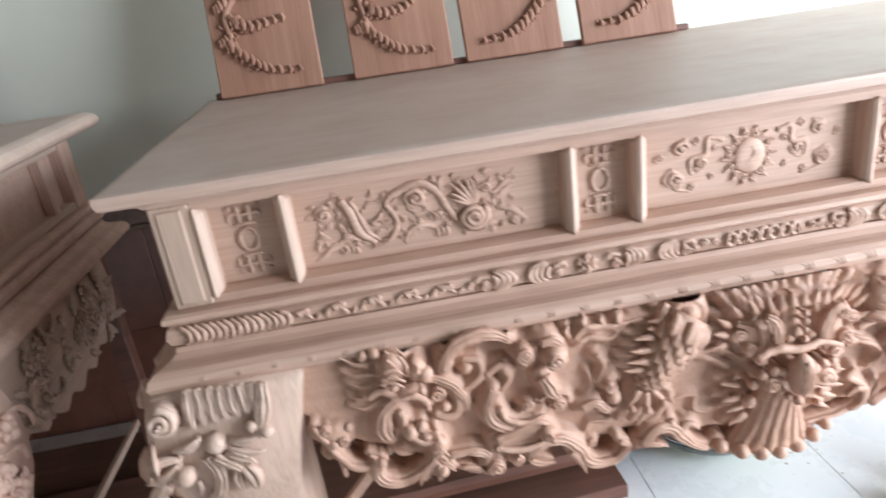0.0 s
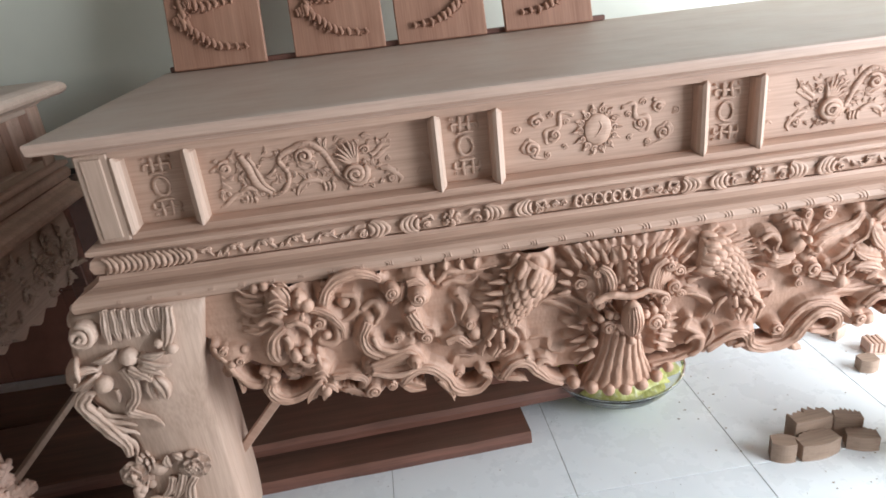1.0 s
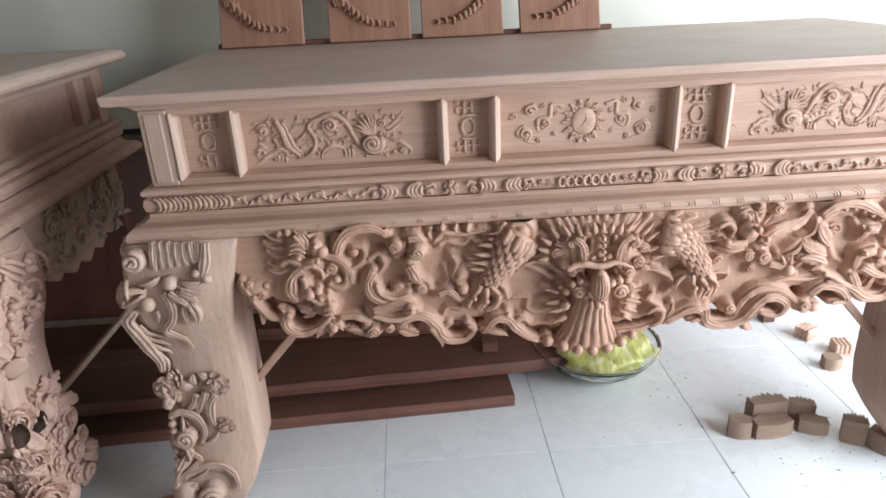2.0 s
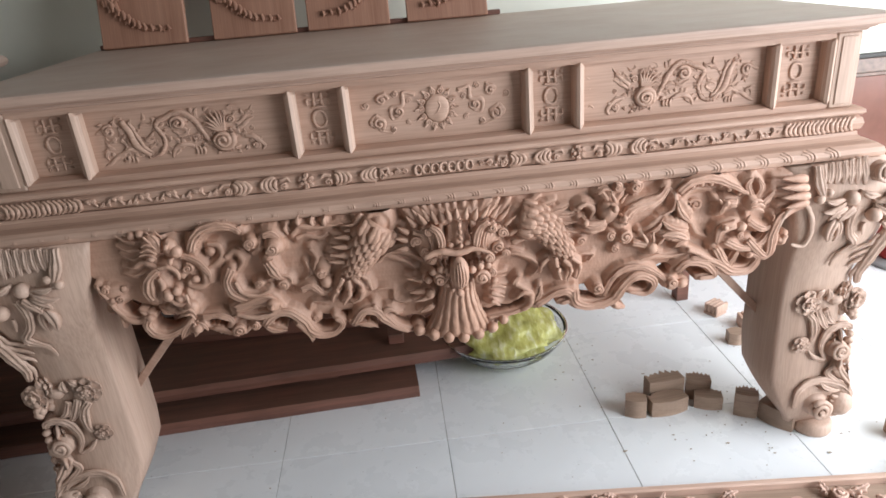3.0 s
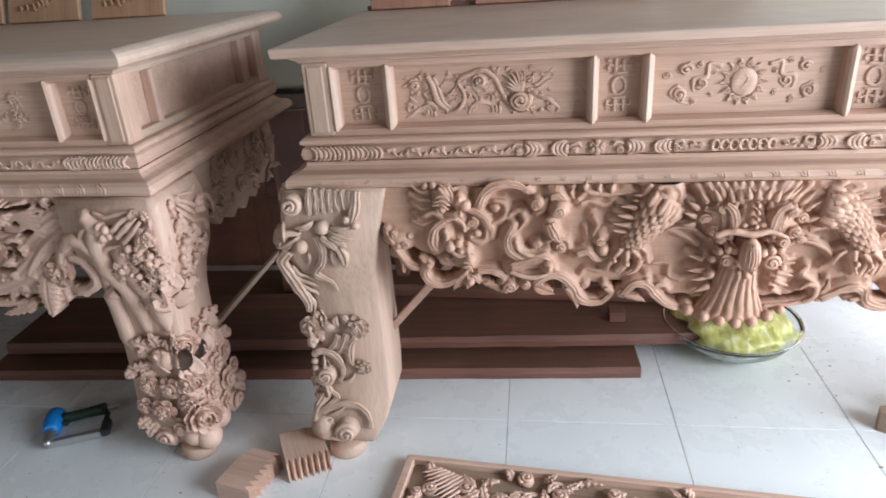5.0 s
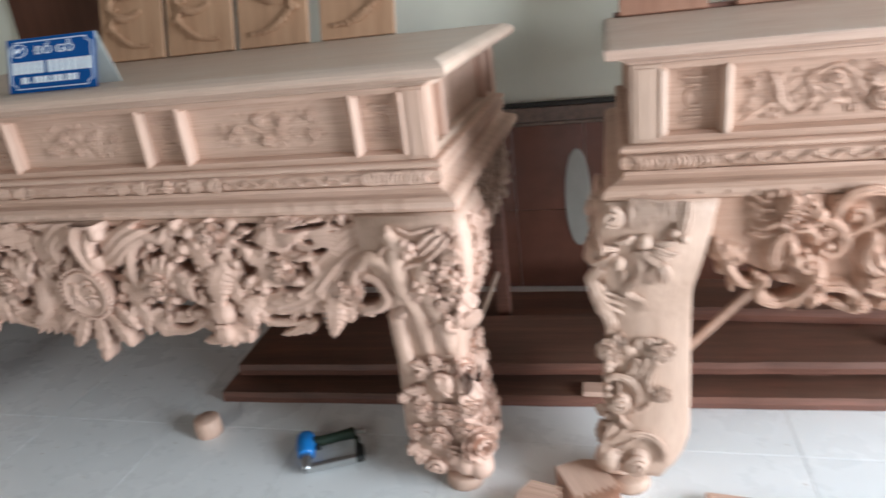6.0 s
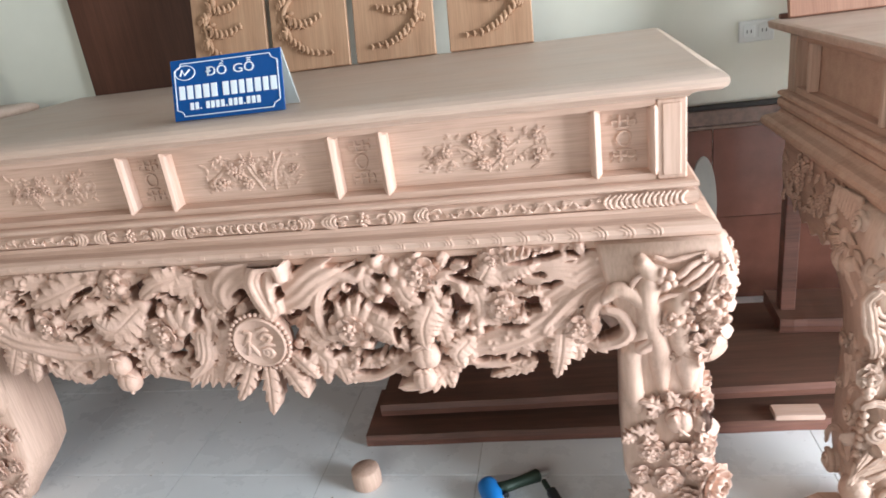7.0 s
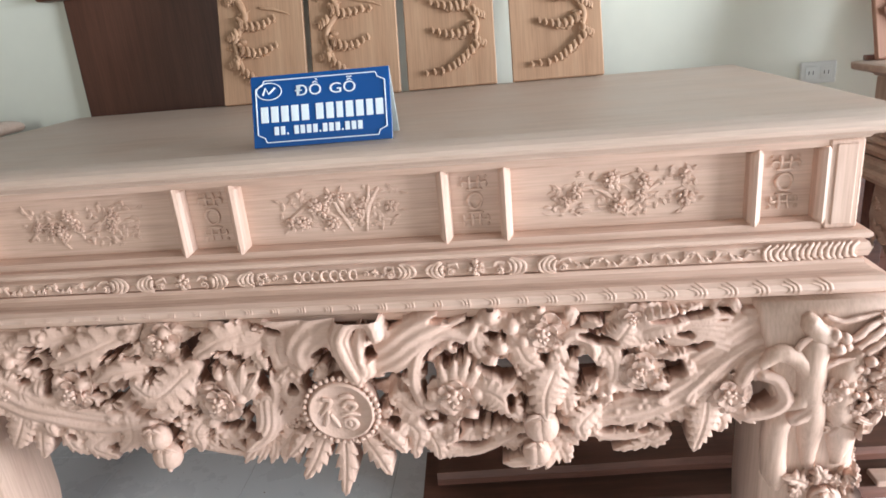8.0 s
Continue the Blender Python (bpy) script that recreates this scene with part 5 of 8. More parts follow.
# upper coil
ca.stroke(((-59.4, 78.2), (-57.6, 81.6), (-54.3, 83.3), (-50.6, 83.1), (-47.5, 81.1)), 0.98, 0.69, 3.12)
ca.ribs(((-59.4, 78.2), (-57.6, 81.6), (-54.3, 83.3), (-50.6, 83.1), (-47.5, 81.1)), 1.14, 0.78, 2.4, 14)
ca.stroke(((-55.8, 78.9), (-53.3, 78.4), (-53.2, 75.5), (-56.3, 73.6), (-58.4, 75.8)), 0.67, 0.34, 1.82)
ca.stroke(((-52.4, 75.4), (-49.8, 76.9), (-48.5, 74.4), (-50.2, 71.8)), 0.67, 0.34, 2.08)
ca.bead((-55.5, 77.2), 1.22, 1.3)
ca.bead((-45.7, 78.9), 1.90, 2.86)
ca.volute((-45.7, 78.9), 1.63, 2.0, 4.42)
ca.bead((-40.5, 77.4), 2.45, 3.12)
ca.volute((-40.8, 77.4), 1.77, 1.8, 5.2)
ca.stroke(((-42.7, 80.3), (-40.8, 80.4), (-39.0, 79.1)), 0.78, 0.46, 3.9)
ca.stroke(((-43.6, 80.1), (-44.4, 77.4), (-45.9, 75.9)), 0.67, 0.34, 2.86)
ca.stroke(((-42.9, 73.8), (-42.0, 71.4), (-40.6, 69.2)), 0.98, 0.58, 3.38)
ca.ribs(((-42.9, 73.8), (-42.0, 71.4), (-40.6, 69.2)), 1.14, 0.65, 2.6, 7)
ca.done("dragon_coil", WOOD, apron)
# ring of the fish
ca.stroke(((-51.3, 72.7), (-52.8, 69.7), (-52.0, 66.7), (-49.0, 64.7), (-44.7, 65.2)), 0.88, 0.69, 2.86)
ca.stroke(((-50.9, 69.8), (-49.6, 66.7), (-46.2, 65.7), (-43.1, 66.8)), 0.50, 0.34, 3.38)
ca.stroke(((-52.2, 62.8), (-47.8, 63.8), (-43.8, 64.2), (-41.8, 61.6)), 1.10, 0.92, 3.38)
ca.bead((-43.3, 63.3), 1.63, 4.42)
ca.bead((-43.0, 63.8), 0.54, 7.02)
ca.stroke(((-52.5, 61.3), (-47.2, 59.7), (-41.9, 61.0)), 0.67, 0.34, 3.12)
ca.volute((-45.7, 68.2), 1.22, 1.8, 2.34)
ca.volute((-40.3, 67.4), 1.50, 1.8, 2.34)
ca.stroke(((-43.7, 68.7), (-41.6, 69.6), (-38.8, 68.9), (-38.1, 66.9)), 0.45, 0.23, 2.08)
ca.leaf((-52.3, 60.7), (-55.5, 59.5), 0.95, 2.08)
ca.done("fish_carving", WOOD, apron)
# left cloud and stem
ca.lump((-79.3, 69.5), 3.54, 2.58, 1.04)
ca.volute((-80.2, 70.8), 1.22, 1.5, 2.08)
ca.volute((-77.8, 68.2), 1.22, 1.5, 2.08)
ca.bead((-79.5, 67.8), 1.09, 1.82)
ca.bead((-76.6, 70.2), 0.95, 1.3)
ca.stroke(((-82.3, 71.9), (-80.5, 68.5), (-79.0, 64.5), (-78.8, 60.5)), 0.45, 0.23, 2.08)
ca.stroke(((-80.5, 68.5), (-79.1, 65.1), (-77.2, 62.6), (-74.6, 61.8), (-73.2, 63.2), (-74.2, 64.5)), 0.61, 0.41, 2.08)
ca.volute((-80.9, 65.3), 1.09, 1.5, 0.78)
ca.done("cloud_scroll", WOOD, apron)
# lower scroll border
ca.stroke(((-72.4, 62.8), (-73.4, 60.8), (-72.5, 58.4), (-69.5, 57.2), (-66.0, 58.3), (-62.5, 61.3)), 0.88, 0.41, 2.6)
ca.bead((-72.2, 62.6), 0.95, 2.6)
ca.leaf((-63.0, 60.1), (-66.5, 55.6), 1.09, 2.6)
ca.leaf((-62.5, 59.8), (-63.0, 56.4), 1.22, 3.12)
ca.leaf((-62.0, 60.0), (-59.8, 57.6), 1.09, 2.6)
ca.bead((-62.0, 58.5), 1.09, 3.12)
ca.stroke(((-60.4, 61.3), (-56.2, 61.1), (-53.8, 59.5), (-54.8, 57.6)), 0.76, 0.41, 2.6)
ca.volute((-52.4, 56.8), 1.90, 1.8, 3.12)
ca.volute((-48.7, 57.4), 1.36, 1.8, 3.12)
ca.leaf((-59.3, 57.8), (-53.2, 54.6), 1.09, 2.34)
ca.leaf((-46.7, 56.6), (-41.6, 54.7), 1.09, 2.34)
ca.stroke(((-46.5, 57.5), (-44.0, 59.7), (-40.5, 60.0), (-37.5, 57.3), (-35.9, 54.0), (-33.5, 52.4), (-30.0, 52.8), (-28.2, 55.3), (-29.6, 56.8)), 0.95, 0.53, 2.86)
ca.stroke(((-38.8, 56.9), (-37.3, 54.2), (-35.9, 50.8)), 0.63, 0.16, 3.12)
ca.volute((-34.3, 56.6), 1.09, 1.6, 1.56)
ca.volute((-25.7, 55.1), 1.09, 1.6, 2.34)
ca.stroke(((-25.2, 54.6), (-22.7, 57.7), (-19.8, 57.5), (-17.7, 54.9), (-15.2, 52.1), (-12.0, 50.4)), 0.95, 0.53, 2.86)
ca.leaf((-24.8, 53.9), (-19.7, 52.3), 1.09, 2.08)
ca.stroke(((-20.0, 59.3), (-18.7, 55.8), (-16.5, 53.5)), 0.63, 0.27, 2.86)
ca.stroke(((-17.6, 53.8), (-18.0, 56.5), (-16.1, 57.6), (-14.3, 55.9)), 0.57, 0.41, 2.86)
ca.done("scroll_border", WOOD, apron)
# scaled leg and claw
ca.scaled(((-16.5, 79.8), (-19.9, 75.1), (-22.7, 70.7), (-24.7, 67.4)), 4.08, 1.50, 3.64)
ca.spike((-23.0, 77.4), (-27.2, 78.1), 0.68, 3.64)
ca.spike((-23.8, 75.2), (-28.1, 76.1), 0.68, 3.64)
ca.spike((-24.0, 73.2), (-28.9, 74.0), 0.68, 3.64)
ca.spike((-24.8, 71.4), (-29.1, 72.3), 0.61, 3.12)
ca.spike((-20.1, 79.9), (-24.6, 80.6), 0.61, 3.12)
ca.spike((-22.0, 78.7), (-24.6, 79.2), 0.54, 3.12)
ca.spike((-20.8, 80.5), (-22.1, 81.8), 0.54, 2.6)
ca.stroke(((-26.3, 67.6), (-28.2, 64.7), (-29.6, 61.6)), 0.58, 0.24, 3.38)
ca.stroke(((-25.0, 67.2), (-25.2, 63.9), (-27.0, 60.9)), 0.58, 0.24, 3.9)
ca.stroke(((-23.9, 67.3), (-22.1, 64.7), (-22.9, 61.8), (-24.9, 60.6)), 0.58, 0.24, 3.38)
ca.stroke(((-22.5, 68.1), (-20.6, 66.1), (-19.9, 63.3)), 0.53, 0.24, 2.86)
ca.bead((-28.0, 64.8), 0.68, 4.42)
ca.bead((-25.2, 64.0), 0.68, 4.68)
ca.bead((-22.3, 64.7), 0.68, 4.42)
ca.stroke(((-36.6, 78.8), (-34.6, 80.8), (-31.9, 80.3), (-28.3, 80.3), (-24.6, 80.6)), 0.58, 0.24, 2.34)
ca.stroke(((-34.6, 80.8), (-34.8, 82.1), (-34.5, 83.2)), 0.46, 0.24, 2.34)
ca.stroke(((-31.5, 80.5), (-31.8, 81.7), (-31.4, 82.9)), 0.46, 0.24, 2.34)
ca.stroke(((-28.7, 80.4), (-28.9, 81.6), (-28.5, 82.8)), 0.46, 0.24, 2.34)
ca.stroke(((-37.3, 79.2), (-37.9, 80.6), (-37.5, 81.8)), 0.46, 0.24, 2.08)
ca.stroke(((-35.7, 77.9), (-33.7, 78.5), (-30.6, 77.6), (-28.5, 78.5)), 0.58, 0.24, 1.56)
ca.stroke(((-33.1, 75.3), (-31.7, 73.2), (-33.0, 69.8)), 0.58, 0.24, 1.82)
ca.lump((-30.8, 70.5), 2.04, 2.31, 1.56)
ca.bead((-30.4, 66.6), 1.50, 2.08)
ca.volute((-31.2, 69.3), 1.22, 1.5, 3.12)
ca.stroke(((-36.4, 65.5), (-33.7, 66.2), (-31.3, 64.1), (-28.7, 65.5)), 0.82, 0.24, 2.6)
ca.lump((-14.6, 77.4), 2.72, 2.99, 1.04)
ca.stroke(((-21.6, 71.2), (-18.8, 72.5), (-15.0, 71.4), (-11.1, 69.5), (-8.9, 67.4)), 0.58, 0.30, 1.82)
ca.stroke(((-18.8, 62.8), (-15.0, 62.5), (-14.7, 59.3), (-11.9, 58.0)), 0.35, 0.19, 1.04)
ca.stroke(((-35.3, 67.7), (-34.0, 69.1), (-34.6, 72.1)), 0.29, 0.19, 1.04)
ca.stroke(((-35.5, 59.3), (-34.3, 61.3), (-31.0, 60.4)), 0.29, 0.19, 1.04)
ca.done("dragon_claw", WOOD, apron)
# great mask
ca.lump((-4.8, 74.9), 4.08, 4.08, 3.38)
ca.lump((7.7, 74.1), 4.35, 4.62, 3.38)
ca.spike((-8.2, 78.7), (-10.2, 81.7), 0.68, 4.42)
ca.spike((-6.8, 79.7), (-8.6, 83.2), 0.75, 4.68)
ca.spike((-4.7, 80.0), (-6.5, 83.2), 0.82, 5.2)
ca.spike((-3.2, 79.3), (-4.5, 82.8), 0.82, 5.72)
ca.spike((-1.8, 79.7), (-2.4, 83.1), 0.82, 6.24)
ca.spike((5.1, 79.6), (6.3, 82.8), 0.82, 6.5)
ca.spike((6.9, 79.7), (9.2, 82.8), 0.82, 5.98)
ca.spike((9.0, 79.2), (11.8, 82.2), 0.82, 5.2)
ca.spike((11.1, 78.1), (14.2, 81.7), 0.68, 4.68)
ca.spike((12.4, 76.5), (15.2, 78.8), 0.68, 4.16)
ca.stroke(((-8.8, 77.6), (-6.5, 76.5), (-5.7, 73.3), (-7.0, 70.8)), 0.82, 0.49, 4.42)
ca.stroke(((-6.9, 78.8), (-4.9, 77.2), (-4.4, 73.7), (-5.4, 70.9)), 0.82, 0.49, 5.46)
ca.stroke(((-5.0, 79.2), (-3.0, 77.3), (-2.7, 74.1), (-3.5, 71.6)), 0.82, 0.49, 6.76)
ca.stroke(((11.6, 76.6), (9.4, 75.7), (8.2, 72.6), (9.2, 69.6)), 0.82, 0.49, 4.68)
ca.stroke(((10.1, 78.2), (7.8, 76.7), (6.9, 73.1), (7.6, 70.4)), 0.82, 0.49, 5.72)
ca.stroke(((8.5, 78.9), (6.3, 77.5), (5.3, 73.8), (5.7, 71.2)), 0.82, 0.49, 7.02)
ca.spike((-9.9, 77.1), (-12.4, 79.1), 0.68, 3.9)
ca.spike((-10.4, 75.2), (-13.2, 76.4), 0.68, 3.64)
ca.spike((-10.3, 73.2), (-13.2, 73.5), 0.68, 3.38)
ca.spike((13.4, 74.1), (16.4, 75.5), 0.68, 3.9)
ca.spike((13.9, 72.0), (17.2, 72.6), 0.68, 3.64)
ca.spike((13.3, 70.0), (16.6, 69.4), 0.68, 3.38)
ca.spike((-5.8, 79.3), (-7.6, 82.5), 0.68, 5.46)
ca.spike((8.0, 79.8), (10.5, 82.9), 0.68, 5.72)
ca.spike((1.1, 80.5), (1.3, 83.3), 0.82, 7.28)
ca.spike((3.0, 80.3), (3.7, 83.3), 0.82, 7.28)
ca.spike((-0.4, 80.4), (-0.8, 83.5), 0.82, 7.02)
ca.snout(((-1.4, 81.1), (4.8, 80.5), (4.2, 73.2), (-1.8, 73.6)), 6.4)
ca.stroke(((-7.0, 72.2), (-3.0, 73.2), (0.9, 72.4), (4.6, 73.0), (8.6, 71.6)), 0.75, 0.5, 7.4)
for i in range(5):
    ca.bead((1.6, 80.6 - 1.6 * i), 0.62, 7.4)
ca.volute((11.8, 75.2), 1.50, 1.8, 4.94)
ca.volute((10.6, 72.1), 1.63, 1.8, 5.46)
ca.volute((12.2, 69.9), 1.22, 1.8, 4.42)
ca.volute((8.1, 70.0), 1.50, 1.8, 5.98)
ca.volute((-8.3, 75.0), 1.50, 1.8, 4.16)
ca.volute((-6.6, 72.5), 1.50, 1.8, 4.68)
ca.volute((-5.1, 70.6), 1.22, 1.8, 5.46)
ca.volute((9.2, 77.2), 1.22, 1.8, 6.76)
ca.volute((-5.4, 77.8), 1.22, 1.8, 6.24)
ca.volute((-3.7, 66.1), 1.77, 1.8, 7.02)
ca.volute((6.0, 65.3), 2.18, 1.8, 6.5)
ca.volute((8.7, 65.8), 1.36, 1.8, 5.46)
ca.bead((-6.3, 65.9), 1.09, 5.46)
ca.bead((-5.2, 67.9), 0.95, 6.24)
ca.bead((-3.4, 68.6), 0.95, 6.76)
ca.bead((-2.1, 68.5), 0.82, 7.28)
ca.bead((-2.3, 64.9), 0.82, 7.02)
ca.bead((3.9, 67.8), 0.95, 7.02)
ca.bead((5.8, 68.2), 0.95, 6.76)
ca.bead((7.7, 68.0), 0.95, 5.98)
ca.bead((9.2, 63.3), 0.95, 4.94)
ca.tongue((0.9, 71.2), (0.7, 64.6), 2.3, 9.8)
ca.bead((-1.1, 63.4), 0.68, 7.6)
ca.bead((0.5, 62.8), 0.9, 8.2)
ca.bead((2.1, 63.2), 0.68, 7.6)
ca.bead((-6.3, 61.4), 1.22, 4.42)
ca.done("lion_mask", WOOD, apron)
# beard
ca.bell((0.6, 63.6), (0.0, 48.6), 4.08, 8.70, 3.4, 4.8)
ca.bead((-9.8, 50.3), 1.50, 2.86)
ca.bead((-6.2, 49.3), 1.50, 4.16)
ca.bead((-2.6, 48.4), 1.50, 4.68)
ca.bead((1.1, 47.9), 1.50, 4.68)
ca.bead((4.8, 48.1), 1.50, 4.29)
ca.bead((8.5, 49.0), 1.36, 3.51)
ca.bead((11.5, 50.4), 1.22, 2.6)
ca.spike((-7.8, 64.6), (-11.5, 65.9), 0.68, 3.12)
ca.spike((-6.9, 61.8), (-11.3, 62.0), 0.82, 3.12)
ca.spike((-6.2, 60.1), (-10.1, 59.4), 0.82, 3.12)
ca.spike((-5.6, 57.3), (-9.3, 55.8), 0.82, 2.86)
ca.spike((8.2, 63.4), (12.3, 63.9), 0.68, 3.12)
ca.spike((8.5, 61.2), (12.4, 60.5), 0.82, 3.12)
ca.spike((8.5, 59.0), (11.8, 57.7), 0.82, 2.86)
ca.spike((8.4, 56.5), (10.8, 55.0), 0.82, 2.6)
ca.stroke(((8.2, 63.4), (10.2, 67.7), (13.9, 68.9), (18.2, 67.1), (20.4, 64.5), (18.9, 62.0)), 0.53, 0.24, 2.34)
ca.stroke(((-6.6, 69.3), (-10.9, 72.1), (-14.9, 72.2), (-17.8, 70.2)), 0.53, 0.24, 2.34)
ca.done("mask_beard", WOOD, apron)
# second scaled leg and claw
ca.scaled(((16.2, 77.3), (21.6, 75.4), (25.4, 70.5), (27.9, 66.1)), 3.67, 1.63, 3.64)
ca.spike((17.6, 79.1), (21.4, 81.8), 0.54, 2.6)
ca.spike((19.7, 78.6), (25.1, 80.4), 0.54, 2.6)
ca.spike((22.2, 77.3), (28.1, 78.9), 0.54, 2.6)
ca.spike((23.5, 76.3), (29.2, 76.8), 0.54, 2.6)
ca.spike((24.6, 75.0), (30.3, 75.0), 0.54, 2.6)
ca.spike((25.1, 73.8), (30.2, 72.4), 0.54, 2.6)
ca.stroke(((15.6, 73.9), (14.3, 76.3), (14.7, 79.7)), 0.29, 0.12, 1.3)
ca.stroke(((14.2, 73.5), (12.9, 76.2), (13.3, 79.3)), 0.29, 0.12, 1.3)
ca.stroke(((12.8, 73.3), (11.8, 75.7), (11.9, 78.3)), 0.29, 0.12, 1.3)
ca.stroke(((24.3, 67.1), (24.8, 64.0), (25.8, 60.5)), 0.58, 0.24, 3.9)
ca.stroke(((26.2, 66.5), (27.9, 63.6), (27.2, 60.2)), 0.58, 0.24, 3.9)
ca.stroke(((28.1, 66.6), (30.2, 64.3), (29.7, 60.7)), 0.58, 0.24, 3.9)
ca.stroke(((22.9, 66.6), (21.3, 65.3), (20.6, 62.9)), 0.58, 0.24, 3.12)
ca.bead((24.8, 64.0), 0.68, 4.94)
ca.bead((27.8, 63.6), 0.68, 4.94)
ca.bead((29.9, 64.2), 0.68, 4.68)
ca.stroke(((16.3, 52.4), (18.5, 54.1), (18.6, 56.6), (16.6, 57.5), (14.8, 56.1)), 0.64, 0.49, 2.34)
ca.stroke(((14.1, 60.3), (15.6, 62.1), (15.0, 60.2), (17.7, 58.1), (19.4, 54.9), (16.2, 52.4), (11.0, 51.4), (7.6, 51.2)), 0.58, 0.49, 2.08)
ca.leaf((18.8, 53.4), (20.9, 59.2), 1.09, 2.34)
ca.stroke(((19.7, 53.6), (24.0, 56.1), (27.7, 56.7), (28.9, 54.1), (25.7, 53.4)), 0.82, 0.49, 2.86)
ca.stroke(((29.9, 66.1), (34.1, 65.7), (33.0, 64.0)), 0.35, 0.19, 1.3)
ca.volute((31.2, 69.3), 1.36, 1.3, 1.04)
ca.done("dragon_claw", WOOD, apron)
# right scroll border
ca.stroke(((29.1, 56.6), (29.9, 53.0), (34.4, 51.4), (39.3, 52.7), (41.6, 56.0), (44.3, 58.7), (47.8, 58.3), (49.7, 55.7), (47.5, 53.4), (43.1, 54.7)), 1.12, 0.58, 2.86)
ca.stroke(((36.5, 53.9), (39.4, 59.2), (42.8, 61.2), (47.1, 60.7), (51.1, 57.9), (53.6, 54.9)), 0.83, 0.44, 2.34)
ca.volute((35.2, 56.6), 1.77, 1.8, 2.86)
ca.leaf((35.0, 52.4), (37.7, 49.8), 1.09, 2.08)
ca.stroke(((39.7, 51.9), (40.6, 50.1), (42.7, 49.2)), 0.71, 0.30, 2.08)
ca.volute((54.0, 55.8), 1.90, 1.8, 3.12)
ca.lump((57.2, 54.7), 1.63, 1.36, 2.34)
ca.stroke(((55.1, 58.7), (58.1, 61.0), (62.6, 59.8), (65.2, 56.3), (61.2, 55.8)), 0.97, 0.52, 2.6)
ca.stroke(((58.4, 61.8), (64.6, 60.3), (69.4, 57.0), (73.9, 56.8), (75.9, 59.9), (73.3, 61.5)), 0.97, 0.67, 2.6)
ca.bead((73.4, 61.1), 0.95, 2.6)
ca.stroke(((57.3, 64.7), (63.1, 61.3), (67.5, 58.3)), 0.63, 0.30, 2.86)
ca.stroke(((44.2, 61.8), (48.5, 62.9), (54.3, 62.6), (58.6, 63.0)), 0.56, 0.30, 1.3)
ca.done("scroll_border", WOOD, apron)
# right head
ca.lump((37.5, 76.6), 2.72, 2.99, 3.38)
ca.bead((38.1, 78.2), 0.82, 6.24)
ca.bead((40.4, 75.7), 0.82, 5.72)
ca.spike((38.8, 79.3), (37.6, 82.2), 0.54, 4.16)
ca.spike((40.1, 78.9), (41.7, 81.2), 0.54, 4.16)
ca.spike((37.1, 79.7), (35.7, 82.1), 0.54, 3.9)
ca.spike((41.6, 77.0), (44.0, 77.9), 0.48, 3.9)
ca.stroke(((36.4, 74.6), (33.1, 74.3), (30.6, 75.4)), 0.94, 0.61, 4.42)
ca.stroke(((36.2, 72.9), (33.7, 72.3), (31.2, 73.1)), 0.58, 0.37, 3.38)
ca.bead((31.2, 75.5), 0.82, 5.72)
ca.stroke(((30.0, 78.2), (32.2, 79.1), (33.9, 77.5), (33.1, 75.6)), 0.58, 0.37, 3.12)
ca.volute((38.2, 70.3), 1.50, 1.8, 2.6)
ca.volute((41.6, 70.0), 2.04, 1.8, 2.86)
ca.volute((39.5, 66.6), 1.22, 1.6, 1.82)
ca.stroke(((40.6, 73.6), (43.3, 76.7), (47.6, 77.7), (50.3, 79.0), (51.9, 81.1)), 1.40, 0.73, 3.12)
ca.ribs(((40.6, 73.6), (43.3, 76.7), (47.6, 77.7), (50.3, 79.0), (51.9, 81.1)), 1.63, 0.82, 2.4, 12)
ca.volute((40.0, 82.1), 1.36, 1.8, 2.6)
ca.volute((44.4, 81.8), 1.77, 1.8, 2.6)
ca.stroke(((35.2, 80.8), (37.3, 81.7), (39.3, 80.6)), 0.46, 0.24, 2.08)
ca.leaf((57.0, 67.7), (49.8, 69.4), 1.63, 3.38)
ca.leaf((56.9, 69.6), (50.4, 72.9), 1.50, 2.86)
ca.leaf((57.6, 71.9), (54.3, 77.7), 1.50, 2.6)
ca.leaf((47.0, 69.7), (51.0, 73.4), 1.22, 2.6)
ca.leaf((57.7, 67.1), (54.1, 65.3), 1.22, 2.34)
ca.stroke(((43.6, 68.0), (46.5, 67.2), (50.7, 64.5)), 0.82, 0.49, 2.34)
ca.lump((48.3, 66.0), 1.63, 1.63, 3.12)
ca.spike((47.0, 67.9), (45.5, 70.8), 0.54, 2.86)
ca.spike((48.5, 67.8), (48.3, 70.8), 0.54, 2.86)
ca.spike((50.0, 66.7), (51.3, 68.7), 0.54, 2.6)
ca.stroke(((51.6, 81.0), (54.0, 78.6), (53.4, 75.1), (50.7, 73.9)), 0.58, 0.24, 2.34)
ca.done("dragon_head", WOOD, apron)
# canopy and birds
ca.stroke(((54.2, 79.5), (57.1, 81.7), (62.0, 82.2), (66.9, 80.2), (71.2, 77.5)), 0.94, 0.56, 3.9)
ca.bead((57.9, 80.5), 0.68, 3.12)
ca.bead((59.9, 80.9), 0.68, 3.38)
ca.bead((62.1, 80.8), 0.68, 3.38)
ca.bead((64.4, 80.2), 0.68, 3.38)
ca.bead((66.8, 79.1), 0.68, 3.12)
ca.bead((69.2, 77.7), 0.68, 2.86)
ca.stroke(((55.2, 76.8), (58.6, 79.3), (62.9, 78.9)), 0.54, 0.29, 1.56)
ca.volute((59.6, 75.2), 1.90, 1.4, 0.52)
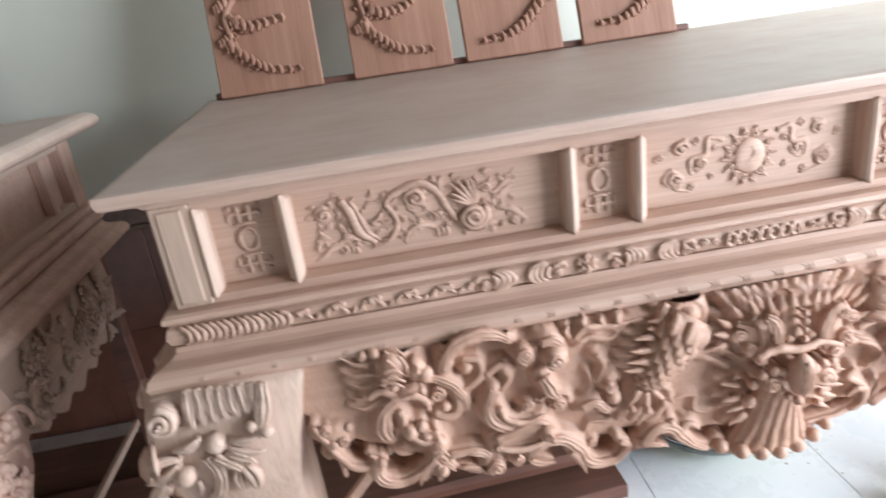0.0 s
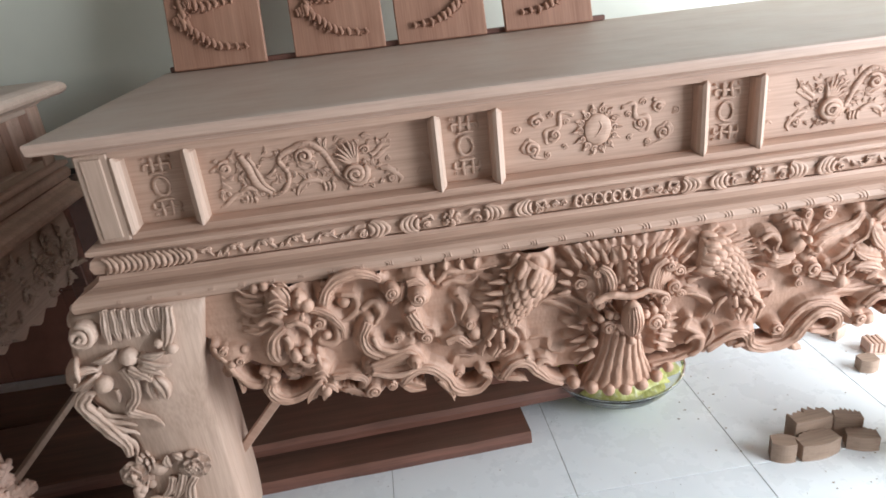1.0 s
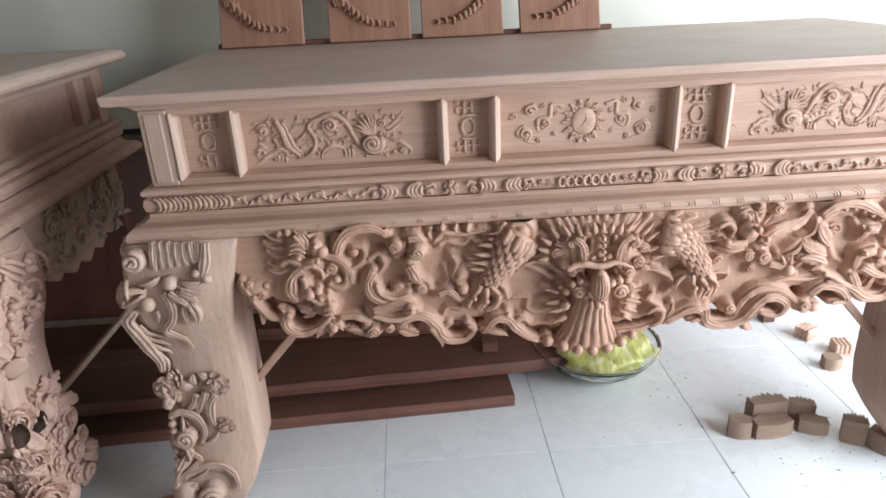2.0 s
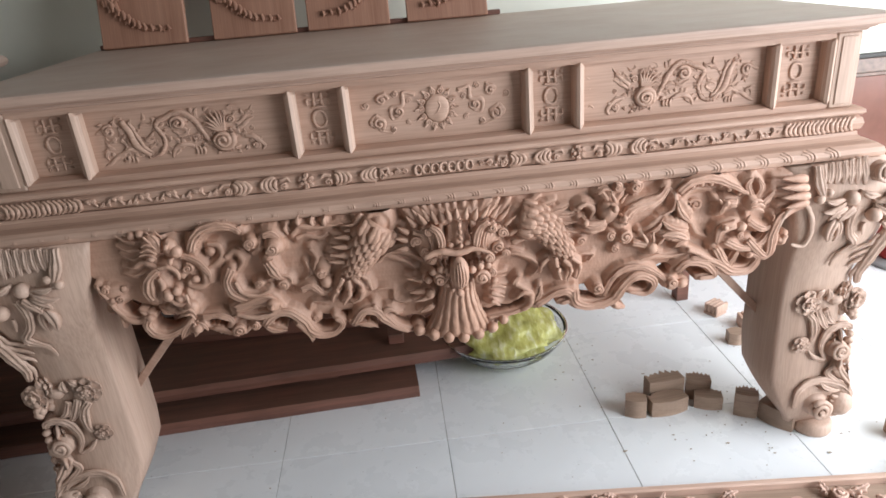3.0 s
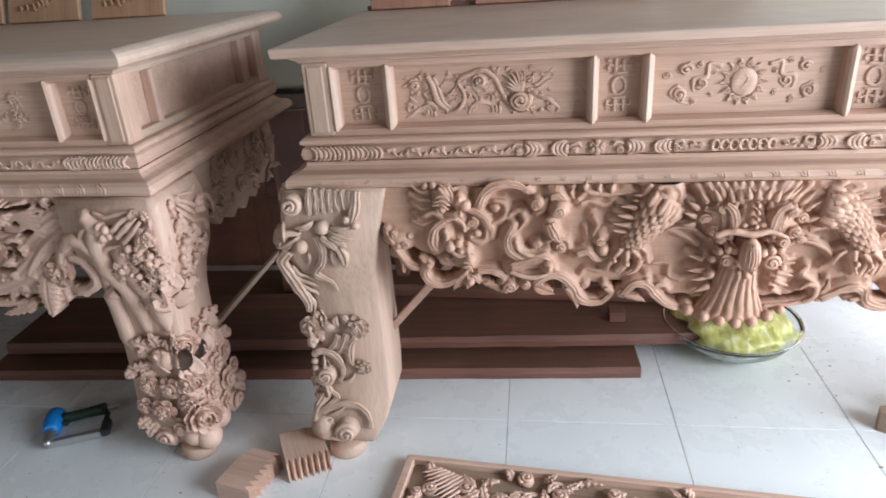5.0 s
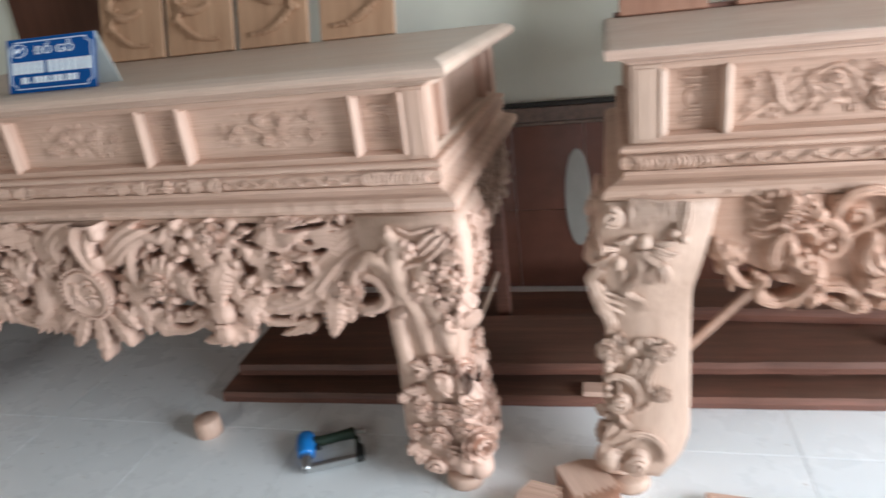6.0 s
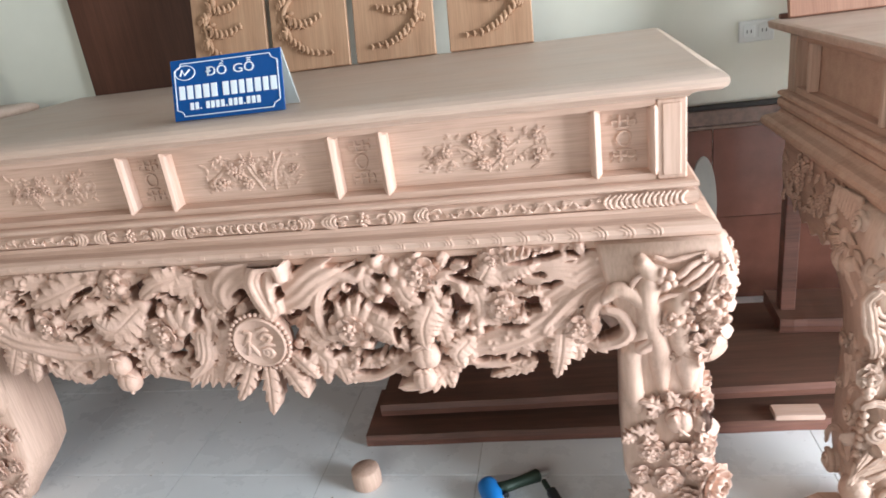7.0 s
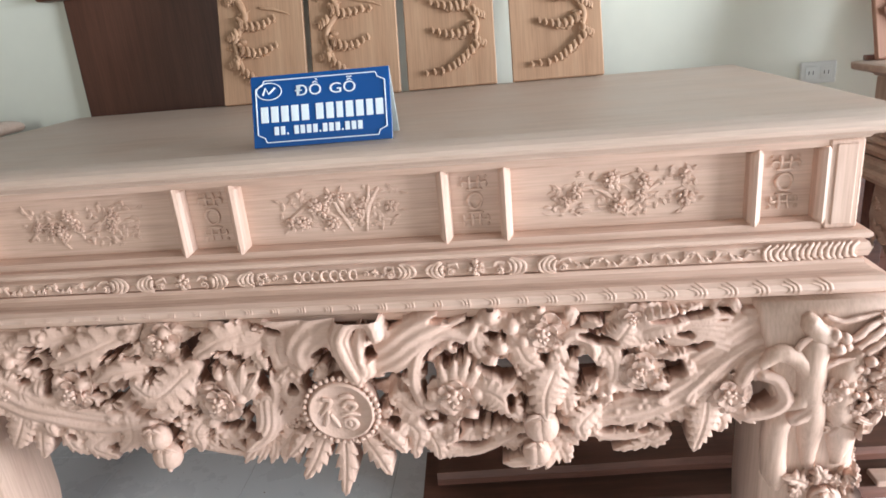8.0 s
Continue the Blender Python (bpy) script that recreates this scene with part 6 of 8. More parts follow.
ca.stroke(((57.8, 72.4), (59.8, 68.5), (62.9, 66.5)), 0.68, 0.29, 1.04)
ca.stroke(((68.6, 75.4), (66.3, 75.4), (64.6, 72.9)), 1.07, 0.42, 3.38)
ca.bead((65.7, 76.0), 0.82, 4.42)
ca.spike((64.9, 75.8), (63.6, 77.4), 0.41, 3.9)
ca.lump((72.6, 75.0), 1.90, 2.31, 3.12)
ca.stroke(((71.1, 76.1), (72.4, 76.5), (74.0, 75.8)), 0.27, 0.29, 5.46)
ca.stroke(((71.0, 75.0), (72.6, 75.5), (74.4, 74.7)), 0.27, 0.29, 5.72)
ca.stroke(((71.3, 74.0), (72.7, 74.3), (74.4, 73.5)), 0.27, 0.29, 5.46)
ca.stroke(((72.4, 76.5), (71.6, 79.2), (73.0, 81.0)), 0.80, 0.29, 2.86)
ca.stroke(((73.9, 76.1), (75.0, 78.6), (73.9, 80.9)), 0.80, 0.29, 2.86)
ca.stroke(((75.0, 74.2), (76.8, 75.5), (78.6, 77.6)), 0.80, 0.29, 2.86)
ca.stroke(((68.9, 70.1), (65.5, 69.0), (64.2, 65.2)), 1.21, 0.56, 3.12)
ca.bead((65.7, 69.8), 0.82, 4.42)
ca.lump((70.4, 69.0), 1.50, 1.36, 3.38)
ca.volute((69.8, 67.2), 1.09, 1.8, 3.9)
ca.spike((72.0, 70.4), (72.4, 72.1), 0.54, 2.86)
ca.stroke(((66.8, 65.5), (71.7, 63.1), (76.0, 63.6), (78.5, 67.3), (79.0, 71.1)), 0.94, 0.29, 2.34)
ca.stroke(((72.6, 65.2), (77.9, 60.3), (78.7, 65.8), (80.4, 70.1), (83.7, 71.9), (86.8, 72.4)), 0.94, 0.56, 2.6)
ca.stroke(((79.8, 66.4), (79.8, 63.2), (79.5, 59.8)), 0.54, 0.14, 2.6)
ca.stroke(((72.3, 70.2), (76.2, 67.8), (78.7, 68.2)), 0.80, 0.29, 2.34)
ca.stroke(((64.6, 63.9), (68.3, 58.8), (70.6, 62.3)), 0.94, 0.56, 2.34)
ca.spike((85.4, 79.6), (78.5, 80.5), 1.02, 3.9)
ca.spike((85.7, 77.5), (78.4, 78.5), 1.02, 4.16)
ca.spike((86.0, 75.5), (78.8, 75.9), 1.02, 4.16)
ca.spike((86.3, 73.7), (80.0, 73.1), 0.95, 3.64)
ca.stroke(((82.6, 65.3), (81.6, 63.6), (80.6, 64.6)), 0.68, 0.56, 2.34)
ca.done("bird_carving", WOOD, apron)

# the board itself, swelling under the figures
ra.ground(lambda u: 100 * apron_a_low(u / 100) + 2.2, 0.0, 82.1)
apron.data = ra.kit(face_a, -0.02).mesh("apron", WOOD, True)

# ---- the altar with the pierced flower apron ----
BX, HB, BTOP = -2.527, 1.065, 1.172
altar_b = thing("altar_table", "pale unvarnished carved wooden altar table with a pierced flower apron", "altar table", "carved altar tables", pose(BX, -0.008, 0, 0, 0, -1.2))
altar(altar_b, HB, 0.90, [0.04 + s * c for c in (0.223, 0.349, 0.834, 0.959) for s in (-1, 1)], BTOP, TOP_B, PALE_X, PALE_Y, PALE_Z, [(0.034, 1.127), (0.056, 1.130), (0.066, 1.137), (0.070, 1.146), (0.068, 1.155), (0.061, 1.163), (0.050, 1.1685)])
pc = Carver(flat)
for x in (-85.6, -24.6, 32.6, 93.6):
    shou(pc, x, 97.2, 108.4)
    tagged(pc.done("sign_relief", PALE_X, altar_b), kind="stuff")
pc = Carver(sunk)
panel_branch(pc, -55, 14, 3)
pc.done("branch_relief", PALE_X, altar_b)
panel_branch(pc, 4, 13, 5, True)
pc.done("bamboo_relief", PALE_X, altar_b)
panel_branch(pc, 63, 15, 9)
pc.done("branch_relief", PALE_X, altar_b)


def face_b(u, z):
    return -0.040 - 0.012 * math.sin(math.pi * max(0.0, min(1.0, (z - 0.5) / 0.32)))


def leg_carving_b(c):
    c.stroke(((92.9, 69.9), (93.4, 73.3), (95.6, 75.6), (98.9, 76.6)), 0.60, 0.42, 1.0)
    c.stroke(((97.5, 66.0), (98.2, 68.7), (100.6, 70.2), (104.1, 70.9)), 0.66, 0.48, 1.0)
    c.stroke(((100.2, 62.1), (100.8, 65.7), (103.7, 67.2)), 0.54, 0.36, 1.0)
    c.stroke(((98.1, 79.4), (101.3, 78.3), (105.4, 79.0), (109.0, 79.8)), 0.54, 0.36, 0.9)
    c.stroke(((102.8, 74.8), (105.7, 77.2), (109.0, 79.0)), 0.72, 0.48, 1.4)
    c.stroke(((103.8, 73.2), (107.0, 75.9), (110.3, 78.4)), 0.72, 0.48, 1.6)
    c.stroke(((105.4, 72.0), (108.5, 74.6), (111.1, 77.5)), 0.72, 0.48, 1.6)
    c.stroke(((109.0, 70.4), (110.0, 72.9), (111.0, 75.9)), 0.84, 0.54, 1.6)
    c.bead((99.6, 76.0), 1.14, 1.6)
    c.bead((101.5, 75.4), 1.14, 1.8)
    c.bead((100.4, 73.2), 1.26, 1.8)
    c.bead((99.1, 74.5), 1.02, 1.4)
    c.bead((102.1, 73.6), 0.96, 1.6)
    c.bead((104.3, 68.7), 1.08, 1.6)
    c.bead((106.5, 70.3), 1.14, 1.8)
    c.bead((109.0, 68.7), 1.14, 2.0)
    c.bead((110.6, 66.7), 1.08, 1.8)
    c.bead((107.7, 67.6), 1.08, 2.0)
    c.bead((105.9, 68.4), 0.96, 1.6)
    c.bead((109.6, 71.3), 1.02, 1.6)
    c.stroke(((103.0, 50.4), (105.8, 54.9), (109.0, 57.7)), 0.60, 0.42, 1.6)
    c.stroke(((104.7, 54.2), (108.5, 52.3), (111.7, 53.2), (114.3, 55.8)), 0.96, 0.60, 2.0)
    c.stroke(((106.9, 55.6), (109.6, 54.4), (112.2, 55.1), (113.8, 57.1)), 0.84, 0.54, 2.2)
    c.volute((102.1, 52.0), 1.80, 1.6, 1.0)
    c.peach((103.9, 33.8), 3.3, 3.6)
    c.peach((111.0, 33.6), 3.3, 3.4)
    c.leaf((100.5, 36.4), (94.4, 39.7), 2.40, 1.4)
    c.leaf((99.9, 37.1), (96.3, 34.6), 2.04, 1.4)
    c.leaf((102.2, 37.2), (101.2, 42.6), 2.40, 1.8)
    c.leaf((103.9, 37.3), (105.9, 40.4), 1.92, 1.6)
    c.leaf((110.2, 37.0), (111.2, 43.8), 2.88, 2.2)
    c.leaf((108.5, 37.6), (107.4, 40.4), 2.04, 1.6)
    c.leaf((112.4, 37.1), (114.0, 41.5), 2.16, 1.8)
    c.leaf((98.6, 31.8), (92.1, 31.3), 2.04, 1.2)
    c.leaf((99.1, 28.8), (94.9, 26.9), 1.92, 1.2)
    c.stroke(((102.2, 36.5), (103.6, 32.9), (105.9, 30.8)), 0.60, 0.42, 3.4)
    c.stroke(((109.0, 32.5), (111.3, 34.9), (114.1, 33.6)), 0.54, 0.36, 3.4)
    c.leaf((103.6, 61.3), (101.7, 58.9), 1.58, 1.1)
    c.bead((104.7, 62.7), 0.78, 2.3)
    c.leaf((104.0, 64.8), (106.5, 64.9), 1.70, 1.7)
    c.leaf((109.0, 65.7), (107.0, 68.4), 1.51, 2.0)
    c.leaf((109.4, 66.6), (109.6, 69.8), 1.38, 1.0)
    c.bead((110.5, 67.9), 0.99, 2.0)
    c.leaf((110.1, 57.7), (109.3, 61.5), 1.44, 2.1)
    c.leaf((106.4, 57.0), (107.8, 58.7), 1.28, 1.3)
    c.leaf((113.3, 62.6), (111.7, 64.6), 1.50, 1.5)
    c.bead((114.3, 63.9), 0.86, 2.1)
    c.leaf((108.3, 57.4), (106.9, 61.0), 1.71, 2.4)
    c.leaf((109.4, 65.6), (111.4, 68.5), 1.74, 1.8)
    c.leaf((110.0, 65.0), (111.2, 67.8), 1.37, 1.1)
    c.bead((111.0, 66.3), 0.98, 2.4)
    c.leaf((106.0, 65.7), (105.2, 62.2), 1.72, 1.1)
    c.leaf((108.7, 66.8), (108.2, 69.5), 1.73, 2.4)
    c.bead((109.7, 68.1), 0.90, 2.4)
    c.leaf((104.7, 66.5), (103.2, 67.8), 1.32, 1.6)
    c.leaf((108.6, 65.6), (111.6, 64.7), 1.39, 2.3)
    c.leaf((112.4, 63.3), (109.9, 62.5), 1.59, 1.8)
    c.bead((113.4, 64.5), 0.91, 2.1)
    c.leaf((113.0, 61.9), (110.4, 60.4), 1.34, 1.4)
    c.leaf((113.4, 61.7), (111.7, 62.4), 1.45, 1.8)
    c.leaf((100.7, 60.5), (99.4, 62.2), 1.58, 1.7)
    c.bead((101.8, 61.8), 0.94, 1.9)
    c.leaf((109.9, 59.3), (111.8, 59.0), 1.61, 2.3)
    c.leaf((103.8, 62.3), (101.9, 63.8), 1.42, 1.4)
    c.leaf((105.4, 60.8), (104.6, 58.0), 1.66, 1.0)
    c.bead((106.5, 62.1), 0.92, 2.2)
    c.leaf((104.7, 64.9), (105.4, 67.3), 1.31, 1.6)
    c.leaf((109.8, 66.2), (108.8, 63.7), 1.70, 1.6)
    c.leaf((111.8, 65.5), (110.4, 62.7), 1.73, 1.6)
    c.bead((112.8, 66.8), 0.83, 1.7)
    c.leaf((107.6, 65.3), (108.6, 68.6), 1.31, 1.4)
    c.leaf((111.2, 60.4), (112.0, 63.0), 1.28, 1.4)
    c.leaf((111.0, 64.4), (109.7, 62.0), 1.45, 1.6)
    c.bead((112.1, 65.7), 1.00, 1.7)
    c.leaf((112.2, 56.6), (109.3, 54.9), 1.76, 1.3)
    c.leaf((110.4, 58.2), (109.1, 60.9), 1.37, 1.5)
    c.bead((111.5, 59.5), 0.83, 1.7)
    c.leaf((108.3, 64.2), (109.0, 66.3), 1.74, 2.0)
    c.leaf((112.8, 57.6), (114.9, 59.6), 1.21, 2.0)
    c.leaf((102.8, 64.0), (101.5, 66.7), 1.45, 2.3)
    c.bead((103.9, 65.3), 0.93, 1.9)
    c.leaf((106.8, 58.7), (105.6, 56.6), 1.52, 2.1)
    c.leaf((112.7, 58.6), (113.5, 60.6), 1.58, 2.2)
    c.leaf((101.1, 64.3), (100.8, 61.2), 1.45, 1.7)
    c.leaf((110.8, 67.3), (112.6, 66.5), 1.27, 1.1)
    c.bead((111.8, 68.5), 1.01, 2.3)
    c.leaf((101.6, 61.8), (100.6, 59.2), 1.41, 1.9)
    c.leaf((108.3, 63.4), (109.1, 60.8), 1.27, 1.8)
    c.leaf((110.0, 63.2), (111.8, 62.0), 1.42, 1.8)
    c.bead((111.1, 64.5), 0.97, 1.9)
    c.leaf((111.1, 60.6), (109.0, 59.3), 1.50, 2.0)
    c.leaf((106.1, 59.7), (103.9, 59.0), 1.52, 2.0)
    c.leaf((101.4, 62.6), (98.5, 60.9), 1.76, 1.5)
    c.bead((102.5, 63.9), 1.00, 2.2)
    c.leaf((110.0, 73.3), (112.0, 70.9), 1.72, 1.9)
    c.leaf((113.0, 70.8), (112.7, 73.8), 1.38, 1.6)
    c.leaf((108.5, 77.2), (108.8, 79.3), 1.38, 1.1)
    c.leaf((113.4, 76.7), (116.2, 76.1), 1.39, 1.8)
    c.leaf((112.3, 68.7), (114.7, 69.6), 1.80, 1.0)
    c.leaf((112.8, 72.7), (112.4, 75.0), 1.77, 1.9)
    c.leaf((108.8, 75.0), (106.2, 76.4), 1.47, 1.2)
    c.leaf((109.9, 71.4), (110.0, 74.2), 1.54, 1.4)
    c.leaf((110.5, 73.8), (112.6, 72.4), 1.90, 1.4)
    c.leaf((112.7, 76.9), (111.6, 79.9), 1.72, 1.5)
    c.leaf((111.2, 71.1), (112.8, 72.5), 1.38, 1.7)
    c.leaf((113.6, 72.6), (111.1, 71.5), 1.43, 1.3)
    c.leaf((109.6, 71.8), (108.8, 69.5), 1.73, 2.0)
    c.leaf((110.2, 70.3), (107.7, 68.5), 1.67, 1.3)
    c.leaf((109.7, 78.6), (107.4, 78.3), 1.42, 1.4)
    c.leaf((110.3, 69.5), (112.3, 66.6), 1.61, 1.6)
    c.bloom((97.0, 25.2), 3.3, 6, 1.2)
    c.bloom((103.6, 24.6), 3.2, 6, 1.6)
    c.bloom((110.7, 26.6), 2.9, 6, 1.6)
    c.bloom((108.6, 19.4), 3.3, 6, 1.4)
    c.bloom((100.6, 17.2), 3.7, 6, 1.4)
    c.bloom((94.6, 18.0), 2.7, 6, 0.8)
    c.bloom((105.4, 12.4), 3.1, 6, 1.0)
    c.leaf((94.0, 29.0), (90.0, 27.0), 2.2, 0.8)
    c.leaf((95.0, 14.0), (91.5, 11.0), 2.2, 0.8)
    c.leaf((97.0, 12.5), (94.0, 8.0), 2.2, 0.8)
    c.lump((107.5, 8.5), 3.6, 3.8, 0.6)
    c.volute((99.5, 8.0), 3.8, 1.8, 1.0)
    c.peach((104.5, 10.5), 2.4, 1.6)


def leg_flutes_b(c, lg):
    made = []
    made.append(c.rod(((93.8, 57.0), (93.2, 50.5), (93.4, 42.1), (94.4, 34.9)), 2.7, 1.7).done("flute", PALE_Z, lg))
    made.append(c.rod(((99.2, 76.6), (96.7, 71.8), (97.3, 63.6), (99.4, 54.4), (100.2, 40.6)), 3.0, 2.2).done("flute", PALE_Z, lg))
    made.append(c.rod(((105.7, 72.1), (103.2, 67.2), (103.8, 59.6), (105.9, 51.6), (105.8, 41.9)), 3.2, 2.2).done("flute", PALE_Z, lg))
    made.append(c.rod(((93.0, 57.3), (96.0, 60.5), (97.1, 65.6), (94.6, 70.0), (90.3, 72.1), (86.8, 69.1)), 1.9, 2.0).done("flute", PALE_Z, lg))
    made.append(c.rod(((94.8, 79.7), (97.2, 76.0), (101.4, 74.7)), 2.0, 2.2).done("flute", PALE_Z, lg))
    return made


for sx in (1, -1):
    lg = leg(altar_b, sx, 1, 1.09, -0.03, PALE_Z)
    c = Carver(leg_front(-0.03), (lg, PALE), lambda z: 1.078 + interp(OUT, z), False)
    leg_carving_b(c)
    fronts = c.made + [c.done("leg_carving", PALE, lg)]
    flutes = leg_flutes_b(c, lg)
    edge = corner_carving(c, 1.09, -0.03, CORNER_B, PALE, lg)
    for ob in fronts + flutes if sx < 0 else edge:
        ob.data.transform(Matrix.Diagonal((-1, 1, 1, 1)))
        ob.data.flip_normals()
    # the same cutting turned on to the outer side
    for ob in fronts:
        side = new(ob.name.split(".")[0], ob.data.copy())
        side.parent = lg
        side.data.transform(Matrix.Translation((sx * 1.082, 0.010, 0)) @ Matrix(((0, -sx, 0, 0), (-sx, 0, 0, 0), (0, 0, 1, 0), (0, 0, 0, 1))) @ Matrix.Translation((-sx * 1.09, 0.03, 0)))
        side.data.flip_normals()
    Kit().box(*sorted((sx * 1.01, sx * 1.06)), 0.84, 0.89, 0.0, 0.8195, 0.003).part("back_post", DARKPLANK, altar_b, "thin dark squared post under the back corner")
    brace(altar_b, (sx * 0.94, 0.06, 0.50), (sx * 0.68, 0.10, 0.835), PALE)

brace(altar_b, (1.03, 0.12, 0.268), (1.03, 0.80, 0.268), PALE_Y, 0.008)


def apron_b_low(u):
    return interp([(0, 50.5), (20, 51), (40, 50), (60, 52), (72, 56), (80, 60), (88, 69), (92, 74)], abs(u - 2))


rb = Relief(-92.0, 97.5, 36.0, 82.2, 0.3)
# plume and wings over the medallion
rb.leaf(((6.3, 70.3), (12.9, 73.5), (18.8, 77.9), (26.8, 81.4)), 4.3, 1.0, 2.6, 0)
rb.leaf(((12.5, 70.1), (16.7, 75.3), (21.8, 78.4), (28.4, 80.3)), 2.0, 1.4, 2.2, 0)
rb.leaf(((4.2, 81.8), (-2.2, 79.4), (-5.9, 75.5), (-5.5, 70.7)), 4.5, 1.4, 2.4, 0)
rb.leaf(((3.1, 82.5), (-4.1, 82.8), (-10.4, 82.0), (-16.3, 80.4)), 2.0, 1.4, 2.6, 0)
rb.leaf(((-6.8, 81.6), (-11.2, 77.8), (-10.9, 72.3), (-7.6, 69.4)), 3.0, 0.6, 1.2, 4)
rb.scroll(((5.8, 69.6), (3.9, 74.5), (3.3, 78.8), (5.7, 82.1), (9.7, 82.2), (10.9, 78.8)), 2.5, 1.3, 3.6, 5.2)
rb.scroll(((7.6, 70.3), (7.1, 75.7), (7.6, 79.6)), 2.0, 1.3, 3.4, 4.2)
# east half: ring of stems, tall fan and blossoms
rb.scroll(((18.7, 61.3), (17.5, 67.2), (19.2, 73.9), (24.1, 77.6), (29.3, 77.1), (31.5, 79.6)), 1.5, 1.0, 1.8, 2.6)
rb.scroll(((13.8, 71.4), (17.1, 76.6), (23.1, 79.6), (29.0, 80.3)), 1.0, 0.6, 1.2, 1.6)
rb.leaf(((25.3, 64.1), (24.1, 67.6), (23.5, 71.0)), 1.1, 2.4, 3.0, 0)
rb.leaf(((26.3, 64.1), (26.1, 68.1), (26.6, 72.0)), 1.1, 2.4, 3.0, 0)
rb.leaf(((27.1, 64.1), (27.9, 68.2), (29.3, 72.1)), 1.1, 2.4, 3.0, 0)
rb.leaf(((28.0, 64.0), (29.7, 67.4), (31.8, 70.7)), 1.1, 2.4, 3.0, 0)
rb.leaf(((12.9, 63.1), (16.2, 59.5), (20.0, 60.1)), 2.5, 0.8, 1.4, 4)
rb.leaf(((12.9, 57.4), (17.0, 54.4), (15.7, 48.5)), 3.0, 1.0, 1.8, 4)
rb.leaf(((29.6, 65.4), (34.9, 63.8), (40.0, 57.4)), 4.5, 1.6, 2.8, 6)
rb.leaf(((31.1, 68.7), (36.4, 67.9), (40.9, 63.6)), 2.3, 1.0, 1.6, 4)
rb.leaf(((39.2, 77.0), (41.3, 71.7), (45.2, 68.9)), 3.0, 1.2, 2.0, 3)
rb.leaf(((34.9, 81.0), (31.0, 76.0), (33.0, 70.7)), 2.3, 0.8, 1.6, 4)
rb.scroll(((21.1, 57.9), (20.4, 53.6), (22.9, 50.6), (26.1, 51.3), (28.9, 55.6), (30.4, 59.1)), 0.9, 0.6, 1.2, 1.8)
rb.scroll(((14.9, 53.0), (21.4, 48.4), (29.0, 48.2), (36.6, 51.7), (42.9, 55.9)), 1.1, 0.9, 1.2, 2.4)
rb.leaf(((19.4, 53.6), (20.9, 49.9), (21.2, 46.1)), 2.5, 1.0, 1.8, 4)
rb.leaf(((14.9, 53.0), (15.8, 49.3), (15.9, 46.2)), 1.9, 0.8, 1.6, 3)
rb.leaf(((27.9, 50.5), (24.0, 48.3), (20.6, 46.6)), 1.8, 1.0, 1.6, 4)
rb.leaf(((33.0, 52.6), (36.6, 50.3), (38.3, 48.0)), 2.0, 0.8, 1.6, 3)
rb.leaf(((47.0, 68.8), (45.0, 64.2), (44.8, 58.0)), 4.0, 2.4, 3.8, 4)
rb.leaf(((49.2, 67.4), (49.1, 62.0), (50.1, 56.4)), 2.8, 1.4, 2.2, 4)
rb.leaf(((46.9, 49.3), (43.8, 47.2), (35.1, 45.9)), 3.0, 2.2, 3.2, 3)
rb.leaf(((47.0, 50.8), (48.7, 47.8), (49.2, 44.9)), 2.0, 1.6, 2.4, 3)
rb.ball((21.6, 64.0), 1.6, 1.6, 2.6)
rb.ball((25.0, 60.2), 1.5, 1.5, 2.6)
rb.ball((30.7, 64.0), 1.6, 1.6, 2.6)
rb.ball((29.1, 58.7), 1.5, 1.5, 2.6)
rb.ball((34.6, 81.0), 1.4, 1.4, 2.6)
rb.ball((36.2, 74.3), 1.5, 1.5, 2.6)
rb.ball((38.7, 78.5), 1.5, 1.5, 2.6)
rb.ball((40.9, 75.6), 1.4, 1.4, 2.6)
rb.ball((33.9, 70.6), 1.5, 1.5, 2.6)
rb.ball((20.5, 77.8), 1.1, 1.1, 2.6)
rb.ball((16.0, 74.4), 1.1, 1.1, 2.6)
rb.scroll(((49.3, 70.1), (48.3, 74.0), (50.9, 76.2), (54.0, 75.3), (55.1, 71.8), (52.7, 69.3), (49.9, 70.0)), 1.4, 1.1, 1.4, 2.2)
rb.scroll(((41.4, 74.3), (48.3, 74.0), (56.2, 75.0)), 0.8, 0.6, 1.0, 1.2)
rb.leaf(((57.9, 72.3), (60.7, 76.1), (62.9, 79.7)), 3.0, 1.0, 2.2, 5)
rb.leaf(((65.2, 72.1), (63.0, 76.0), (59.6, 78.6)), 2.0, 1.2, 2.2, 3)
rb.leaf(((63.0, 76.0), (68.4, 78.2), (73.8, 79.2)), 3.3, 1.4, 2.6, 5)
rb.leaf(((69.5, 77.6), (75.5, 78.9), (81.9, 78.9)), 0.9, 1.6, 2.4, 0)
rb.leaf(((69.6, 76.8), (75.5, 77.9), (82.0, 77.4)), 0.9, 1.6, 2.4, 0)
rb.leaf(((69.6, 76.1), (75.5, 76.9), (82.1, 75.9)), 0.9, 1.6, 2.4, 0)
rb.leaf(((69.6, 75.3), (75.6, 75.9), (82.1, 74.4)), 0.9, 1.6, 2.4, 0)
rb.leaf(((69.6, 74.6), (75.6, 74.9), (82.2, 72.9)), 0.9, 1.6, 2.4, 0)
rb.leaf(((69.6, 73.8), (75.6, 73.9), (82.3, 71.4)), 0.9, 1.6, 2.4, 0)
rb.leaf(((56.2, 75.0), (59.0, 69.7), (58.4, 64.4)), 2.8, 0.8, 1.4, 4)
